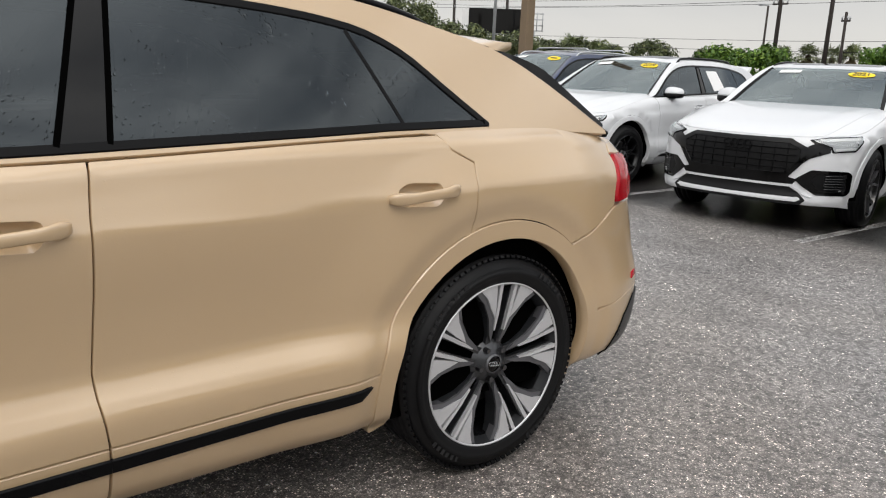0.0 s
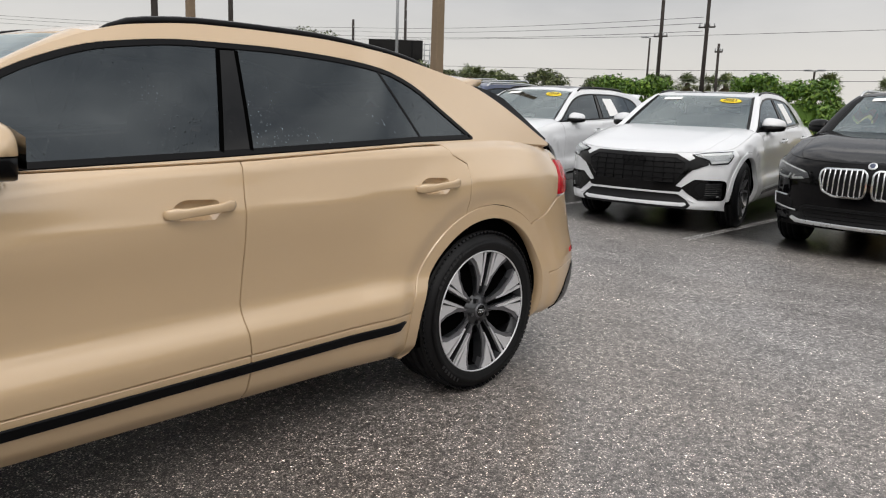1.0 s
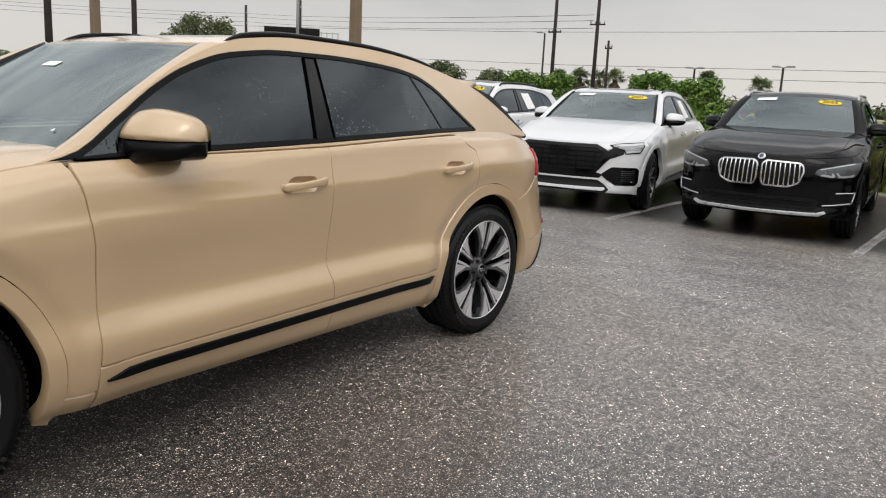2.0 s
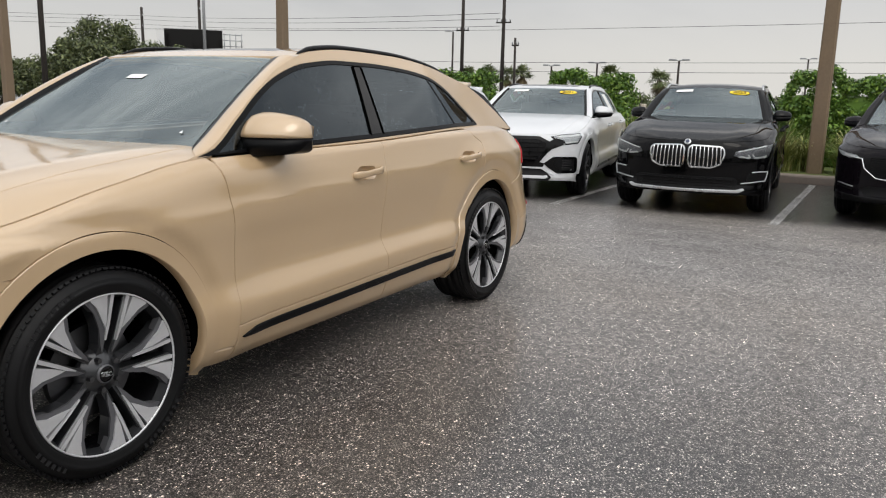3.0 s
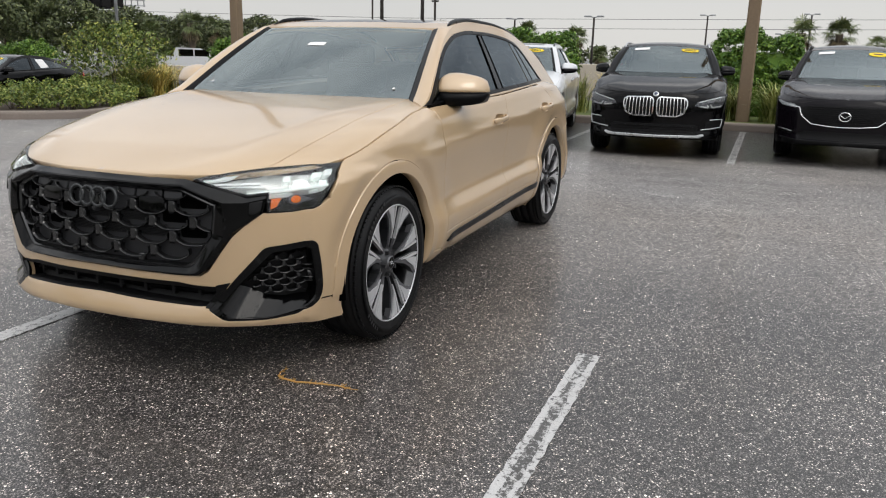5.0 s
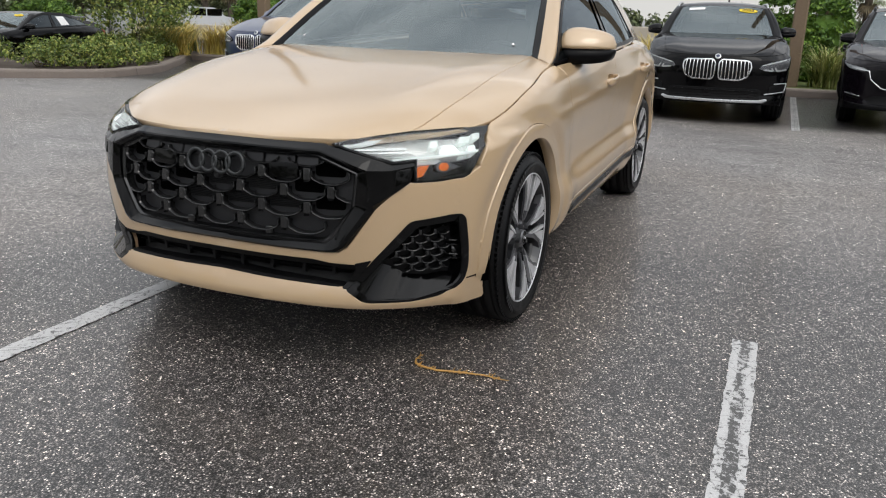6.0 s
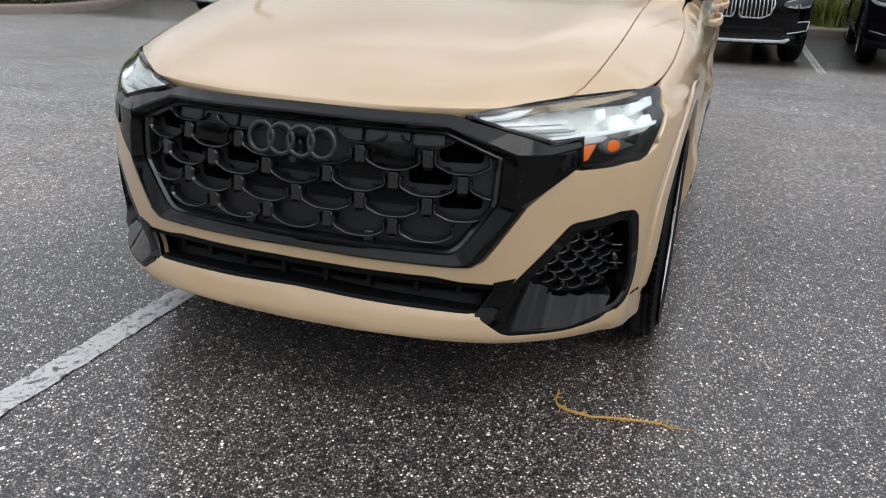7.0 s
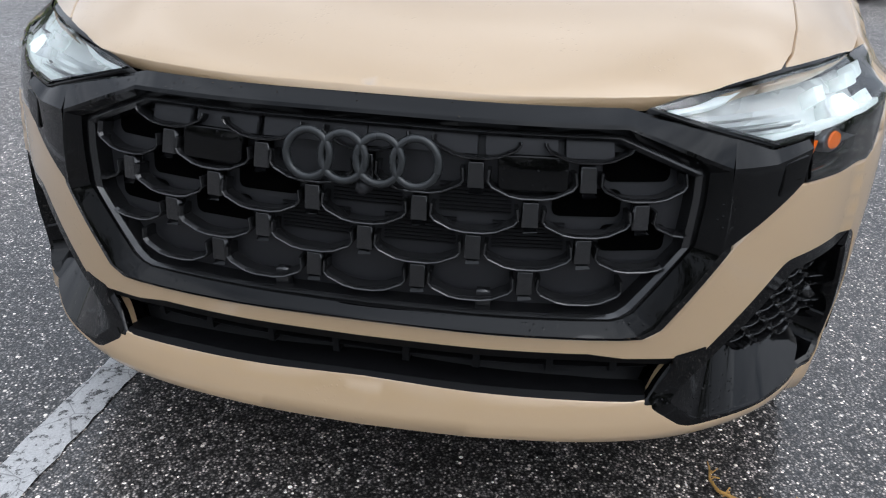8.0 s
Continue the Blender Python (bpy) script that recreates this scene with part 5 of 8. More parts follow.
def on_wall(B, pts, lift):
    """Points of the wall at (s, z), moved out of it by lift."""
    q = np.array(pts, float)
    e = 2e-3
    p0, p1, p2 = B.wall(q), B.wall(q + [e, 0]), B.wall(q + [0, e])
    n = np.cross(p1 - p0, p2 - p0)
    n /= np.linalg.norm(n, axis=1)[:, None]
    n *= np.sign((n * (p0 - [1.0, 0, 0.5])).sum(1))[:, None]
    return p0 + n * lift


def rings_badge(B, car, z, r, gap, thick, lift, material):
    for i in range(4):
        c = (i - 1.5) * gap
        pts = [(c + r * math.cos(t), z + r * math.sin(t)) for t in np.linspace(0, 2 * math.pi, 36, endpoint=False)]
        v, f = tube(on_wall(B, pts, lift), thick, 8, True)
        link_mesh("badge_ring", v, f, material, car, "black badge ring")


def loft(B, rows, n=5, closed=False, thick=0.0):
    """Faceted strips over the wall between rows of (s, z, lift), corner to corner, each edge cut into n."""
    fine = []
    for row in rows:
        row = np.array(row, float)
        nxt = np.roll(row, -1, axis=0) if closed else row[1:]
        base = row if closed else row[:-1]
        pts = np.concatenate([p + (q - p) * np.linspace(0, 1, n, endpoint=False)[:, None] for p, q in zip(base, nxt)])
        fine.append(pts if closed else np.concatenate([pts, row[-1:]]))
    m = len(fine[0])
    verts = np.concatenate([on_wall(B, f[:, :2], f[:, 2:3]) for f in fine])
    span = m if closed else m - 1
    faces = [(k * m + i, k * m + (i + 1) % m, (k + 1) * m + (i + 1) % m, (k + 1) * m + i) for k in range(len(fine) - 1) for i in range(span)]
    ref = np.array([1.0, 0, 0.5])
    total = 0.0
    for f in faces:
        p = verts[list(f)]
        total += np.cross(p[1] - p[0], p[2] - p[0]) @ (p.mean(0) - ref)
    strip = Panel(faces if total > 0 else [f[::-1] for f in faces])
    strip.crisp = True
    return verts, strip


def mirror_row(half):
    """A closed row from its right half, given from the top's middle round to the bottom's middle."""
    return half + [(-a, b, c) for a, b, c in half[::-1] if a > 1e-6]


def rib(B, line, front, back, w):
    """A deep blade of the grille along a line on the wall: a rounded crest in front, running back to the backing."""
    q = np.array(line, float)
    d = np.gradient(q, axis=0)
    d /= np.maximum(np.hypot(*d.T), 1e-9)[:, None]
    nrm = np.stack([-d[:, 1], d[:, 0]], 1)
    prof = [(-0.5, back), (-0.5, front - 0.003), (-0.36, front), (-0.12, front + 0.001), (0.10, front - 0.0005), (0.5, front - 0.0065), (0.5, back)]
    v = np.stack([on_wall(B, q + nrm * (o * w), h) for o, h in prof], 1)
    m, n = len(prof), len(q)
    faces = [(i * m + k, i * m + k + 1, (i + 1) * m + k + 1, (i + 1) * m + k) for i in range(n - 1) for k in range(m - 1)]
    faces += [tuple(range(m))[::-1], tuple(range((n - 1) * m, n * m))]
    return v.reshape(-1, 3), faces


def scale_grille(B, grille, poly, columns, pitch, z0, drop, rows, material, lift, w=0.0068, k=1.0, posts=True, middle=0.0, side=1):
    """Rows of staggered cups: faceted blades, and between them square posts that end in a bright sloping foot."""
    rim = inset(np.array(poly), 0.003)
    turn = np.array([side, 1])
    for row in range(rows):
        for i in range(-columns, columns + 1):
            cx, cz = middle + (i + 0.5 * (row % 2)) * pitch, z0 - row * drop
            cup = [(-0.070, 0.040), (-0.072, 0.020), (-0.066, 0.012), (-0.038, -0.001), (-0.018, -0.0045), (0.018, -0.0045), (0.038, -0.001), (0.066, 0.012), (0.072, 0.020), (0.070, 0.040)]
            cup = np.array([(cx + a * k, cz + b * k) for a, b in cup])
            dense = np.concatenate([p + (q - p) * np.linspace(0, 1, 4, endpoint=False)[:, None] for p, q in zip(cup[:-1], cup[1:])] + [cup[-1:]])
            run, best = [], []
            for q, o in zip(dense, inside(dense, rim)):
                run = run + [q] if o else []
                best = run if len(run) > len(best) else best
            if len(best) > 3:
                link_mesh("grille_blade", *rib(B, np.array(best) * turn, lift, lift - 0.030, w), material, grille, "", False)
            if not posts:
                continue
            px = cx + pitch / 2
            post = np.array([(px - 0.0125 * k, cz + 0.008 * k), (px + 0.0125 * k, cz + 0.008 * k), (px + 0.011 * k, cz + 0.048 * k), (px - 0.011 * k, cz + 0.048 * k)])
            if inside(post, rim).all():
                body = link_mesh("grille_post", *patch(post * turn, 0.05, B.wall, flange=0.022, lift=lift - 0.006, out=(1.0, 0, 0.5), bevel=0.003), material, grille)
                foot = [[((px + a * k) * side, cz + 0.008 * k, lift - 0.012) for a in (-0.008, 0.010)], [((px + a * k) * side, cz + b * k, lift - 0.001) for a, b in ((-0.014, 0.001), (0.011, -0.001))],
                        [((px + a * k) * side, cz - 0.004 * k, lift - 0.014) for a in (-0.010, 0.010)]]
                link_mesh("post_foot", *loft(B, foot, 1), M["gloss_black"], body)


def hero_nose(car, B, paint_mat):
    # the octagon round the grille: outer edge, ridge, inner edge, and the wall that runs back from it
    outer = [(0, 0.8825, -0.006), (0.445, 0.880, -0.006), (0.622, 0.836, -0.006), (0.636, 0.648, -0.004), (0.530, 0.506, -0.002), (0.499, 0.486, -0.002), (0.455, 0.484, -0.002), (0, 0.492, -0.002)]
    chin = [(0, 0.8705, 0.0), (0.439, 0.867, 0.0), (0.614, 0.813, 0.003), (0.622, 0.650, 0.008), (0.519, 0.508, 0.010), (0.490, 0.489, 0.007), (0.452, 0.487, 0.006), (0, 0.495, 0.006)]
    ridge = [(0, 0.858, 0.007), (0.433, 0.854, 0.008), (0.606, 0.790, 0.013), (0.603, 0.652, 0.012), (0.505, 0.515, 0.015), (0.478, 0.498, 0.012), (0.448, 0.495, 0.011), (0, 0.502, 0.011)]
    lip = [(0, 0.853, 0.007), (0.431, 0.849, 0.008), (0.600, 0.786, 0.012), (0.594, 0.654, 0.008), (0.497, 0.520, 0.011), (0.472, 0.503, 0.008), (0.446, 0.499, 0.007), (0, 0.506, 0.007)]
    inner = [(0, 0.848, -0.004), (0.428, 0.844, -0.004), (0.574, 0.783, -0.004), (0.562, 0.660, -0.006), (0.474, 0.532, -0.012), (0.456, 0.519, -0.014), (0.438, 0.514, -0.014), (0, 0.517, -0.014)]
    back = [(a, b, -0.052) for a, b, _ in inner]
    mesh = np.array([(a, b) for a, b, _ in inner])
    intake = [(0, 0.461), (0.40, 0.456), (0.468, 0.445), (0.572, 0.440), (0.583, 0.430), (0.534, 0.354), (0.50, 0.353), (0, 0.371)]
    vent = rounded([(0.53, 0.344), (0.62, 0.292), (0.80, 0.290), (0.93, 0.302), (1.0, 0.345), (1.008, 0.42), (0.985, 0.605), (0.962, 0.624), (0.765, 0.606), (0.640, 0.475)], 0.02)
    lamp = [(0.478, 0.879), (0.56, 0.893), (0.70, 0.910), (0.815, 0.920), (1.0, 0.925), (1.188, 0.926), (1.12, 0.892), (1.063, 0.85), (1.028, 0.80), (1.0, 0.766), (0.97, 0.755), (0.88, 0.748), (0.781, 0.747), (0.781, 0.822), (0.70, 0.815), (0.618, 0.838)]
    ring = B.side(arc(AX, 0.395, 0.499, 129, 186, 16) + arc(AX, 0.395, 0.440, 187, 199, 5))
    wing_seam = list(B.side([(-0.335, 0.789), (-0.49, 0.790)]))
    bottom = [(0, 0.284), (0.3, 0.281), (0.62, 0.268), (0.85, 0.262), (1.0, 0.250), (float(ring[-1][0]) - 0.01, 0.238)]
    edge = [(0.778, 0.742), (0.762, 0.744), (0.688, 0.694), (0.638, 0.648), (0.582, 0.570), (0.535, 0.503), (0.502, 0.483), (0.458, 0.480), (0, 0.488)]
    half = [tuple(q) for q in bottom] + [tuple(q) for q in ring[::-1]] + [tuple(q) for q in wing_seam] + [(1.0, 0.762), (0.97, 0.751), (0.88, 0.744)] + edge
    holes = [both(intake), vent, vent * [-1, 1]]
    nose_mid("front_bumper", car, B, half, paint_mat, flange=0.035, holes=holes, step=0.022, bevel=0.004)
    lipline = np.array([(1.005, 0.357), (1.10, 0.352), (float(B.sx(AX - 0.494)), 0.349)])
    pair("lip_seam", patch(np.concatenate([lipline + [0, 0.0022], lipline[::-1] - [0, 0.0022]]), 0.02, B.wall, flange=0.004, lift=0.0015), M["dark"], car)
    # radiator grille
    rows = [mirror_row(r) for r in ([(a, b, -0.03) for a, b, _ in outer], outer, chin, ridge, lip, inner, back)]
    grille = link_mesh("radiator_grille", *loft(B, rows, 8, True), M["gloss_black"], car, "gloss black octagonal radiator grille with raindrops on its frame")
    liner = [[(a * 0.985, b + (0.006 if b < 0.66 else -0.006), -0.012) for a, b, _ in inner], [(a * 0.970, b + (0.010 if b < 0.66 else -0.010), -0.020) for a, b, _ in inner], [(a * 0.966, b + (0.012 if b < 0.66 else -0.012), -0.05) for a, b, _ in inner]]
    link_mesh("grille_inner_frame", *loft(B, [mirror_row(r) for r in [[(a, b, -0.014) for a, b, _ in inner]] + liner], 8, True), M["rib_black"], grille, "")
    link_mesh("grille_backing", *patch(inset(both(mesh), -0.01), 0.04, B.wall, flange=0, lift=-0.050, out=(1.0, 0, 0.5)), M["grille_back"], grille)
    scale_grille(B, grille, inset(both(mesh), 0.010), 4, 0.187, 0.803, 0.063, 5, M["rib_black"], -0.014)
    # wings of the frame that reach out to the lamps, folded along a line
    for sgn in (-1, 1):
        up = [[(0.622, 0.836, -0.006), (0.70, 0.812, -0.004), (0.777, 0.820, -0.003)], [(0.606, 0.790, 0.015), (0.69, 0.790, 0.013), (0.779, 0.806, 0.007)],
              [(0.603, 0.652, 0.012), (0.685, 0.700, 0.008), (0.764, 0.750, 0.004)], [(0.630, 0.640, -0.01), (0.690, 0.691, -0.01), (0.764, 0.743, -0.01)]]
        link_mesh("frame_wing", *loft(B, [[(a * sgn, b, c) for a, b, c in r] for r in up], 6), M["gloss_black"], grille, "gloss black wing of the grille frame")
        end = [[(0.777, 0.822, -0.02), (0.764, 0.743, -0.02)], [(0.779, 0.806, 0.007), (0.764, 0.750, 0.004)]]
        link_mesh("wing_end", *loft(B, [[(a * sgn, b, c) for a, b, c in r] for r in end], 3), M["trim_black"], grille, "")
        cover = rounded(np.array([(0.712, 0.788), (0.764, 0.796), (0.753, 0.757), (0.706, 0.735)]) * [sgn, 1], 0.004)
        link_mesh("wing_cover", *patch(cover, 0.03, B.wall, flange=0.012, lift=0.012, out=(1, 0, 0.5), bevel=0.003), M["gloss_black"], grille)
    # plates over the top row, radar covers, a camera, and louvres behind the ribs
    for cx, cz in ((-0.282, 0.772), (0.282, 0.772)):
        link_mesh("sensor_cover", *patch(rounded([(cx - 0.055, cz - 0.022), (cx + 0.055, cz - 0.022), (cx + 0.055, cz + 0.030), (cx - 0.055, cz + 0.030)], 0.008), 0.03, B.wall, flange=0.02, lift=-0.017, out=(1, 0, 0.5), bevel=0.004), M["gloss_black"], grille, "smooth square radar cover")
    for a, b in ((-0.42, -0.335), (-0.325, -0.20), (-0.19, 0.0), (0.0, 0.19), (0.20, 0.325), (0.335, 0.42)):
        link_mesh("grille_plate", *patch(np.array([(a + 0.003, 0.806), (b - 0.003, 0.806), (b - 0.003, 0.843), (a + 0.003, 0.843)]), 0.05, B.wall, flange=0.012, lift=-0.030, out=(1, 0, 0.5)), M["grille_back"], grille)
    for cx, cz in ((0.0, 0.722), (-0.187, 0.722), (-0.094, 0.659), (0.094, 0.659), (-0.28, 0.659)):
        bm = bmesh.new()
        for j in range(8):
            q = on_wall(B, [(cx + o, cz + 0.026 - 0.0068 * j) for o in np.linspace(-0.062, 0.062, 4)], -0.044)
            add_raw(bm, *tube(q, 0.0021, 5))
        part("radiator_louvre", bm, M["plastic"], grille)
    # near-black sheets on the backing stand in for the shade in open cups
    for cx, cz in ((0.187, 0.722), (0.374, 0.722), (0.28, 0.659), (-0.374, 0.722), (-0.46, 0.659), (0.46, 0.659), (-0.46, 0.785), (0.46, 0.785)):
        link_mesh("opening_shade", *patch(rounded([(cx - 0.062, cz - 0.022), (cx + 0.055, cz - 0.022), (cx + 0.055, cz + 0.026), (cx - 0.062, cz + 0.026)], 0.012), 0.05, B.wall, flange=0, lift=-0.046, out=(1, 0, 0.5)), M["dark"], grille)
    for cx in (-0.21, 0.16):
        link_mesh("plate_holder", *patch(np.array([(cx - 0.012, 0.528), (cx + 0.012, 0.528), (cx + 0.010, 0.552), (cx - 0.010, 0.552)]), 0.05, B.wall, flange=0.02, lift=-0.030, out=(1, 0, 0.5), bevel=0.004), M["rib_black"], grille)
    c, d = on_wall(B, [(0.0, 0.737)], -0.010)[0], on_wall(B, [(0.0, 0.737)], 1.0)[0]
    v, f = lathe([(0.001, -0.008), (0.008, -0.007), (0.013, -0.002), (0.014, 0.02)], 16)
    link_mesh("nose_camera", v, [q[::-1] for q in f], M["grille_back"], grille, "", True, Matrix.Translation(c) @ Vector((0, -1, 0)).rotation_difference(Vector(d - c)).to_matrix().to_4x4())
    rings_badge(B, grille, 0.7855, 0.0378, 0.0605, 0.0070, 0.004, M["badge"])
    # air intake under it
    bay = np.array(intake)
    deep = nose_mid("lower_intake", car, B, bay, M["plastic"], -0.075, 0.0, (), 0.05, "matt black lower air intake")
    brow = [[(0, 0.462, -0.004), (0.40, 0.457, -0.004), (0.468, 0.446, -0.004), (0.574, 0.441, -0.004)], [(0, 0.434, -0.016), (0.40, 0.429, -0.016), (0.46, 0.424, -0.016), (0.558, 0.416, -0.014)], [(0, 0.430, -0.07), (0.40, 0.425, -0.07), (0.46, 0.420, -0.07), (0.552, 0.412, -0.07)]]
    foot = [[(0, 0.384, -0.07), (0.40, 0.376, -0.07), (0.545, 0.370, -0.07)], [(0, 0.379, -0.012), (0.40, 0.370, -0.012), (0.540, 0.361, -0.012)], [(0, 0.371, -0.002), (0.40, 0.359, -0.002), (0.533, 0.353, -0.002)]]
    for name, strip in (("intake_brow", brow), ("intake_shelf", foot)):
        whole = [[(-a, b, c) for a, b, c in r[:0:-1]] + r for r in strip]
        link_mesh(name, *loft(B, whole, 8), M["plastic"], deep, "")
    for z in (0.398, 0.412):
        q = [(s, z - 0.008 * (abs(s) / 0.5) ** 2) for s in np.linspace(-0.54, 0.54, 28)]
        link_mesh("intake_slat", *rib(B, q, -0.050, -0.074, 0.004), M["plastic"], deep, "", False)
    for c in (-0.47, -0.345, -0.205, -0.07, 0.07, 0.205, 0.345, 0.47):
        link_mesh("intake_rib", *patch(np.array([(c - 0.006, 0.380), (c + 0.006, 0.380), (c + 0.005, 0.428), (c - 0.005, 0.428)]), 0.05, B.wall, flange=0.03, lift=-0.048, out=(1, 0, 0.5)), M["plastic"], deep)
    corner = rounded([(0.560, 0.444), (0.622, 0.458), (0.600, 0.428), (0.542, 0.348), (0.522, 0.349), (0.566, 0.420)], 0.006)
    nose_pair("intake_corner", car, B, corner, M["gloss_black"], 0.002, 0.02, (), 0.02, "", 0.003)
    # side vents: a deep black pocket with small cups, over a broad sloping ledge
    vin = rounded([(0.572, 0.349), (0.636, 0.310), (0.80, 0.305), (0.93, 0.317), (0.972, 0.36), (0.978, 0.42), (0.958, 0.582), (0.940, 0.594), (0.795, 0.582), (0.662, 0.455)], 0.012)
    cage = [(0.690, 0.432), (0.765, 0.388), (0.945, 0.388), (0.962, 0.42), (0.944, 0.578), (0.80, 0.572), (0.685, 0.455)]
    vs = nose_pair("side_vent", car, B, inset(vent, 0.002), M["gloss_black"], -0.002, 0.07, [vin], 0.022, "gloss black side air vent", 0.008)
    for ob, sgn in zip(vs, (-1, 1)):
        k = np.array([sgn, 1])
        link_mesh("vent_backing", *patch(inset(vin, -0.006) * k, 0.04, B.wall, flange=0, lift=-0.068, out=(1, 0, 0.5)), M["plastic"], ob)
        ledge = [[(0.640, 0.440, -0.030), (0.690, 0.415, -0.058), (0.765, 0.382, -0.062), (0.860, 0.376, -0.062), (0.968, 0.376, -0.060)], [(0.566, 0.349, -0.004), (0.634, 0.308, -0.001), (0.72, 0.304, 0.0), (0.80, 0.303, 0.0), (0.950, 0.326, -0.003)]]
        link_mesh("vent_ledge", *loft(B, [[(a * sgn, b, c) for a, b, c in r] for r in ledge], 6), M["gloss_black"], ob, "wet gloss black ledge of the vent")
        scale_grille(B, ob, np.array(cage), 4, 0.066, 0.566, 0.0285, 8, M["rib_black"], -0.036, 0.006, 0.36, True, 0.82, sgn)
    # headlamps
    lamp = np.array(lamp)
    lp = nose_pair("headlamp", car, B, inset(lamp, 0.002), M["plastic"], -0.075, 0.0, (), 0.04, "lit headlamp under a clear cover")
    up = np.array([(0.50, 0.879), (0.70, 0.904), (0.815, 0.914), (1.0, 0.918), (1.165, 0.920), (1.09, 0.880), (1.050, 0.843), (0.79, 0.828), (0.70, 0.822), (0.63, 0.841)])
    low = np.array([(0.790, 0.818), (1.034, 0.830), (0.997, 0.772), (0.88, 0.755), (0.790, 0.754)])
    for ob, sgn in zip(lp, (-1, 1)):
        k = np.array([sgn, 1])
        link_mesh("lamp_cover", *patch(inset(lamp, 0.003) * k, 0.035, B.wall, flange=0, lift=0.002, out=(1, 0, 0.5)), M["glass_lamp"], ob, "clear lamp cover")
        link_mesh("lamp_rim", *patch(lamp * k, 0.03, B.wall, holes=[inset(lamp, 0.008) * k], flange=0.06, lift=-0.002, out=(1, 0, 0.5)), M["gloss_black"], ob)
        link_mesh("reflector", *patch(up * k, 0.03, B.wall, flange=0.02, lift=-0.052, out=(1, 0, 0.5)), M["lamp_inside"], ob)
        link_mesh("lower_reflector", *patch(low * k, 0.03, B.wall, flange=0.02, lift=-0.055, out=(1, 0, 0.5)), M["gloss_black"], ob)
        # stepped shelves inside, from the inner tip outwards
        for j in range(4):
            za, zb = 0.846 + 0.010 * j, 0.852 + 0.010 * j
            shelf = [[((0.66 - 0.03 * j) * sgn, za, -0.05), ((0.79 - 0.01 * j) * sgn, za + 0.004, -0.05)], [((0.65 - 0.03 * j) * sgn, za - 0.003, -0.018), ((0.79 - 0.01 * j) * sgn, za + 0.001, -0.018)], [((0.65 - 0.03 * j) * sgn, za - 0.008, -0.022), ((0.79 - 0.01 * j) * sgn, za - 0.004, -0.022)]]
            link_mesh("lamp_shelf", *loft(B, shelf, 4), M["lamp_inside"], ob, "")
        strip = np.array([(0.515, 0.882), (0.70, 0.906), (0.815, 0.916), (0.99, 0.920), (0.99, 0.914), (0.815, 0.908), (0.70, 0.898), (0.53, 0.876)])
        link_mesh("light_strip", *patch(strip * k, 0.03, B.wall, flange=0.012, lift=-0.014, out=(1, 0, 0.5)), M["led_soft"], ob, "white light strip")
        for a, zc, wide in ((0.855, 0.886, 0.9), (0.985, 0.893, 1.5), (1.065, 0.902, 1.2), (1.005, 0.866, 1.0)):
            seg = np.array([(a, zc - 0.011), (a + 0.034 * wide, zc - 0.009), (a + 0.050 * wide, zc + 0.010), (a + 0.016 * wide, zc + 0.009)])
            link_mesh("light_segment", *patch(seg * k, 0.03, B.wall, flange=0.03, lift=-0.018, out=(1, 0, 0.5)), M["led_soft"], ob)
        foot = np.array([(0.70, 0.823), (0.80, 0.829), (1.046, 0.846), (1.050, 0.854), (0.80, 0.8375), (0.70, 0.832)])
        link_mesh("light_blade", *patch(foot * k, 0.03, B.wall, flange=0.03, lift=-0.012, out=(1, 0, 0.5)), M["led_soft"], ob, "white light blade")
        cell = rounded([(0.885, 0.846), (0.965, 0.850), (0.972, 0.884), (0.895, 0.882)], 0.010) * k
        shade = link_mesh("projector_housing", *patch(cell, 0.02, B.wall, flange=0.03, lift=-0.022, out=(1, 0, 0.5), bevel=0.005), M["lamp_inside"], ob)
        lens = rounded([(0.900, 0.852), (0.952, 0.855), (0.958, 0.879), (0.908, 0.877)], 0.010) * k
        link_mesh("projector", *patch(lens, 0.02, B.wall, flange=0.006, lift=-0.016, out=(1, 0, 0.5), bevel=0.004), M["led"], shade, "lit headlamp projector")
        amber = np.array([(0.800, 0.762), (0.822, 0.770), (0.846, 0.806), (0.806, 0.802)])
        link_mesh("indicator", *patch(amber * k, 0.03, B.wall, flange=0.012, lift=-0.030, out=(1, 0, 0.5)), M["amber"], ob, "amber indicator")
        bowl = np.array([(0.915 + 0.034 * math.cos(t), 0.796 + 0.019 * math.sin(t)) for t in np.linspace(0, 2 * math.pi, 20, endpoint=False)])
        cup = link_mesh("indicator_bowl", *patch(bowl * k, 0.02, B.wall, flange=0.02, lift=-0.034, out=(1, 0, 0.5), bevel=0.004), M["mid_alloy"], ob)
        bulb = np.array([(0.912 + 0.020 * math.cos(t), 0.797 + 0.013 * math.sin(t)) for t in np.linspace(0, 2 * math.pi, 16, endpoint=False)])
        link_mesh("indicator_bulb", *patch(bulb * k, 0.02, B.wall, flange=0.006, lift=-0.028, out=(1, 0, 0.5), bevel=0.004), M["amber"], cup, "amber indicator bulb")
    for s, z in ((1.078, 0.487),):
        v, f = lathe([(0.001, 0), (0.010, 0), (0.011, 0.002)], 14)
        for sgn in (-1, 1):
            c, d = on_wall(B, [(s * sgn, z)], 0.0015)[0], on_wall(B, [(s * sgn, z)], 1.0)[0]
            ob = link_mesh("parking_sensor", v, f, paint_mat, car)
            ob.matrix_basis = Matrix.Translation(c) @ Vector((0, -1, 0)).rotation_difference(Vector(d - c)).to_matrix().to_4x4()


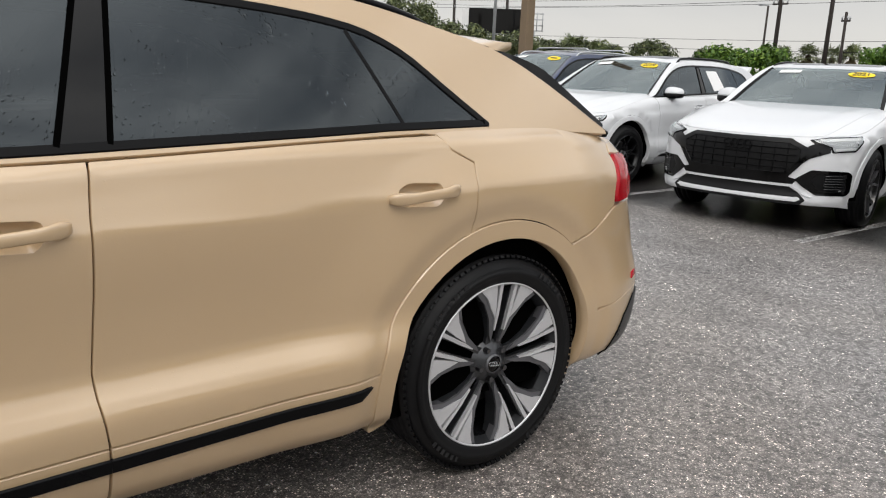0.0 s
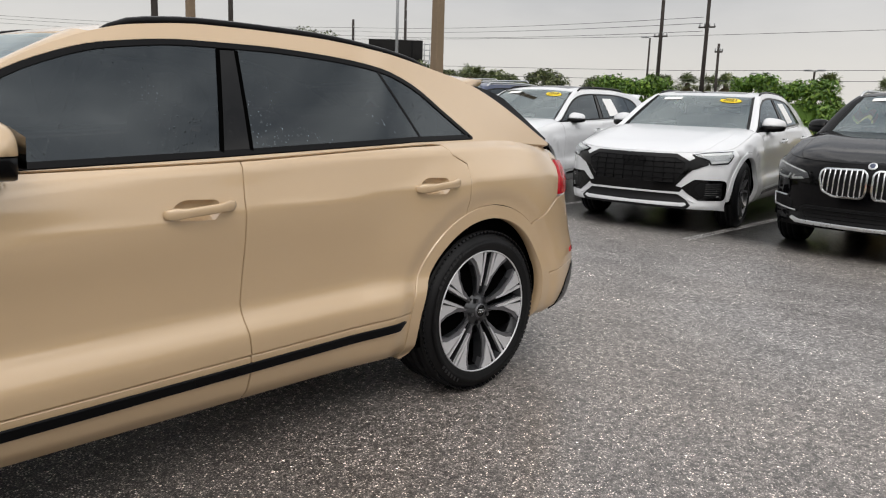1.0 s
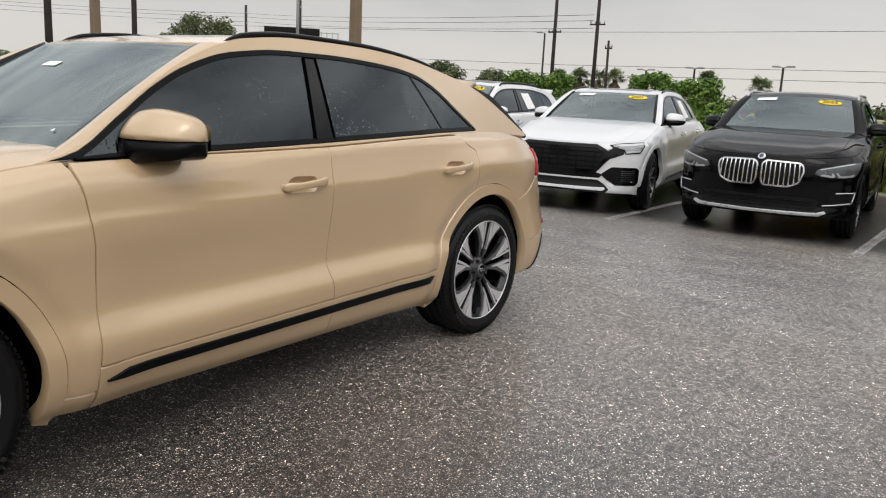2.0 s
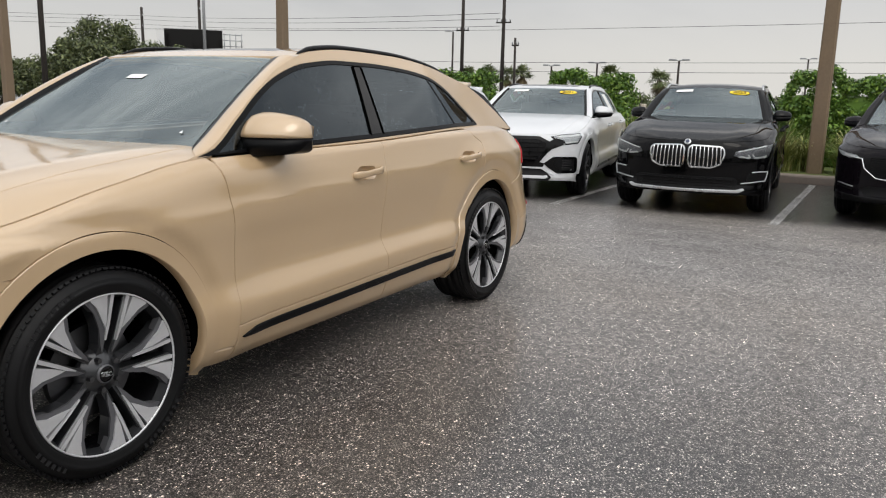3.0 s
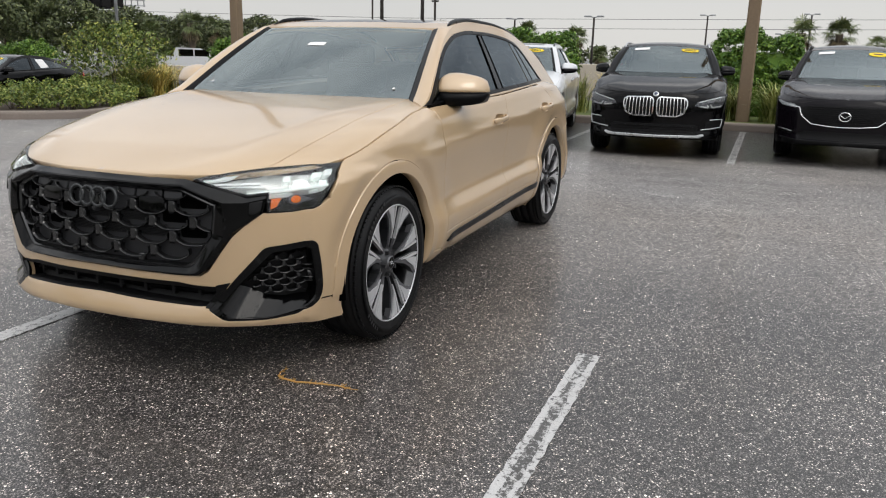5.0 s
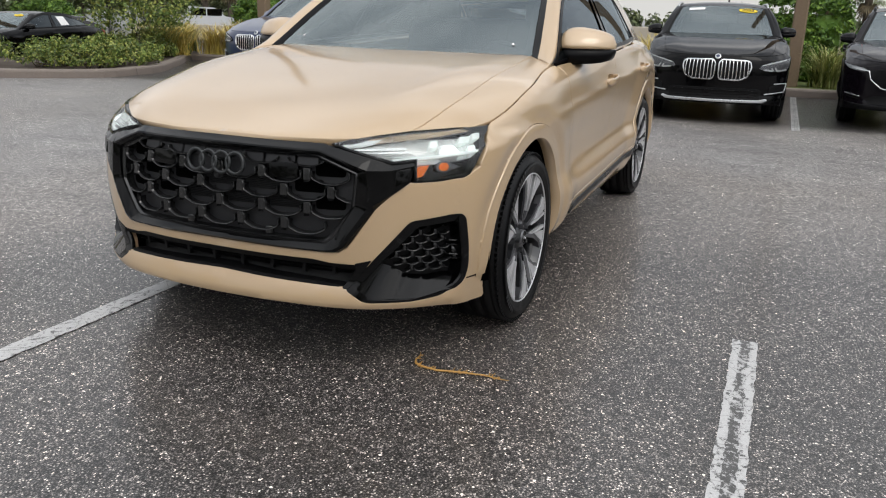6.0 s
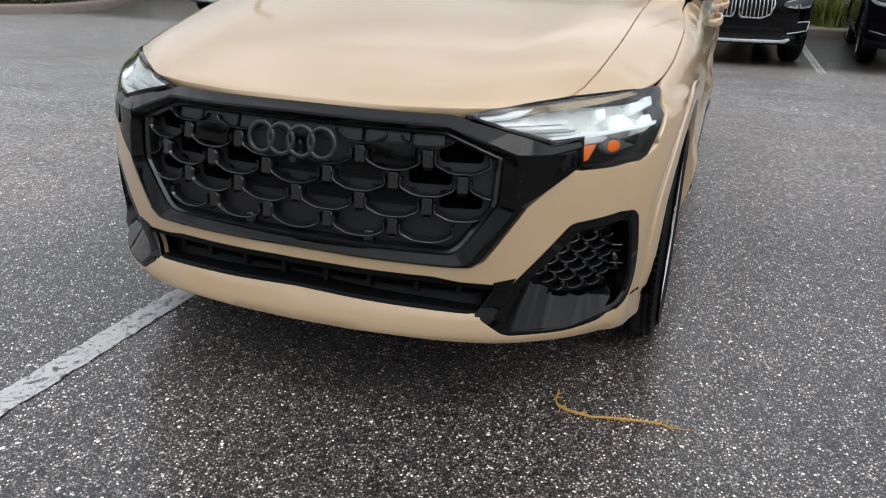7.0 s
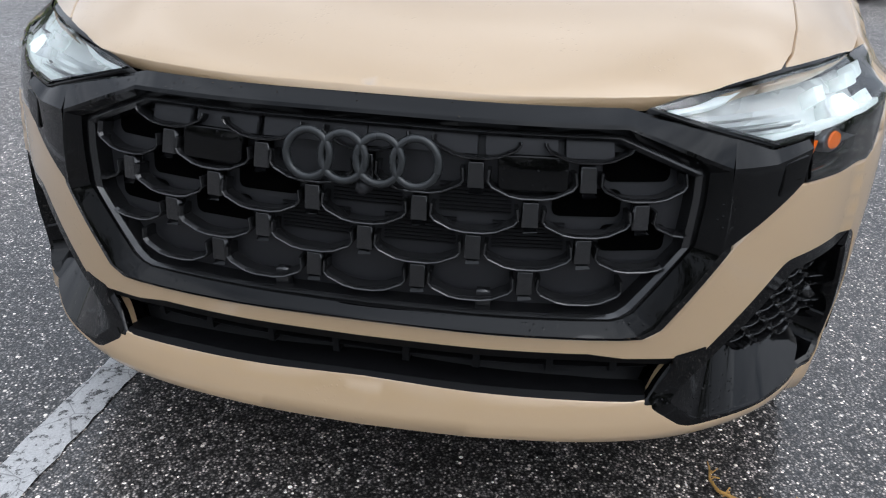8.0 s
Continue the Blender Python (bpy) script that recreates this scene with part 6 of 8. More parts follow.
# the sand-coloured SUV in the lane
hero = thing("suv_car", pose(0, 0, 0), "sand beige SUV with rain-wet paint, black trim and two-tone alloys", "car")
HB = Body(SUV)
car_shell(hero, HB, M["sand"], 0.026, fine=True)
hero_nose(hero, HB, M["sand"])
mirrors(hero, HB, 0.885, 0.815, 1.183, M["sand"], 1.06)
WHEEL = dict(rim=0.297, rear_spin=-6, width=0.275, face=M["alloy"], pocket=M["grey_alloy"], flank=M["mid_alloy"], barrel=M["black_alloy"], spokes=spokes_split, fine=True, spin=14)
wheel_set(hero, WHEEL, WB0, 0.823, 0.384, 1.0)


# ---------------------------------------------------------------- the other cars
def parked(name, at, turn, label, params, length, wb, width, height, front_over, paint_mat, nose, wheel, radius, **shell):
    """A car of the row: the same kind of shell, stretched to its own length, wheelbase, width and height."""
    car = thing(name, pose(*at, 0, 0, turn), label, "car", "parked cars")
    rear_over = length - wb - front_over
    B = Body(params, (front_over / 0.905, wb / WB0, rear_over / 1.045), width / 1.94, height / 1.655)
    car_shell(car, B, paint_mat, 0.055, **shell)
    nose(car, B, paint_mat)
    wheel_set(car, wheel, wb, width / 2 - 0.155, radius, 1.0)
    return car, B


def sheet_nose(car, B, paint_mat):
    """The painted front of a parked car in one piece from wheel arch to wheel arch."""
    ring = B.side(arc(AX, 0.395, 0.499, 130, 199, 10))
    s = np.linspace(0, float(B.sx(-0.33)), 14)
    top = [(a, float(B.top(a)) - 0.004) for a in s]
    half = [(0, 0.272), (0.62, 0.266), (0.95, 0.255), (float(ring[-1][0]) - 0.01, 0.238)] + [tuple(q) for q in ring[::-1]] + top[::-1]
    nose_mid("front_bumper", car, B, half, paint_mat, flange=0.03, step=0.055)


def lamp_unit(car, B, poly, segs=(), inside_mat="lamp_clear"):
    poly = np.array(poly, float)
    lp = nose_pair("headlamp", car, B, poly, M["gloss_black"], 0.004, 0.02, (), 0.05, "clear headlamp")
    for ob, sgn in zip(lp, (-1, 1)):
        k = np.array([sgn, 1])
        link_mesh("reflector", *patch(inset(poly, 0.012) * k, 0.05, B.wall, flange=0, lift=0.008, out=(1, 0, 0.5)), M[inside_mat], ob)
        for seg in segs:
            link_mesh("light_segment", *patch(np.array(seg) * k, 0.05, B.wall, flange=0.004, lift=0.014, out=(1, 0, 0.5)), M["paper"], ob)
        link_mesh("lamp_cover", *patch(inset(poly, 0.004) * k, 0.06, B.wall, flange=0, lift=0.020, out=(1, 0, 0.5)), M["glass_lamp"], ob)


def nose_old(car, B, paint_mat):
    """White SUV: black octagonal grille with a broad frame, black side vents, silver line under the nose."""
    sheet_nose(car, B, paint_mat)
    frame = [(0, 0.865), (0.47, 0.868), (0.60, 0.80), (0.585, 0.66), (0.47, 0.515), (0, 0.510)]
    hole = inset(both(frame), 0.042)
    g = nose_mid("radiator_grille", car, B, frame, M["gloss_black"], 0.012, 0.02, [hole], 0.05, "black octagonal grille")
    link_mesh("grille_backing", *patch(hole, 0.06, B.wall, flange=0, lift=0.004, out=(1, 0, 0.5)), M["plastic"], g)
    for z in (0.60, 0.66, 0.72, 0.78):
        w = 0.52 if z > 0.62 else 0.46
        link_mesh("grille_bar", *tube(on_wall(B, [(s, z) for s in np.linspace(-w, w, 20)], 0.010), 0.006, 6), M["trim_black"], g)
    for s in np.linspace(-0.45, 0.45, 9):
        link_mesh("grille_bar", *tube(on_wall(B, [(s, z) for z in np.linspace(0.56, 0.82, 6)], 0.008), 0.004, 6), M["trim_black"], g)
    rings_badge(B, g, 0.785, 0.040, 0.062, 0.005, 0.018, M["trim_black"])
    nose_pair("grille_wing", car, B, [(0.60, 0.80), (0.665, 0.835), (0.80, 0.80), (0.80, 0.76), (0.63, 0.70), (0.59, 0.66)], M["gloss_black"], 0.010, 0.012, (), 0.05)
    nose_mid("grille_apron", car, B, [(0, 0.515), (0.47, 0.518), (0.55, 0.50), (0.52, 0.455), (0, 0.452)], M["gloss_black"], 0.006, 0.012, (), 0.05)
    vent = rounded([(0.53, 0.50), (0.66, 0.595), (0.98, 0.590), (1.02, 0.56), (1.03, 0.40), (0.98, 0.365), (0.72, 0.365), (0.60, 0.44)], 0.02)
    pocket = rounded([(0.66, 0.50), (0.72, 0.565), (0.95, 0.560), (0.97, 0.42), (0.93, 0.40), (0.74, 0.405)], 0.02)
    vs = nose_pair("side_vent", car, B, vent, M["gloss_black"], 0.008, 0.03, [pocket], 0.05, "black side vent")
    for ob, sgn in zip(vs, (-1, 1)):
        link_mesh("vent_backing", *patch(pocket * [sgn, 1], 0.06, B.wall, flange=0, lift=0.003, out=(1, 0, 0.5)), M["plastic"], ob)
        for z in np.linspace(0.425, 0.545, 6):
            link_mesh("vent_bar", *tube(on_wall(B, [(sgn * q, z) for q in np.linspace(0.78, 0.95, 8)], 0.007), 0.005, 6), M["rib_black"], ob)
    nose_mid("lower_intake", car, B, [(0, 0.432), (0.50, 0.428), (0.60, 0.36), (0.66, 0.31), (0.62, 0.266), (0, 0.272)], M["plastic"], 0.006, 0.01, (), 0.06)
    nose_mid("nose_blade", car, B, [(0, 0.452), (0.51, 0.449), (0.63, 0.378), (0.70, 0.352), (0.70, 0.335), (0.62, 0.358), (0.50, 0.430), (0, 0.434)], M["white"], 0.012, 0.012, (), 0.06, "white blade under the nose")
    lamp_unit(car, B, [(0.63, 0.868), (0.80, 0.895), (1.02, 0.905), (1.18, 0.912), (1.10, 0.84), (1.03, 0.775), (0.82, 0.758), (0.80, 0.805), (0.67, 0.838)],
              [[(0.70, 0.868), (1.12, 0.895), (1.10, 0.875), (0.74, 0.850)], [(0.84, 0.775), (1.02, 0.792), (1.03, 0.81), (0.84, 0.797)]])


def kidney(car, B):
    for sgn in (-1, 1):
        out = rounded(np.array([(0.018, 0.64), (0.045, 0.574), (0.30, 0.572), (0.405, 0.620), (0.447, 0.735), (0.440, 0.805), (0.40, 0.832), (0.06, 0.842), (0.018, 0.805)]), 0.030) * [sgn, 1]
        g = link_mesh("kidney_grille", *patch(out, 0.03, B.wall, holes=[inset(out, 0.014)], flange=0.03, lift=0.022, out=(1, 0, 0.5)), M["chrome"], car, "chrome-framed kidney grille with upright bars")
        link_mesh("grille_backing", *patch(inset(out, 0.014), 0.06, B.wall, flange=0, lift=0.004, out=(1, 0, 0.5)), M["plastic"], g)
        for s in np.linspace(0.066, 0.398, 8):
            lo, hi = 0.588 + max(0.0, s - 0.29) * 0.48, 0.832 - 0.03 * s
            link_mesh("grille_bar", *tube(on_wall(B, [(sgn * s, z) for z in np.linspace(lo, hi, 6)], 0.020), 0.0085, 6), M["chrome"], g)


def nose_kidney(car, B, paint_mat):
    """Tall black SUV front: twin chrome kidneys, slim lamps, silver skid trim."""
    sheet_nose(car, B, paint_mat)
    kidney(car, B)
    v, f = lathe([(0.001, -0.008), (0.030, -0.007), (0.036, -0.003), (0.040, 0.0)], 24)
    c, d = on_wall(B, [(0.0, 0.876)], 0.004)[0], on_wall(B, [(0.0, 0.876)], 1.0)[0]
    m = Matrix.Translation(c) @ Vector((0, -1, 0)).rotation_difference(Vector(d - c)).to_matrix().to_4x4()
    b = link_mesh("round_badge", v, [q[::-1] for q in f], M["satin_silver"], car, "round badge, plain", matrix=m)
    v, f = lathe([(0.001, -0.010), (0.024, -0.0095)], 24)
    link_mesh("badge_disc", v, [q[::-1] for q in f], M["blue"], b)
    lamp_unit(car, B, [(0.53, 0.725), (0.57, 0.785), (0.80, 0.835), (1.0, 0.862), (1.12, 0.868), (1.10, 0.78), (1.0, 0.700), (0.86, 0.682), (0.62, 0.700)],
              [[(0.60, 0.715), (0.74, 0.700), (0.76, 0.715), (0.63, 0.730)], [(0.76, 0.715), (0.735, 0.745), (0.72, 0.742), (0.74, 0.712)], [(0.80, 0.702), (0.97, 0.712), (1.0, 0.735), (0.98, 0.738), (0.94, 0.726), (0.82, 0.718)],
               [(0.82, 0.718), (0.79, 0.752), (0.775, 0.748), (0.80, 0.712)], [(0.60, 0.782), (0.80, 0.822), (1.0, 0.850), (1.0, 0.843), (0.80, 0.812), (0.60, 0.772)]], "mid_alloy")
    nose_mid("lower_intake", car, B, [(0, 0.47), (0.56, 0.47), (0.62, 0.44), (0.60, 0.33), (0, 0.33)], M["plastic"], 0.006, 0.012, (), 0.06)
    for z in (0.44, 0.40, 0.36):
        link_mesh("intake_bar", *tube(on_wall(B, [(s, z) for s in np.linspace(-0.56, 0.56, 16)], 0.010), 0.007, 6), M["trim_black"], car)
    nose_mid("skid_trim", car, B, [(0, 0.318), (0.62, 0.325), (0.70, 0.345), (0.73, 0.325), (0.66, 0.292), (0, 0.288)], M["satin_silver"], 0.014, 0.016, (), 0.06, "silver skid trim")
    vs = nose_pair("side_vent", car, B, rounded([(0.72, 0.42), (0.98, 0.44), (1.02, 0.53), (0.80, 0.525), (0.73, 0.50)], 0.015), M["plastic"], 0.008, 0.012, (), 0.05)
    for ob, sgn in zip(vs, (-1, 1)):
        for ln in ([(0.66, 0.405), (0.74, 0.412), (0.99, 0.435)], [(0.79, 0.538), (0.90, 0.542), (1.03, 0.545)], [(0.99, 0.435), (1.01, 0.48), (1.03, 0.545)]):
            pts = resample(np.array(ln + ln[::-1][1:-1]), 0.03)
            n = int(np.argmin(np.hypot(*(pts - np.array(ln[-1])).T))) + 1
            link_mesh("vent_trim", *tube(on_wall(B, pts[:n] * [sgn, 1], 0.014), 0.008, 6), M["satin_silver"], ob, "silver vent trim")


def nose_wing(car, B, paint_mat):
    """Dark SUV front with a wide mesh grille over a chrome wing and narrow lamps."""
    sheet_nose(car, B, paint_mat)
    grille = [(0, 0.80), (0.42, 0.80), (0.60, 0.775), (0.56, 0.66), (0.42, 0.565), (0, 0.54)]
    g = nose_mid("radiator_grille", car, B, grille, M["plastic"], 0.008, 0.015, (), 0.05, "black mesh grille")
    wing = [(0.80, 0.775), (0.62, 0.765), (0.575, 0.655), (0.43, 0.550), (0.2, 0.527), (0.0, 0.522)]
    pts = resample(np.array(wing + wing[::-1][1:-1]), 0.04)
    n = int(np.argmin(np.hypot(*(pts - np.array(wing[-1])).T))) + 1
    line = np.concatenate([pts[:n], (pts[:n] * [-1, 1])[::-1][1:]])
    link_mesh("chrome_wing", *tube(on_wall(B, line, 0.016), 0.009, 7), M["chrome"], g, "chrome wing under the grille")
    q = [(0.075 * math.cos(t), 0.665 + 0.058 * math.sin(t)) for t in np.linspace(0, 2 * math.pi, 32, endpoint=False)]
    link_mesh("oval_badge", *tube(on_wall(B, q, 0.022), 0.008, 7, True), M["chrome"], g, "chrome oval badge, plain")
    for sgn in (-1, 1):
        q = resample(np.array([(0.062, 0.69), (0.03, 0.665), (0.0, 0.645), (0.03, 0.665)]), 0.012)
        n = int(np.argmin(np.hypot(*(q - np.array([0.0, 0.645])).T))) + 1
        link_mesh("badge_arm", *tube(on_wall(B, q[:n] * [sgn, 1], 0.022), 0.006, 6), M["chrome"], g)
    for z in np.linspace(0.58, 0.78, 9):
        w = 0.40 if z < 0.6 else 0.52
        link_mesh("grille_bar", *tube(on_wall(B, [(s, z) for s in np.linspace(-w, w, 12)], 0.010), 0.004, 5), M["trim_black"], g)
    lamp_unit(car, B, [(0.62, 0.77), (0.72, 0.815), (0.90, 0.835), (1.12, 0.865), (1.08, 0.82), (0.96, 0.775), (0.80, 0.752), (0.66, 0.75)],
              [[(0.72, 0.772), (0.92, 0.795), (0.92, 0.81), (0.74, 0.79)]])
    nose_mid("lower_intake", car, B, [(0, 0.45), (0.50, 0.45), (0.62, 0.41), (0.56, 0.34), (0, 0.335)], M["plastic"], 0.006, 0.012, (), 0.06)
    nose_pair("bumper_slot", car, B, [(0.70, 0.43), (0.96, 0.46), (0.98, 0.425), (0.72, 0.385)], M["plastic"], 0.006, 0.012, (), 0.05)
    nose_pair("slot_trim", car, B, [(0.71, 0.435), (0.96, 0.466), (0.96, 0.458), (0.71, 0.426)], M["satin_silver"], 0.012, 0.01, (), 0.05)
    nose_mid("lower_cladding", car, B, [(0, 0.325), (0.6, 0.32), (1.0, 0.345), (1.15, 0.36), (1.15, 0.245), (0.9, 0.255), (0, 0.268)], M["plastic"], 0.008, 0.012, (), 0.06)


def nose_cat(car, B, paint_mat):
    """White SUV front with a tall mesh grille and slim lamps."""
    sheet_nose(car, B, paint_mat)
    g = nose_mid("radiator_grille", car, B, [(0, 0.83), (0.38, 0.83), (0.43, 0.79), (0.36, 0.55), (0, 0.54)], M["gloss_black"], 0.008, 0.015, (), 0.05, "black mesh grille")
    for z in np.linspace(0.58, 0.80, 6):
        link_mesh("grille_bar", *tube(on_wall(B, [(s, z) for s in np.linspace(-0.35, 0.35, 12)], 0.012), 0.005, 5), M["trim_black"], g)
    lamp_unit(car, B, [(0.58, 0.80), (0.70, 0.845), (0.92, 0.875), (1.14, 0.895), (1.06, 0.83), (0.92, 0.79), (0.70, 0.775)], [[(0.72, 0.80), (1.0, 0.85), (1.0, 0.865), (0.74, 0.825)]])
    nose_mid("lower_intake", car, B, [(0, 0.44), (0.46, 0.44), (0.55, 0.33), (0, 0.325)], M["plastic"], 0.006, 0.012, (), 0.06)
    nose_pair("side_vent", car, B, [(0.62, 0.40), (0.98, 0.44), (1.0, 0.56), (0.90, 0.55), (0.66, 0.47)], M["plastic"], 0.006, 0.012, (), 0.05)


TALL = dict(SUV)
TALL["side_top"] = [(0.50, 1.100), (0.62, 1.142), (0.83, 1.275), (1.02, 1.392), (1.17, 1.475), (1.30, 1.530), (1.40, 1.562), (1.5, 1.585), (1.8, 1.600), (2.2, 1.602), (2.6, 1.592), (3.0, 1.57), (3.3, 1.53), (3.50, 1.47), (3.82, 1.14)]
TALL["corner"] = 1.555
TALL["roof"] = [(1.10, 1.53), (1.30, 1.585), (1.5, 1.630), (1.9, 1.660), (2.4, 1.658), (2.9, 1.640), (3.2, 1.615), (3.62, 1.575)]
TALL["rear"], TALL["foot"], TALL["rail"] = 3.50, 3.82, 0.045
TALL["dlo"] = [(0.545, 1.112), (0.62, 1.128), (0.82, 1.252), (0.975, 1.354), (1.17, 1.447), (1.40, 1.510), (1.70, 1.536), (1.95, 1.540), (2.25, 1.540), (2.56, 1.530), (2.9, 1.50), (3.18, 1.44), (3.30, 1.30), (3.34, 1.21)]
TALL["dlo_low"] = [(3.32, 1.190), (2.6, 1.182), (1.7, 1.149), (0.9, 1.124)]
TALL["quarter"] = ((2.86, 1.185), (2.80, 1.52))
LOW = dict(TALL)  # the black SUV: the same body with a lower glasshouse
squat = lambda rows: [(a, b if b < 1.14 else 1.14 + (b - 1.14) * 0.92) for a, b in rows]
for row in ("side_top", "roof", "dlo", "dlo_low", "quarter"):
    LOW[row] = squat(TALL[row])
LOW["corner"] = 1.14 + (TALL["corner"] - 1.14) * 0.92
W5 = dict(rim=0.262, width=0.26, face=M["black_alloy"], pocket=M["black_alloy"], barrel=M["black_alloy"], spokes=spokes_y, count=5, fork=0.08)
W5T = dict(W5, steer=4, rim=0.285, face=M["mid_alloy"])
W5S = dict(rim=0.250, width=0.25, face=M["satin_silver"], pocket=M["grey_alloy"], barrel=M["black_alloy"], spokes=spokes_y, count=5, fork=0.07)
white_suv, WBODY = parked("suv_car", (9.0, 1.46, 0), 8.5, "white SUV with a black octagonal grille, parked nose out", SUV, 4.99, 2.995, 1.995, 1.62, 0.93, M["white"], nose_old, W5T, 0.385, sunroof=True)
mirrors(white_suv, WBODY, 0.92, 0.865, 1.16, M["white"])
black_suv, KB = parked("suv_car", (8.96, -1.04, 0), 4.5, "black SUV with chrome kidney grilles, parked nose out", LOW, 4.92, 2.975, 1.95, 1.67, 0.87, M["black"], nose_kidney, W5, 0.380, roof_rails="silver")
mirrors(black_suv, KB, 0.91, 0.86, 1.19, M["black"], 0.85)
plum_suv, PB = parked("suv_car", (9.5, -3.62, 0), -4.0, "dark plum SUV with a chrome wing under its grille", TALL, 4.57, 2.70, 1.845, 1.63, 0.93, M["plum"], nose_wing, W5S, 0.362, trim=M["plastic"], flare_mat=M["plastic"])
mirrors(plum_suv, PB, 0.82, 0.79, 1.14, M["plum"], 0.85)
cat_suv, CB = parked("suv_car", (8.95, 4.3, 0), 3.0, "white SUV with a tall mesh grille, parked nose out", TALL, 4.75, 2.874, 1.936, 1.62, 0.87, M["white"], nose_cat, W5, 0.375)
mirrors(cat_suv, CB, 0.88, 0.83, 1.14, M["white"], 0.85)
blue_suv, BB = parked("suv_car", (9.6, 6.8, 0), 0.0, "dark blue SUV with roof bars, parked nose out", TALL, 4.92, 2.975, 2.0, 1.70, 0.87, M["blue"], nose_kidney, W5, 0.380, roof_rails="silver")
mirrors(blue_suv, BB, 0.91, 0.86, 1.19, M["blue"], 0.85)
for rx in (1.75, 2.65):
    yy = 0.60
    v, f = tube([(rx, -yy, 1.70), (rx, -yy + 0.05, 1.735), (rx, yy - 0.05, 1.735), (rx, yy, 1.70)], 0.02, 8, flat=0.6)
    link_mesh("roof_bar", v, f, M["satin_silver"], blue_suv, "silver roof cross bar")
SEDAN = dict(SUV)
SEDAN["side_top"] = [(0.50, 1.100), (0.62, 1.138), (0.83, 1.245), (1.02, 1.345), (1.17, 1.42), (1.30, 1.475), (1.5, 1.55), (1.8, 1.59), (2.2, 1.575), (2.6, 1.515), (2.9, 1.43), (3.10, 1.36), (3.18, 1.33), (3.78, 1.145)]
SEDAN["foot"] = 3.78
SEDAN["dlo"] = [(0.545, 1.112), (0.62, 1.125), (0.82, 1.225), (0.975, 1.31), (1.17, 1.40), (1.40, 1.475), (1.70, 1.525), (1.95, 1.53), (2.25, 1.505), (2.56, 1.445), (2.72, 1.40), (2.95, 1.32), (3.16, 1.205)]
SEDAN["dlo_low"] = [(3.15, 1.192), (2.6, 1.182), (1.7, 1.149), (0.9, 1.124)]
sedan, SB = parked("sedan_car", (9.95, 15.7, -0.24), 8.0, "black sedan parked behind the planted island", SEDAN, 4.93, 2.92, 1.87, 1.36, 0.93, M["black"], nose_old, W5S, 0.345, roof_rails=None, sunroof=False)
mirrors(sedan, SB, 0.78, 0.85, 0.97, M["black"], 0.8)


# ---------------------------------------------------------------- stickers on the screens
def ellipse(cu, cv, a, b, n=36):
    return np.array([(cu + a * math.cos(t), cv + b * math.sin(t)) for t in np.linspace(0, 2 * math.pi, n, endpoint=False)])


def text_mesh(word):
    data = bpy.data.curves.new("figures", "FONT")
    data.body, data.align_x, data.align_y, data.size, data.offset = word, "CENTER", "CENTER", 1.0, 0.02
    ob = new("figures", data)
    me = bpy.data.meshes.new_from_object(ob)
    bpy.data.objects.remove(ob)
    v = np.array([tuple(q.co) for q in me.vertices])
    f = [tuple(p.vertices) for p in me.polygons]
    return v, f


def stickers(car, B, year, papers=True):
    """A yellow oval with the model year and a white strip, inside the top of the windscreen; paper sheets in the left windows."""
    oval = ellipse(-0.60, 0.845, 0.215, 0.074)
    ob = link_mesh("year_sticker", *patch(oval, 0.03, B.screen, flange=0, lift=0.006, out=(1.5, 0, 0.3)), M["yellow"], car, "yellow oval year sticker")
    if year:
        v, f = text_mesh(year)
        q = B.screen(np.stack([-0.60 - v[:, 0] * 0.145, 0.845 + v[:, 1] * 0.125], 1))
        nrm = np.array([-0.5, 0, 0.85])
        link_mesh("year_figures", q + nrm * 0.012, f, M["ink"], ob, "black figures", False)
    else:
        bars = patch(np.array([(-0.71, 0.825), (-0.49, 0.825), (-0.49, 0.865), (-0.71, 0.865)]), 0.05, B.screen, flange=0, lift=0.010, out=(1.5, 0, 0.3))
        link_mesh("year_bar", *bars, M["ink"], ob)
    link_mesh("screen_label", *patch(np.array([(0.42, 0.84), (0.80, 0.83), (0.80, 0.92), (0.42, 0.93)]), 0.06, B.screen, flange=0, lift=0.006, out=(1.5, 0, 0.3)), M["paper"], car, "white paper strip on the windscreen")
    if papers:
        v, f = patch(np.array([(2.05, 1.20), (2.36, 1.22), (2.30, 1.47), (2.02, 1.47)]), 0.08, B.house, flange=0, lift=0.002)
        link_mesh("window_sheet", *flip_y(v, f), M["paper"], car, "white paper sheet in the side window")


stickers(white_suv, WBODY, "2021")
stickers(black_suv, KB, "2023", False)
stickers(plum_suv, PB, "", False)
stickers(cat_suv, CB, "2019")
stickers(blue_suv, BB, "")
stickers(sedan, SB, "")
link_mesh("screen_label", *patch(np.array([(0.06, 0.68), (0.25, 0.68), (0.25, 0.73), (0.06, 0.73)]), 0.06, HB.screen, flange=0, lift=0.003, out=(1.5, 0, 0.3)), M["paper"], hero, "small white label behind the windscreen")
for u in (-0.86, 0.86):
    q = HB.screen(np.array([(u - 0.012, 0.125), (u + 0.012, 0.125), (u, 0.15)]))
    link_mesh("screen_mark", q + np.array([-0.003, 0, 0.006]), [(0, 1, 2)], M["paper"], hero, "small white mark on the windscreen", False)


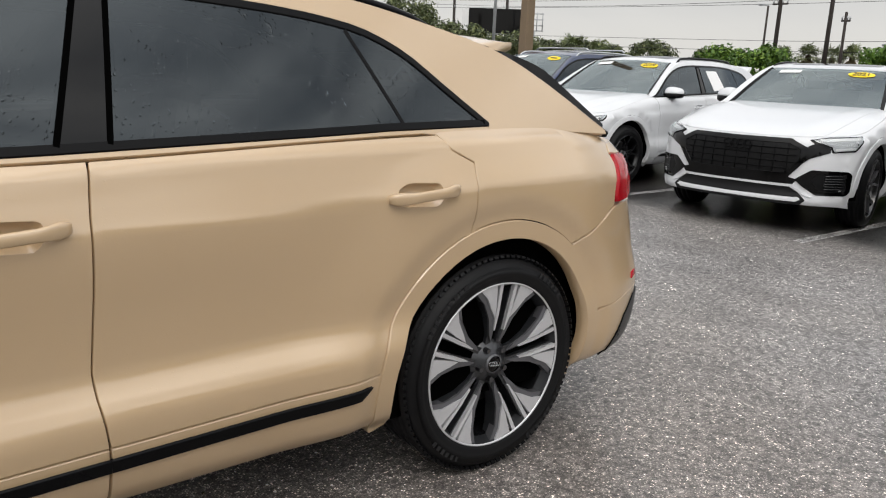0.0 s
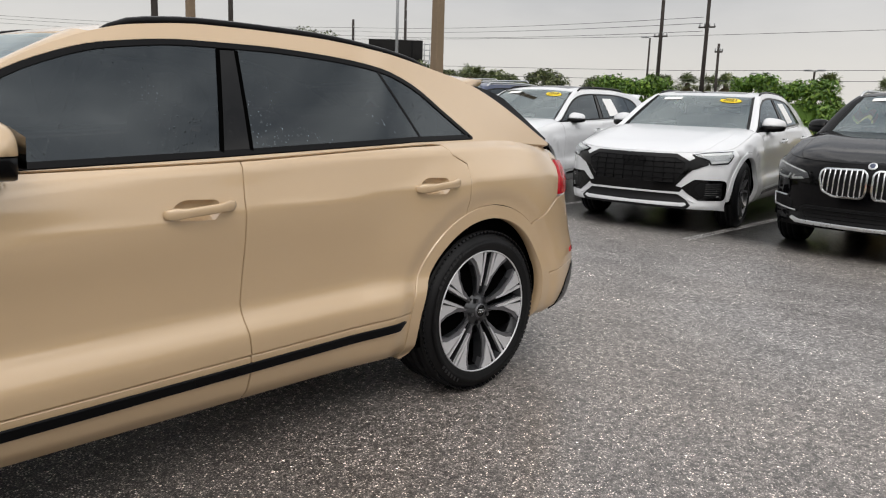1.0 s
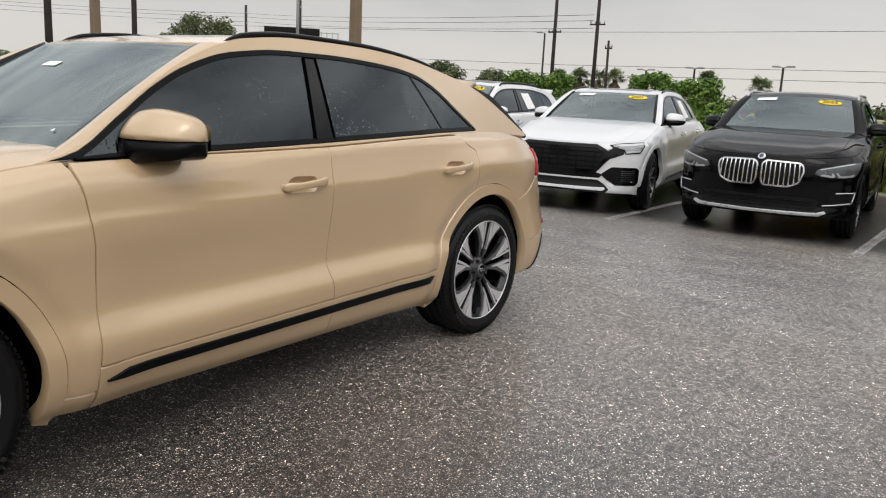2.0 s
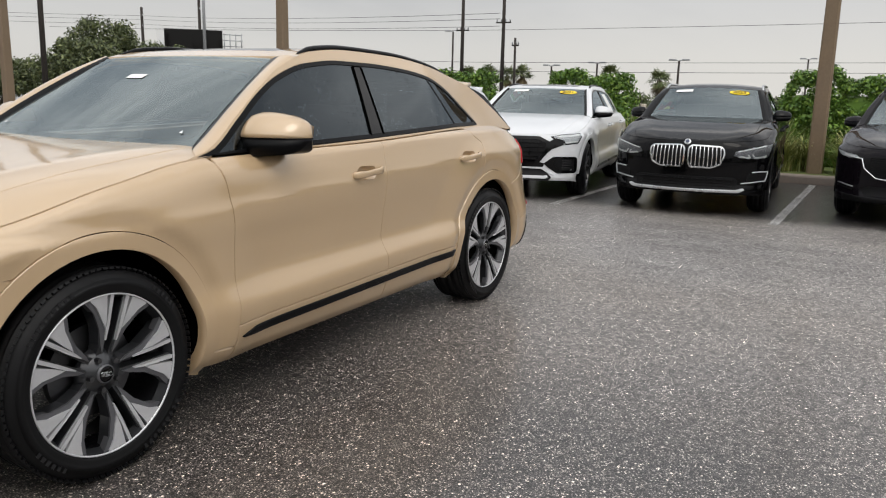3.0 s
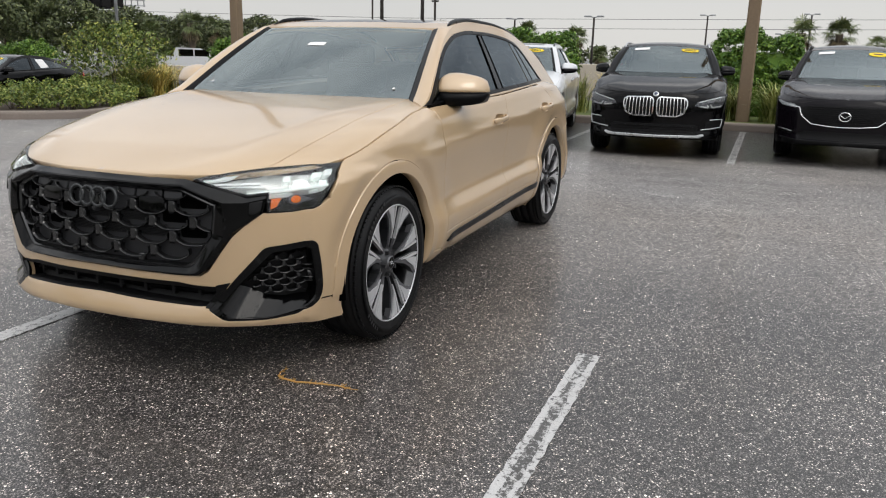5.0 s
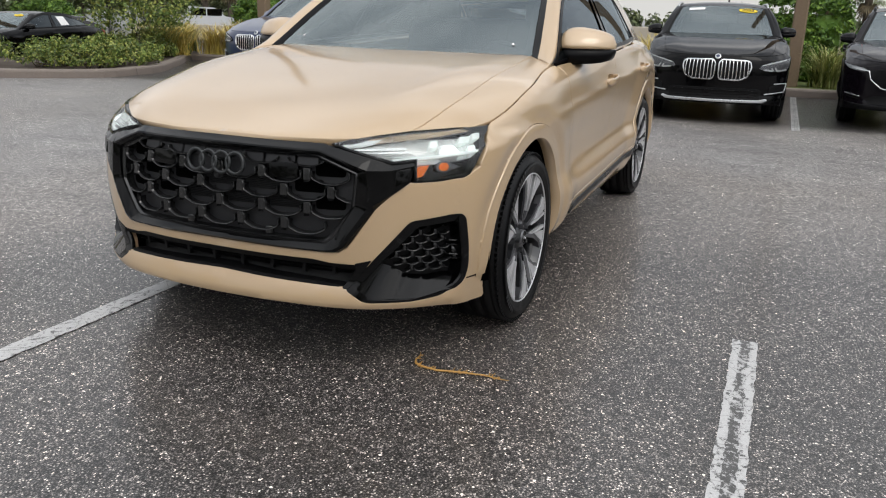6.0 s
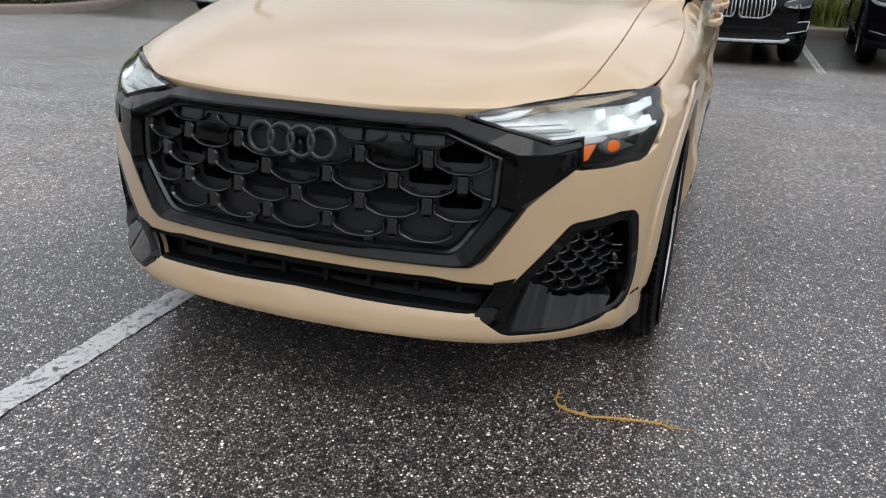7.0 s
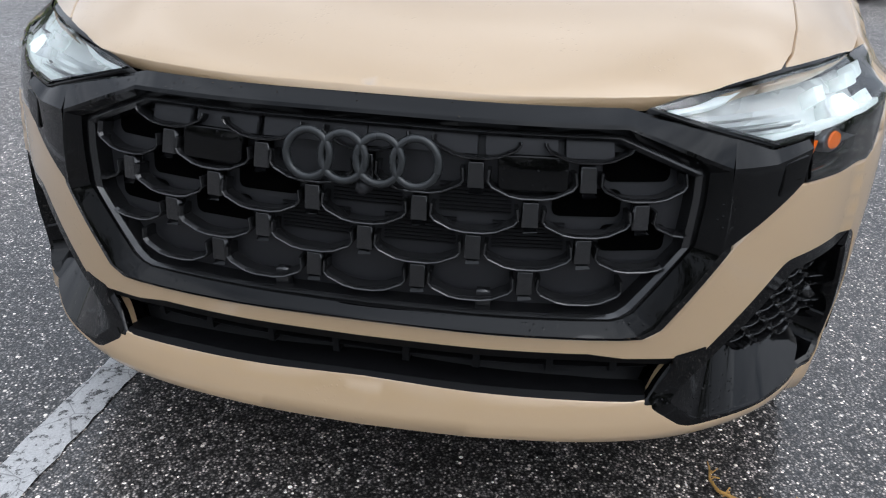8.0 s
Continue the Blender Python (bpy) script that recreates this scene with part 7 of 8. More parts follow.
# ---------------------------------------------------------------- ground materials
def asphalt():
    """Coarse wet asphalt: stones in dark binder, a broken film of water on their tops, a paler worn lane and darker stalls."""
    k = Mat("wet_asphalt")
    pos = k.n("ShaderNodeNewGeometry").outputs["Position"]

    def cells(scale):
        v = k.n("ShaderNodeTexVoronoi", Scale=scale, Randomness=1.0)
        k.l(pos, v.inputs["Vector"])
        c = k.n("ShaderNodeSeparateColor")
        k.l(v.outputs["Color"], c.inputs[0])
        return v.outputs["Distance"], c.outputs

    near, pick = cells(165.0)
    wide, pick2 = cells(58.0)
    gap = k.ramp(near, [(0.28, 1.0), (0.58, 0.12)])
    stone = k.ramp(pick[0], [(0.0, (0.014, 0.0135, 0.0135)), (0.50, (0.048, 0.047, 0.046)), (0.78, (0.105, 0.101, 0.098)), (0.92, (0.21, 0.20, 0.19)), (1.0, (0.56, 0.545, 0.52))])
    base = k.mix(1.0, stone, gap, "MULTIPLY")
    pebble = k.math("MULTIPLY", k.ramp(pick2[1], [(0.945, 0.0), (0.955, 1.0)]), k.ramp(wide, [(0.22, 1.0), (0.34, 0.0)]))
    base = k.mix(pebble, base, (0.40, 0.385, 0.36))
    clump = k.ramp(k.noise(24.0, 7.0, 0.85, pos), [(0.36, 0.45), (0.64, 1.75)])
    base = k.mix(1.0, base, clump, "MULTIPLY")
    patchy = k.ramp(pick2[0], [(0.0, 0.55), (1.0, 1.45)])
    base = k.mix(1.0, base, patchy, "MULTIPLY")
    tone = k.ramp(k.noise(0.55, 5.0, 0.6, pos), [(0.35, 0.84), (0.65, 1.42)])
    base = k.mix(1.0, base, tone, "MULTIPLY")
    sx = k.n("ShaderNodeSeparateXYZ")
    k.l(pos, sx.inputs[0])
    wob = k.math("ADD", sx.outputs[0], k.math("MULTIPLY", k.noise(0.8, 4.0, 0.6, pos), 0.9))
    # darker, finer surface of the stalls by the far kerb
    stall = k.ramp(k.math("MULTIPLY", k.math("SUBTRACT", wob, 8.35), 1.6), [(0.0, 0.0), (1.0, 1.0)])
    # bleached, drier lane between the stalls and along the island
    lane = k.ramp(k.math("MULTIPLY", k.math("SUBTRACT", wob, 1.6), 0.28), [(0.0, 0.0), (1.0, 1.0)])
    along = k.ramp(k.math("MULTIPLY", k.math("SUBTRACT", k.math("ADD", sx.outputs[1], k.noise(0.7, 3.0, 0.6, pos)), 2.0), 0.5), [(0.0, 0.0), (1.0, 1.0)])
    pale = k.math("MAXIMUM", lane, along)
    worn = k.mix(1.0, k.mix(0.35, base, k.mix(1.0, k.mix(1.0, clump, patchy, "MULTIPLY"), (0.110, 0.106, 0.102), "MULTIPLY")), (2.5, 2.45, 2.40), "MULTIPLY")
    base = k.mix(pale, base, worn)
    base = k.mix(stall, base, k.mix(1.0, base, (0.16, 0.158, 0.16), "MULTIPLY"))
    spot = k.ramp(k.noise(1.9, 3.0, 0.5, pos), [(0.70, 0.0), (0.78, 0.6)])
    base = k.mix(spot, base, k.mix(1.0, base, 0.4, "MULTIPLY"))
    base = k.mix(1.0, base, (2.16, 2.04, 1.98), "MULTIPLY")
    base = k.mix(pale, base, k.mix(1.0, base, (0.55, 0.58, 0.61), "MULTIPLY"))
    # damp streaks along the lane
    drawn = k.n("ShaderNodeMapping")
    drawn.inputs["Scale"].default_value = (1.0, 0.45, 1.0)
    k.l(pos, drawn.inputs["Vector"])
    streak = k.ramp(k.noise(3.2, 4.0, 0.6, drawn.outputs[0]), [(0.38, 0.80), (0.52, 1.0), (0.68, 1.10)])
    base = k.mix(pale, base, k.mix(1.0, base, streak, "MULTIPLY"))
    warm = k.ramp(k.noise(0.35, 3.0, 0.5, pos), [(0.4, 0.0), (0.7, 0.35)])
    base = k.mix(warm, base, k.mix(1.0, base, (1.12, 1.0, 0.86), "MULTIPLY"))
    wet = k.ramp(k.noise(0.45, 5.0, 0.62, pos), [(0.38, 0.0), (0.62, 1.0)])
    k.set(Base_Color=base, Roughness=k.mix(stall, 0.45, 0.30), Specular_IOR_Level=0.35)
    # the film lies on the stones' tops, thicker on some than on others
    film = k.math("MULTIPLY", k.ramp(near, [(0.26, 1.0), (0.62, 0.40)]), k.ramp(pick[2], [(0.05, 0.55), (0.60, 1.0)]))
    film = k.mix(1.0, film, k.ramp(pick2[2], [(0.0, 0.55), (1.0, 1.0)]), "MULTIPLY")
    film = k.mix(1.0, film, k.mix(wet, 0.85, 1.0), "MULTIPLY")
    dry = k.math("SUBTRACT", 1.0, k.math("MULTIPLY", k.math("MULTIPLY", pale, 0.62), k.math("SUBTRACT", 1.0, stall)))
    k.set(Coat_Weight=k.mix(1.0, film, dry, "MULTIPLY"), Coat_IOR=1.95, Coat_Roughness=k.mix(wet, 0.15, 0.06))
    h = k.math("ADD", gap, k.math("MULTIPLY", k.noise(400.0, 2.0, 0.5, pos), 0.25))
    lump = k.math("ADD", k.math("MULTIPLY", h, 0.25), k.math("ADD", k.math("MULTIPLY", k.ramp(wide, [(0.0, 1.0), (0.7, 0.0)]), 0.7), k.math("MULTIPLY", k.noise(21.0, 4.0, 0.7, pos), 1.2)))
    c = k.n("ShaderNodeBump", Distance=0.0035, Strength=0.17)
    k.l(lump, c.inputs["Height"])
    k.l(c.outputs[0], k.b.inputs["Coat Normal"])
    b = k.n("ShaderNodeBump", Distance=0.0035, Strength=0.5)
    k.l(h, b.inputs["Height"])
    k.l(b.outputs[0], k.b.inputs["Normal"])
    return k.m


def line_paint(name, cover):
    """Old road paint, cracked and worn through to the asphalt; cover is how much of it is left."""
    k = Mat(name)
    pos = k.n("ShaderNodeNewGeometry").outputs["Position"]
    wear = k.noise(38.0, 7.0, 0.72, pos)
    big = k.noise(3.5, 3.0, 0.5, pos)
    left = k.math("ADD", wear, k.math("MULTIPLY", k.math("SUBTRACT", big, 0.5), 0.22))
    mask = k.ramp(left, [(0.56 - 0.28 * cover, 0.0), (0.62 - 0.28 * cover, 1.0)])
    crack = k.n("ShaderNodeTexVoronoi", Scale=7.0, Randomness=1.0)
    crack.feature = "DISTANCE_TO_EDGE"
    k.l(pos, crack.inputs["Vector"])
    mask = k.math("MULTIPLY", mask, k.ramp(crack.outputs["Distance"], [(0.003, 0.45), (0.012, 1.0)]))
    dirt = k.mix(k.noise(180.0, 4.0, 0.7, pos), (0.26, 0.255, 0.25), (0.74, 0.73, 0.72))
    tar = k.mix(k.noise(150.0, 3.0, 0.6, pos), (0.02, 0.02, 0.02), (0.12, 0.115, 0.11))
    k.set(Base_Color=k.mix(mask, tar, dirt), Roughness=0.38)
    k.bump(k.math("ADD", mask, k.noise(160.0, 3.0, 0.6, pos)), 0.5, 0.002)
    return k.m


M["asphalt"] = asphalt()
M["line_edge"], M["line_core"], M["line_whole"], M["line_far"] = line_paint("white_line_edge", 0.58), line_paint("worn_line_core", 0.22), line_paint("whole_line_core", 0.56), line_paint("faded_line_edge", 0.36)
M["kerb"] = plain("weathered_concrete_kerb", (0.20, 0.165, 0.14), 0.75, grain=45.0, amount=0.22, bump=0.4)
M["pole_wood"] = plain("brown_concrete_pole", (0.19, 0.135, 0.085), 0.75, grain=24.0, amount=0.18, bump=0.3)
M["pole_dark"] = plain("dark_wooden_pole", (0.035, 0.028, 0.024), 0.85, grain=20.0, amount=0.2, bump=0.3)
M["soil"] = plain("dark_mulch", (0.055, 0.038, 0.025), 0.9, grain=35.0, amount=0.35, bump=0.8)
M["turf"] = plain("turf", (0.10, 0.13, 0.03), 0.9, grain=50.0, amount=0.35, bump=0.8)
M["wall_paint"] = plain("cream_wall_paint", (0.50, 0.44, 0.36), 0.8, grain=8.0, amount=0.08, bump=0.1)
M["steel"] = plain("galvanised_steel", (0.40, 0.41, 0.42), 0.45, metal=0.6, grain=30.0, amount=0.08, bump=0.0)
M["bark"] = plain("bark", (0.09, 0.07, 0.05), 0.9, grain=22.0, amount=0.3, bump=0.6)
M["cable"] = plain("black_cable", (0.03, 0.03, 0.032), 0.7, bump=0.0)


def leaf_mat(name, dark, mid, light, rough=0.5):
    k = Mat(name)
    rnd = k.n("ShaderNodeNewGeometry").outputs["Random Per Island"]
    col = k.ramp(rnd, [(0.0, dark), (0.55, mid), (1.0, light)])
    big = k.ramp(k.noise(1.6, 3.0), [(0.35, 0.7), (0.65, 1.2)])
    k.set(Base_Color=k.mix(1.0, col, big, "MULTIPLY"), Roughness=rough, Specular_IOR_Level=0.35)
    return k.m


M["hedge"] = leaf_mat("hedge_leaves", (0.045, 0.105, 0.016), (0.105, 0.205, 0.03), (0.22, 0.34, 0.05))
M["oak"] = leaf_mat("dark_tree_leaves", (0.045, 0.06, 0.024), (0.095, 0.12, 0.045), (0.18, 0.20, 0.08))
M["shrub"] = leaf_mat("shrub_leaves", (0.05, 0.085, 0.02), (0.16, 0.23, 0.045), (0.42, 0.42, 0.10))
M["palm"] = leaf_mat("palm_leaves", (0.06, 0.085, 0.03), (0.12, 0.155, 0.055), (0.22, 0.24, 0.10))
M["dry_palm"] = leaf_mat("dry_palm_leaves", (0.10, 0.075, 0.04), (0.16, 0.12, 0.06), (0.22, 0.18, 0.10))
M["grass_gold"] = leaf_mat("golden_grass", (0.40, 0.29, 0.06), (0.64, 0.49, 0.11), (0.80, 0.67, 0.24))
M["grass_green"] = leaf_mat("green_grass", (0.10, 0.14, 0.03), (0.26, 0.29, 0.07), (0.55, 0.52, 0.22))


# ---------------------------------------------------------------- ground, lines, kerbs
# flat, but for a fall of a hand's width behind the planted island
edge_x = [-600, -300, -120, -50, -20, -8, 0] + [float(v) for v in np.arange(4, 20)] + [24, 30, 40, 60, 120, 300, 600]
edge_y = [-600, -300, -120, -50, -20, -8, 0, 6, 10, 12] + [float(v) for v in np.arange(13, 16, 0.25)] + [18, 24, 30, 40, 60, 120, 300, 600]
gxx, gyy = np.meshgrid(edge_x, edge_y)
fall = lambda q: q * q * (3 - 2 * q)
gzz = -0.24 * fall(np.clip((gyy - 13.3) / 1.2, 0, 1)) * fall(np.clip((gxx - 5.0) / 3.0, 0, 1))
bm = bmesh.new()
gn = len(edge_x)
gv = [bm.verts.new(q) for q in zip(gxx.ravel(), gyy.ravel(), gzz.ravel())]
for j in range(len(edge_y) - 1):
    for i in range(gn - 1):
        bm.faces.new((gv[j * gn + i], gv[j * gn + i + 1], gv[(j + 1) * gn + i + 1], gv[(j + 1) * gn + i]))
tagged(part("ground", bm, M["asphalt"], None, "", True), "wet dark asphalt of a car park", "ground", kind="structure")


def stall_line(x0, x1, y, core="line_core", edge="line_edge", w=0.104):
    """A stall line: two whiter edge stripes with ragged sides and a worn core between them."""
    top = thing("stall_line", pose((x0 + x1) / 2, y, 0.004), "worn white parking stall line on wet asphalt", "road marking", "parking stall lines")
    n = max(2, int((x1 - x0) / 0.035))
    rng = random.Random(int(y * 100) + 7)
    half = (x1 - x0) / 2
    cuts = [[c + rng.uniform(-j, j) for _ in range(n + 1)] for c, j in ((-w / 2, 0.004), (-w / 2 + 0.031, 0.005), (w / 2 - 0.031, 0.005), (w / 2, 0.004))]
    xs = [-half + 2 * half * i / n for i in range(n + 1)]
    faces = [(2 * i, 2 * i + 2, 2 * i + 3, 2 * i + 1) for i in range(n)]
    for k, (name, mat) in enumerate((("edge_stripe", edge), ("worn_core", core), ("edge_stripe", edge))):
        verts = [q for i in range(n + 1) for q in ((xs[i], cuts[k][i], 0.0), (xs[i], cuts[k + 1][i], 0.0))]
        link_mesh(name, verts, faces, M[mat], top, "", False)
    return top


for yy in (-4.85, -2.19, 0.50, 2.92, 5.6):
    stall_line(7.85, 13.0, yy, edge="line_far")
for yy in (-4.6, -1.915, 0.775, 3.45, 6.15):
    stall_line(-4.9, 0.2, yy, "line_whole" if yy > 0 else "line_core")


def kerb_run(points, name="kerb", height=0.15, width=0.20, piece=3.0):
    """Kerbstones end to end along a line, each with a rounded top edge; the line is the road side, the bed lies to its left."""
    pts = resample_open(points, 0.25)
    d = np.r_[0, np.cumsum(np.hypot(*np.diff(pts, axis=0).T))]
    top = thing(name, pose(0, 0, 0), "weathered concrete kerb round the planting", "kerb", kind="structure")
    k = 0
    while k * piece < d[-1] - 0.3:
        a, b = k * piece + 0.006, min((k + 1) * piece, d[-1]) - 0.006
        q = np.linspace(a, b, 12)
        xs, ys = np.interp(q, d, pts[:, 0]), np.interp(q, d, pts[:, 1])
        tx, ty = np.gradient(xs), np.gradient(ys)
        l = np.hypot(tx, ty)
        nx, ny = -ty / l, tx / l
        prof = [(0.0, -0.05), (0.008, height - 0.04), (0.020, height - 0.012), (0.045, height), (width - 0.02, height + 0.004), (width, height - 0.01), (width, -0.05)]
        v = [(x + ax * o, y + ay * o, z) for x, y, ax, ay in zip(xs, ys, nx, ny) for o, z in prof]
        m = len(prof)
        f = [(i * m + j, (i + 1) * m + j, (i + 1) * m + j + 1, i * m + j + 1) for i in range(len(q) - 1) for j in range(m - 1)]
        f += [tuple(range(m)), tuple(reversed(range((len(q) - 1) * m, len(q) * m)))]
        link_mesh("kerbstone", v, f, M["kerb"], top, "", False)
        k += 1
    return top


def resample_open(points, step):
    p = np.array(points, float)
    d = np.r_[0, np.cumsum(np.hypot(*np.diff(p, axis=0).T))]
    q = np.linspace(0, d[-1], max(2, int(d[-1] / step)))
    f, g = pch(list(zip(d, p[:, 0]))), pch(list(zip(d, p[:, 1])))
    return np.stack([f(q), g(q)], 1)


def bed(name, poly, z, material, label, lumps=0.03, step=0.5):
    def fmap(q):
        return np.stack([q[:, 0], q[:, 1], [z + lumps * noise.noise(Vector((a * 0.9, b * 0.9, 3.0))) for a, b in q]], 1)
    v, f = patch(np.array(poly, float), step, fmap, flange=0.25, out=(0, 0, -50))
    return tagged(link_mesh(name, v, f, material, None), label, "planting bed", kind="structure")


kerb_run([(13.15, 12.0), (13.15, 5.0), (13.15, -5.0), (13.15, -16.0), (13.15, -30.0)])
bed("planting_strip", [(13.33, -30), (19.0, -30), (19.0, 12.0), (13.33, 12.0)], 0.135, M["turf"], "turf strip behind the parked cars", 0.04, 0.7)
ISLAND = [(2.4, 15.6), (4.7, 13.1), (6.75, 10.95), (7.45, 10.05), (8.15, 9.62), (9.1, 9.68), (10.9, 10.55), (13.0, 11.95), (15.2, 13.4)]
kerb_run(ISLAND)
isl = resample_open(ISLAND, 0.5)
tx, ty = np.gradient(isl[:, 0]), np.gradient(isl[:, 1])
inner = isl + np.stack([-ty, tx], 1) / np.hypot(tx, ty)[:, None] * 0.18
bed("island_bed", list(inner) + [(14.3, 15.0), (12.3, 13.9), (9.8, 13.0), (7.5, 14.2), (4.2, 17.2)], 0.14, M["soil"], "dark mulch bed of the planted island", 0.05, 0.5)


# ---------------------------------------------------------------- plants
def leaves(rng, centers, radii, count, size, squash=1.0, aspect=0.5, droop=0.0):
    """Many small pointed leaves scattered in clumps: points and faces."""
    n = count * len(centers)
    c = np.repeat(np.array(centers, float), count, axis=0)
    r = np.repeat(np.array(radii, float), count)
    d = rng.normal(size=(n, 3))
    d /= np.linalg.norm(d, axis=1)[:, None]
    p = c + d * (r * rng.random(n) ** 0.45)[:, None] * np.array([1, 1, squash])
    out = d + rng.normal(size=(n, 3)) * 0.55
    out[:, 2] += 0.25 - droop
    a = np.cross(out, rng.normal(size=(n, 3)))
    a /= np.maximum(np.linalg.norm(a, axis=1), 1e-6)[:, None]
    b = np.cross(out, a)
    b /= np.maximum(np.linalg.norm(b, axis=1), 1e-6)[:, None]
    s = (size * (0.6 + 0.8 * rng.random(n)))[:, None]
    v = np.empty((n, 4, 3))
    v[:, 0], v[:, 2] = p - a * s, p + a * s
    bend = out / np.linalg.norm(out, axis=1)[:, None] * s * 0.25
    v[:, 1], v[:, 3] = p + b * s * aspect + bend, p - b * s * aspect + bend
    i = np.arange(n) * 4
    return v.reshape(-1, 3), np.stack([i, i + 1, i + 2, i + 3], 1)


def quick_mesh(name, v, f, material, parent, label="", matrix=None):
    me = bpy.data.meshes.new(name)
    v, f = np.asarray(v, float), np.asarray(f, int)
    me.vertices.add(len(v))
    me.vertices.foreach_set("co", v.ravel())
    me.loops.add(f.size)
    me.loops.foreach_set("vertex_index", f.ravel())
    me.polygons.add(len(f))
    me.polygons.foreach_set("loop_start", np.arange(len(f)) * f.shape[1])
    me.polygons.foreach_set("loop_total", np.full(len(f), f.shape[1]))
    me.update(calc_edges=True)
    me.materials.append(material)
    ob = new(name, me)
    if parent is not None:
        ob.parent = parent
    if matrix is not None:
        ob.matrix_basis = matrix
    if label:
        ob["label"] = label
    return ob


def hedge(x, y0, y1, depth, height, seed, z=0.13):
    """A clipped hedge block with an uneven outline."""
    rng = np.random.default_rng(seed)
    top = thing("hedge", pose(x, (y0 + y1) / 2, z), "dense bright green clipped hedge behind the parked cars", "hedge", "hedges")
    w = (y1 - y0) / 2
    cs, rs = [], []
    for _ in range(int(330 * w)):
        a, b, c = rng.uniform(-1, 1, 3)
        f = rng.integers(0, 3)
        if f == 0:
            a = -1.0
        elif f == 1:
            c = 1.0
        else:
            b = np.sign(b)
        r = rng.uniform(0.09, 0.17)
        up = c * 0.5 + 0.5
        slim = 1 - 0.16 * up**3
        swell = 0.10 * math.sin(3.1 * b * w + seed) + 0.06 * math.sin(7.3 * b * w + 2 * seed)
        cs.append((a * (depth / 2 - 0.1) * slim, b * (w - 0.1) * slim, up * (height - 0.25 + swell) + 0.08 + rng.uniform(-0.06, 0.10)))
        rs.append(r)
    v, f = leaves(rng, cs, rs, 34, 0.042)
    quick_mesh("foliage", v, f, M["hedge"], top)
    bm = box_bm((depth - 0.40, 2 * w - 0.55, height - 0.45), (0, 0, (height - 0.45) / 2), 0.1)
    part("dense_core", bm, M["hedge"], top)
    for k in range(int(w * 3)):
        yy = rng.uniform(-w + 0.2, w - 0.2)
        part("stem", add_raw(bmesh.new(), *tube([(0, yy, -0.05), (0.03, yy + 0.03, 0.4)], 0.025, 6)), M["bark"], top)
    return top


def tree(x, y, z, height, spread, seed, material="oak", clumps=46, leaf=0.16, count=70, trunk=0.16, label="broad dark green tree across the road"):
    """Trunk, forking limbs and a crown of many leaf clumps with gaps."""
    rng = np.random.default_rng(seed)
    top = thing("tree", pose(x, y, z), label, "tree")
    verts, faces = [], []
    ends = []
    def limb(p, d, length, r, depth):
        pts, rad = [Vector(p)], [r]
        d = Vector(d).normalized()
        for i in range(4):
            d = (d + Vector(rng.normal(0, 0.16, 3)) + Vector((0, 0, 0.06))).normalized()
            pts.append(pts[-1] + d * length / 4)
            rad.append(r * (1 - 0.16 * (i + 1)))
        v, f = tube(pts, rad, 6)
        base = len(verts)
        verts.extend(v)
        faces.extend([tuple(i + base for i in q) for q in f])
        if depth == 0:
            ends.append(pts[-1])
            return
        for k in range(3):
            a = rng.uniform(0, 2 * math.pi)
            limb(pts[-1 - (k == 2)], d + Vector((math.cos(a), math.sin(a), 0.25)) * 0.8, length * 0.68, rad[-1] * 0.75, depth - 1)
    limb((0, 0, -0.1), (0, 0, 1), height * 0.34, trunk, 2)
    link_mesh("trunk", verts, faces, M["bark"], top)
    cs, rs = [], []
    for k in range(clumps):
        u, t = rng.uniform(0, 2 * math.pi), rng.uniform(-0.55, 1.0)
        rr = math.sqrt(max(0.0, 1 - t * t)) if t > 0 else 1.0 - 0.3 * abs(t)
        g = rng.uniform(0.55, 1.0)
        cs.append((spread * rr * g * math.cos(u), spread * rr * g * math.sin(u), height * 0.60 + height * 0.36 * t * (0.7 + 0.3 * g)))
        rs.append(spread * rng.uniform(0.18, 0.32))
    v, f = leaves(rng, cs, rs, count, leaf, 0.8)
    quick_mesh("crown", v, f, M[material], top)
    return top


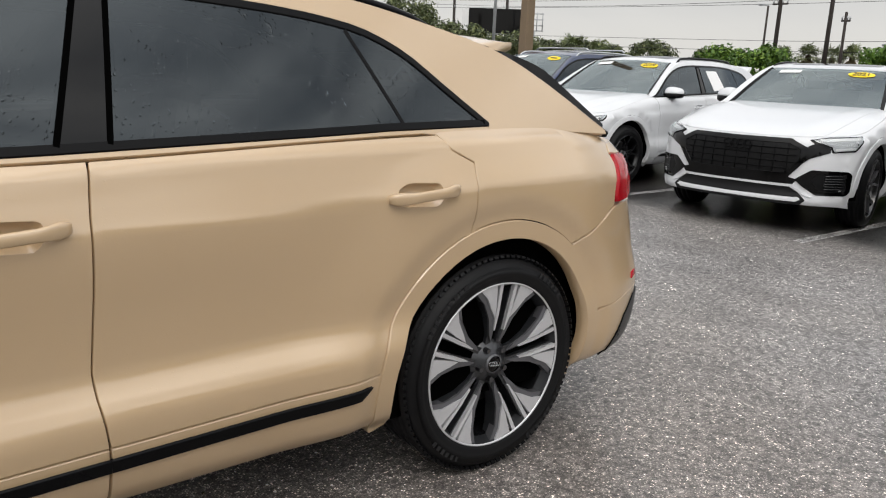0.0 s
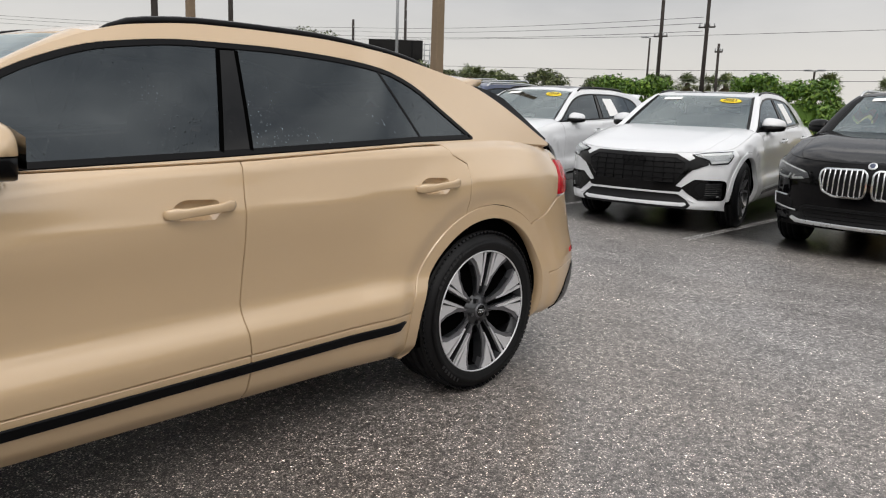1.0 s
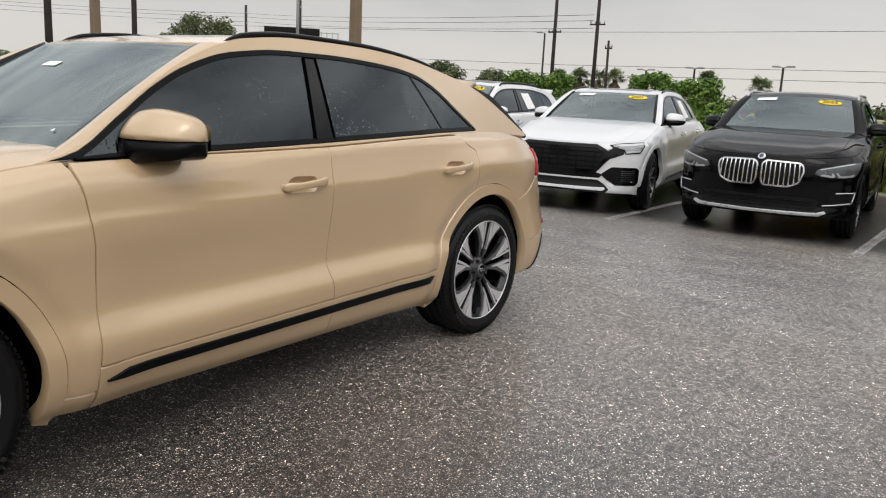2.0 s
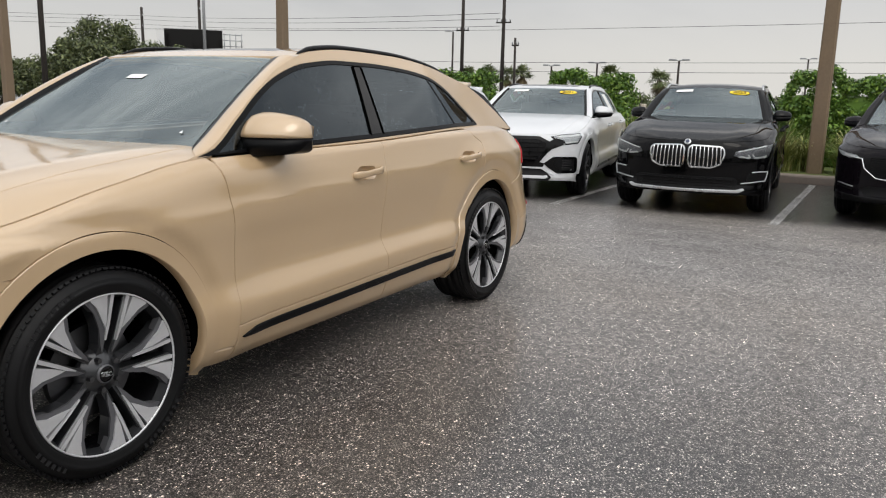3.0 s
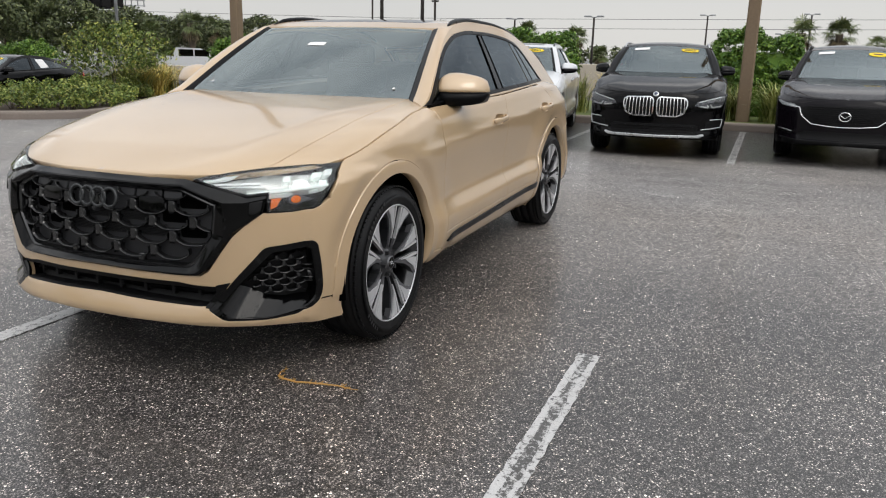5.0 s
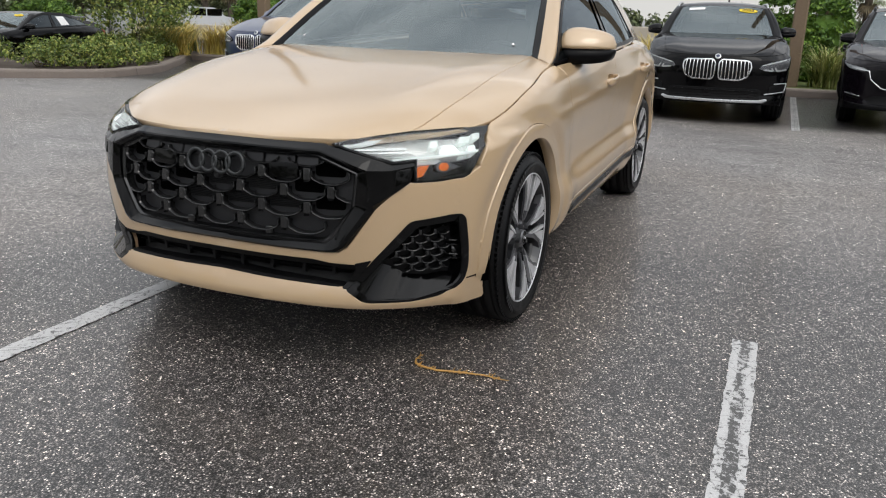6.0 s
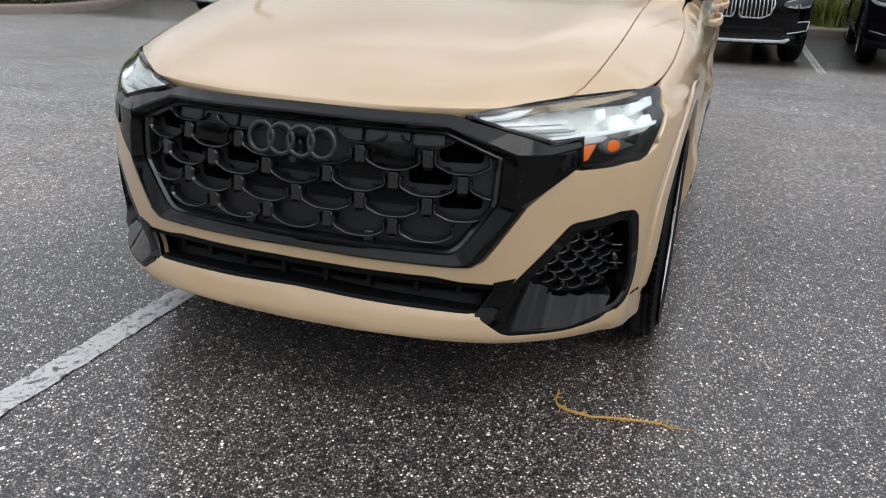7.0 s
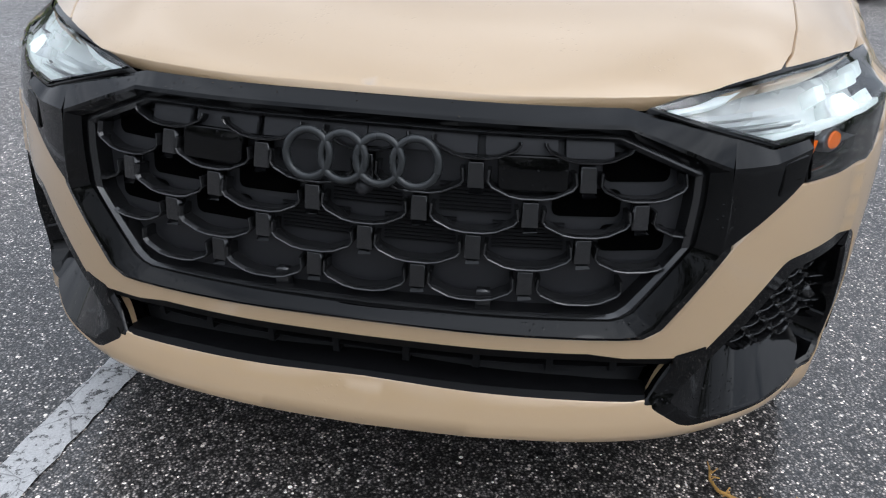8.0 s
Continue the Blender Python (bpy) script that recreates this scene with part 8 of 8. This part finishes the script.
def palm(x, y, z, height, seed, size=1.0, label="cabbage palm with a shaggy crown"):
    rng = np.random.default_rng(seed)
    top = thing("palm_tree", pose(x, y, z), label, "palm tree", "palms")
    pts = [(0.05 * math.sin(h), 0.03 * h, h) for h in np.linspace(-0.1, height, 9)]
    link_mesh("trunk", *tube(pts, [0.17 * size] * 9, 9), M["bark"], top)
    head = np.array(pts[-1])
    for dry in (False, True):
        vs, fs = [], []
        for k in range(34 if not dry else 12):
            a = rng.uniform(0, 2 * math.pi)
            lift = rng.uniform(-0.55, 1.35) if not dry else rng.uniform(-1.3, -0.75)
            d = np.array([math.cos(a) * math.cos(lift), math.sin(a) * math.cos(lift), math.sin(lift)])
            side = np.cross(d, [0.01, 0.02, 1.0])
            side /= max(np.linalg.norm(side), 1e-6)
            hub = head + d * size * rng.uniform(0.35, 0.62) + np.array([0, 0, -0.06 * size])
            n = len(vs)
            vs += [head - side * 0.02, head + side * 0.02, hub + side * 0.015, hub - side * 0.015]
            fs.append((n, n + 1, n + 2, n + 3))
            for q in np.linspace(-1.9, 1.9, 15):
                way = d * math.cos(q) + side * math.sin(q)
                L = size * rng.uniform(0.42, 0.60) * (1 - 0.12 * abs(q))
                across = np.cross(way, np.cross(d, side)) * 0.026 * size
                mid = hub + way * L * 0.55
                tip = hub + way * L + np.array([0, 0, -rng.uniform(0.05, 0.24) * size])
                n = len(vs)
                vs += [hub, mid - across, tip, mid + across]
                fs.append((n, n + 1, n + 2, n + 3))
        quick_mesh("fronds" if not dry else "dry_fronds", vs, fs, M["palm" if not dry else "dry_palm"], top)
    return top


def tuft(x, y, z, height, spread, seed, material="grass_green", count=220, label="tall arching ornamental grass"):
    rng = np.random.default_rng(seed)
    vs, fs = [], []
    for _ in range(count):
        a = rng.uniform(0, 2 * math.pi)
        b0 = np.array([rng.normal(0, spread * 0.16), rng.normal(0, spread * 0.16), 0.0])
        H, out = height * rng.uniform(0.55, 1.1), spread * rng.uniform(0.3, 1.1)
        w = rng.uniform(0.009, 0.017)
        side = np.array([-math.sin(a), math.cos(a), 0]) * w
        for i in range(5):
            t = i / 4
            p = b0 + np.array([math.cos(a) * out * t**1.6, math.sin(a) * out * t**1.6, H * (1.5 * t - 0.62 * t * t * (1 + 0.35 * out / spread))])
            ww = side * (1 - 0.85 * t)
            n = len(vs)
            vs += [p - ww, p + ww]
            if i:
                fs.append((n - 2, n - 1, n + 1, n))
    ob = quick_mesh("ornamental_grass", vs, fs, M[material], None, "", pose(x, y, z))
    return tagged(ob, label, "ornamental grass", "ornamental grasses")


def low_shrub(x, y, z, r, h, seed):
    rng = np.random.default_rng(seed)
    top = thing("low_shrub", pose(x, y, z), "low leafy green and yellow shrub in the island", "shrub", "island shrubs")
    cs, rs = [], []
    for _ in range(26):
        a, q = rng.uniform(0, 2 * math.pi), math.sqrt(rng.random()) * r
        cs.append((q * math.cos(a), q * math.sin(a), h * rng.uniform(0.35, 0.95) * (1 - 0.4 * (q / r) ** 2)))
        rs.append(rng.uniform(0.08, 0.16))
    v, f = leaves(rng, cs, rs, 46, 0.030)
    quick_mesh("foliage", v, f, M["shrub"], top)
    vs, fs = [], []
    for k in range(7):
        a = rng.uniform(0, 2 * math.pi)
        v, f = tube([(0.03 * math.cos(a), 0.03 * math.sin(a), -0.04), (0.5 * r * math.cos(a), 0.5 * r * math.sin(a), h * 0.6)], [0.012, 0.006], 5)
        b = len(vs)
        vs += v
        fs += [tuple(i + b for i in q) for q in f]
    link_mesh("stems", vs, fs, M["bark"], top)


hedge(15.9, 5.2, 7.1, 1.3, 1.78, 11)
hedge(15.9, 1.8, 3.95, 1.3, 1.80, 12)
hedge(15.5, 18.4, 20.8, 1.2, 1.62, 15, -0.26)
hedge(16.1, -3.25, -1.15, 1.4, 1.85, 13)
hedge(16.2, 10.9, 12.7, 1.3, 1.50, 14)
for i, (gx, gy, gh, gs, mt) in enumerate([(14.4, -1.35, 1.15, 0.75, "grass_green"), (14.3, -2.75, 1.0, 0.8, "grass_green"), (14.9, -0.6, 1.25, 0.7, "grass_gold"), (14.6, 0.7, 1.2, 0.8, "grass_gold"), (14.2, -1.95, 0.85, 0.7, "grass_green"),
                                          (13.95, -1.55, 0.8, 0.6, "grass_green"), (13.9, -2.75, 0.85, 0.65, "grass_green"), (14.0, -3.2, 0.75, 0.6, "grass_green"), (13.95, -0.4, 0.8, 0.6, "grass_gold"), (14.5, 1.5, 1.1, 0.8, "grass_green"), (14.8, 4.3, 1.0, 0.8, "grass_green"), (14.6, -3.6, 0.9, 0.8, "grass_green"), (15.0, 0.1, 1.2, 0.7, "grass_green")]):
    tuft(gx, gy, 0.13, gh, gs, 40 + i, mt, 240)
for i, (gx, gy, gh) in enumerate([(12.15, 12.05, 0.92), (12.65, 12.35, 0.95), (13.2, 12.65, 0.88), (12.35, 12.65, 0.95), (12.9, 12.95, 0.92), (13.6, 12.95, 0.85), (13.0, 12.35, 1.0), (13.5, 12.65, 1.0), (14.0, 13.0, 0.98), (14.3, 13.05, 0.95), (12.6, 12.0, 0.9), (13.9, 11.2, 0.98), (14.5, 11.45, 1.0), (14.2, 10.7, 0.92), (15.0, 11.7, 1.05), (14.7, 10.95, 0.95), (13.7, 11.7, 0.95)]):
    tuft(gx, gy, 0.14, gh, 0.85, 60 + i, "grass_gold" if i % 3 else "grass_green", 260, "tuft of golden ornamental grass in the island")
rng0 = np.random.default_rng(5)
for i, s in enumerate(np.linspace(2, len(isl) - 4, 17)):
    j = int(s)
    nrm = np.array([-ty[j], tx[j]]) / math.hypot(tx[j], ty[j])
    for k in range(2):
        p = isl[j] + nrm * (0.62 + 0.85 * k) + rng0.normal(0, 0.10, 2)
        low_shrub(p[0], p[1], 0.13, rng0.uniform(0.42, 0.55), rng0.uniform(0.40, 0.58) + 0.08 * k, 100 + 2 * i + k)
tree(11.45, 11.95, 0.13, 1.75, 1.25, 31, "shrub", 64, 0.042, 60, 0.04, "open branching bush in the planted island")

# trees, palms across the road
for i, (tx0, ty0, th, tsp) in enumerate([(34.6, 44.2, 6.3, 2.6), (38.5, 45.5, 4.2, 2.4), (42.5, 44.5, 3.9, 2.6), (31.0, 48.0, 3.2, 2.4), (46.5, 42.5, 3.9, 2.4), (49.5, 39.5, 4.0, 2.3), (27.5, 45.0, 2.9, 2.2),
                                         (36.0, 40.0, 4.6, 2.6), (40.5, 39.0, 4.2, 2.6), (30.5, 41.0, 4.5, 2.6), (52.5, 37.0, 4.2, 2.2), (23.0, 46.0, 2.8, 2.2), (55.0, 33.0, 3.6, 2.0), (44.8, 37.8, 3.9, 2.4)]):
    tree(tx0, ty0, -0.3, th, tsp, 200 + i, "oak", 60, 0.115, 120)
palm(41.8, 34.8, -0.3, 3.2, 71, 1.25)
palm(43.2, 33.8, -0.3, 2.9, 72, 1.1)
palm(39.5, 36.3, -0.3, 2.6, 73, 1.0)
for i, (px, py, ph, ps) in enumerate([(39.8, 18.6, 2.6, 0.8), (40.4, 17.6, 2.8, 0.85), (40.8, 16.6, 2.7, 0.85), (41.2, 15.8, 2.8, 0.8), (39.6, 10.0, 2.75, 0.75), (36.2, 6.5, 2.45, 0.75), (46.0, -4.0, 3.0, 1.15), (46.3, -5.9, 3.0, 1.2), (58.0, -9.0, 2.6, 1.0),
                                      (44.5, 24.5, 2.0, 0.9), (45.5, 22.5, 1.9, 0.9), (46.0, 21.0, 2.0, 0.8), (48.0, 12.5, 1.8, 0.8), (50.0, 8.0, 1.6, 0.8), (49.0, 0.5, 2.0, 0.9), (50.5, -0.8, 1.8, 0.8)]):
    palm(px, py, -0.2, ph, 80 + i, ps)

# low cream wall along the road
bm = box_bm((0.2, 44.0, 1.15), (24.0, -16.0, 0.50), 0.02)
for yy in range(-36, 6, 4):
    box_bm((0.32, 0.4, 1.3), (24.0, yy, 0.57), 0.02, bm=bm)
box_bm((0.2, 18.0, 0.80), (24.0, 15.0, 0.17), 0.02, bm=bm)
tagged(part("boundary_wall", bm, M["wall_paint"], None), "low cream rendered wall along the road", "wall", kind="structure")


# ---------------------------------------------------------------- poles, wires, billboard
def square_pole(x, y, base, height, w0, w1, lean=0.0, material="pole_wood"):
    top = thing("lamp_pole", pose(x, y, base, 0, lean, 0), "tall square brown concrete pole in the planting strip", "pole", "square poles")
    bm = bmesh.new()
    ring = []
    for z, w in ((-0.2, w0), (height, w1)):
        c = w * 0.12
        ring.append([bm.verts.new(q) for q in [(-w / 2 + c, -w / 2, z), (w / 2 - c, -w / 2, z), (w / 2, -w / 2 + c, z), (w / 2, w / 2 - c, z), (w / 2 - c, w / 2, z), (-w / 2 + c, w / 2, z), (-w / 2, w / 2 - c, z), (-w / 2, -w / 2 + c, z)]])
    for i in range(8):
        bm.faces.new((ring[0][i], ring[0][(i + 1) % 8], ring[1][(i + 1) % 8], ring[1][i]))
    bm.faces.new(ring[1])
    part("shaft", bm, M[material], top)
    return top


square_pole(13.85, -2.12, 0.13, 8.5, 0.26, 0.18, 0.6)
square_pole(13.55, 10.0, 0.13, 8.5, 0.27, 0.17)
square_pole(12.5, 19.7, -0.2, 9.2, 0.28, 0.18)


def round_pole(name, x, y, z, height, r, material, label, arms=(), group=""):
    top = thing(name, pose(x, y, z), label, "pole", group)
    link_mesh("shaft", *tube([(0, 0, -0.2), (0.02, 0, height / 2), (0, 0.02, height)], [r, r * 0.85, r * 0.7], 8), M[material], top)
    for a, h, l in arms:
        link_mesh("cross_arm", *tube([(-l / 2 * math.sin(a), -l / 2 * math.cos(a), h), (l / 2 * math.sin(a), l / 2 * math.cos(a), h)], 0.045, 6), M["pole_dark"], top)
        for s in (-0.9, -0.3, 0.3, 0.9):
            v, f = tube([(s * l / 2 * math.sin(a), s * l / 2 * math.cos(a), h + 0.03), (s * l / 2 * math.sin(a), s * l / 2 * math.cos(a), h + 0.2)], 0.04, 6)
            link_mesh("insulator", v, f, M["steel"], top)
    return top


UT = "dark wooden utility pole across the road"
round_pole("utility_pole", 39.3, 18.9, -0.2, 10.5, 0.12, "pole_dark", UT, [(0, 5.2, 0.8)], "utility poles")
round_pole("utility_pole", 39.5, 16.4, -0.2, 9.8, 0.12, "pole_dark", UT, [(0, 5.6, 0.9)], "utility poles")
round_pole("utility_pole", 38.8, 15.3, -0.2, 4.7, 0.09, "pole_dark", UT, [(0, 4.3, 0.4)], "utility poles")
round_pole("utility_pole", 15.1, 21.8, -0.3, 9.2, 0.10, "pole_dark", UT, (), "utility poles")
round_pole("utility_pole", 15.6, 28.6, -0.1, 10.5, 0.16, "pole_dark", UT, (), "utility poles")
round_pole("utility_pole", 59.0, 69.5, -0.1, 10.0, 0.20, "pole_dark", UT, [(0.6, 9.0, 1.4), (0.6, 7.9, 1.2)], "utility poles")
round_pole("utility_pole", 61.7, 63.6, -0.1, 12.5, 0.20, "pole_dark", UT, [(0.6, 10.9, 1.4), (0.6, 9.8, 1.2)], "utility poles")
white_pole = round_pole("flag_pole", 31.5, 31.4, -0.1, 13.0, 0.10, "steel", "tall slim pale metal pole", ())


def street_lamp(x, y, z, height, twin=True):
    top = thing("street_lamp", pose(x, y, z), "slim street lamp with twin flat heads", "street lamp", "street lamps")
    link_mesh("post", *tube([(0, 0, -0.2), (0, 0, height)], [0.07, 0.05], 7), M["pole_dark"], top)
    for s in (-1, 1) if twin else (1,):
        link_mesh("arm", *tube([(0, 0, height), (0, s * 0.18, height + 0.05)], 0.03, 6), M["steel"], top)
        part("lamp_head", box_bm((0.22, 0.34, 0.08), (0, s * 0.32, height + 0.06), 0.02), M["steel"], top)


for lx, ly, lh in ((40.4, 11.1, 3.4), (37.4, 6.0, 3.4), (52.5, 1.7, 4.2), (41.5, 14.2, 3.3), (55.0, -4.6, 4.4), (50.5, -3.0, 3.0)):
    street_lamp(lx, ly, -0.2, lh)
street_lamp(38.9, 19.3, -0.2, 5.1, False)


def wire(name, pts, r=0.011):
    v, f = tube(pts, r, 5)
    return tagged(link_mesh(name, v, f, M["cable"], None), "thin overhead cable between utility poles", "cable", "overhead cables")


def sag(a, b, d, n=14):
    return [tuple(np.array(a) * (1 - t) + np.array(b) * t - np.array([0, 0, 4 * d * t * (1 - t)])) for t in np.linspace(0, 1, n)]


for zr, zl, d in ((5.35, 5.0, 0.12), (3.42, 3.22, 0.06), (3.02, 2.72, 0.08)):
    wire("overhead_cable", sag((41.0, -22.0, zr), (39.4, 18.0, zl), d))
    wire("overhead_cable", sag((39.4, 18.0, zl), (36.0, 52.0, zl + 0.6), d))
for z0, z1 in ((6.6, 5.6), (6.2, 5.3), (5.7, 4.9)):
    wire("overhead_cable", sag((59.0, 69.5, z0 + 2.4), (39.4, 16.6, z1 + 0.3), 0.3), 0.013)
    wire("overhead_cable", sag((59.0, 69.5, z0 + 2.4), (20.0, 95.0, z1 + 3.0), 0.5), 0.015)

# billboard seen from behind on its steel frame
board = thing("billboard", pose(49.3, 51.3, -0.3, 0, 0, -44), "black billboard panel with white edge on a steel lattice", "billboard")
part("panel", box_bm((4.9, 0.22, 2.15), (0, 0, 5.66), 0.02), M["gloss_black"], board)
part("edge_panel", box_bm((0.6, 0.30, 2.25), (-2.76, 0, 5.66), 0.02), M["paper"], board, "white edge panel")
for xx in (2.6, 3.1, 3.6, 4.1):
    link_mesh("lattice_post", *tube([(xx, 0, 4.9), (xx, 0, 6.5)], 0.05, 6), M["steel"], board)
for zz in (4.95, 5.4, 5.9, 6.4):
    link_mesh("lattice_rail", *tube([(2.5, 0, zz), (4.2, 0, zz)], 0.045, 6), M["steel"], board)
link_mesh("column", *tube([(3.2, 0.1, 0), (3.2, 0.1, 5.0)], 0.28, 10), M["steel"], board)

# white pickup across the road
truck = thing("pickup_truck", pose(42.0, 35.2, -0.55, 0, 0, 128), "white crew-cab pickup truck across the road", "truck")
bm = bmesh.new()
prof = [(-2.7, 0.55), (-2.75, 0.95), (-2.6, 1.12), (-1.5, 1.20), (-0.75, 1.78), (0.9, 1.82), (1.15, 1.25), (2.9, 1.22), (2.95, 0.6)]
lo = [bm.verts.new((a, -0.95, b)) for a, b in prof]
hi = [bm.verts.new((a, 0.95, b)) for a, b in prof]
bm.faces.new(lo)
bm.faces.new(hi[::-1])
for i in range(len(prof)):
    j = (i + 1) % len(prof)
    bm.faces.new((lo[j], lo[i], hi[i], hi[j]))
part("body", bm, M["white"], truck)
for a, b, c, d in ((-1.25, -0.30, 1.24, 1.68), (-0.22, 0.75, 1.24, 1.70)):
    part("window", box_bm((b - a, 1.93, d - c), ((a + b) / 2, 0, (c + d) / 2), 0.01), M["gloss_black"], truck)
for xx in (-1.75, 1.85):
    for yy in (-0.82, 0.82):
        v, f = lathe([(0.01, -0.12), (0.25, -0.13), (0.38, -0.12), (0.40, 0), (0.38, 0.12), (0.01, 0.12)], 20)
        link_mesh("wheel", v, f, M["rubber"], truck, "", True, pose(xx, yy, 0.4))

# far woods that close the horizon all round
rngw = np.random.default_rng(77)
cs, rs = [], []
for k in range(420):
    a = 2 * math.pi * k / 420 + rngw.uniform(-0.01, 0.01)
    d = rngw.uniform(118, 135)
    for q in range(2):
        cs.append((d * math.cos(a), d * math.sin(a), rngw.uniform(0.0, 1.3) + (0.6 if q else 0)))
        rs.append(rngw.uniform(0.9, 1.7))
# nearer, taller clumps, unseen behind the camera, added to darken reflections
for k in range(560):
    deg = rngw.uniform(118, 338)
    a = radians(deg)
    d = rngw.uniform(56, 66)
    tall = 8.0 + 5.0 * math.sin(deg * 0.11) + 5.0 * math.sin(deg * 0.31 + 1.0)
    cs.append((d * math.cos(a), d * math.sin(a), rngw.uniform(0.5, max(5.0, tall))))
    rs.append(rngw.uniform(1.6, 3.0))
v, f = leaves(rngw, cs, rs, 80, 0.38)
tagged(quick_mesh("far_woods", v, f, M["oak"], None), "far line of dark trees along the horizon, taller ones added out of view", "woods", kind="stuff")

# a dry twig on the asphalt by the nose
twig = thing("dry_twig", pose(0, 0, 0), "thin golden dry twig lying on wet asphalt", "twig")
M["twig"] = plain("dry_twig_bark", (0.45, 0.26, 0.07), 0.7, grain=120.0, amount=0.2, bump=0.2)
tp = [(-0.575, -0.712, 0.012), (-0.620, -0.708, 0.010), (-0.650, -0.722, 0.008), (-0.672, -0.760, 0.010), (-0.676, -0.826, 0.008), (-0.662, -0.880, 0.010), (-0.650, -0.922, 0.008), (-0.633, -1.008, 0.008), (-0.640, -1.060, 0.007), (-0.634, -1.103, 0.007)]
link_mesh("stem", *tube(tp, [0.002, 0.003, 0.004, 0.0045, 0.0045, 0.004, 0.004, 0.003, 0.002, 0.0015], 6), M["twig"], twig)
rt = random.Random(3)
for k in range(60):
    t = rt.uniform(0.3, 8.4)
    i = int(t)
    p = Vector(tp[i]).lerp(Vector(tp[i + 1]), t - i)
    q = p + Vector((rt.uniform(-0.022, 0.022), rt.uniform(-0.03, 0.008), rt.uniform(0.0, 0.008)))
    link_mesh("twiglet", *tube([p, q], [0.0013, 0.0017], 5), M["twig"], twig)
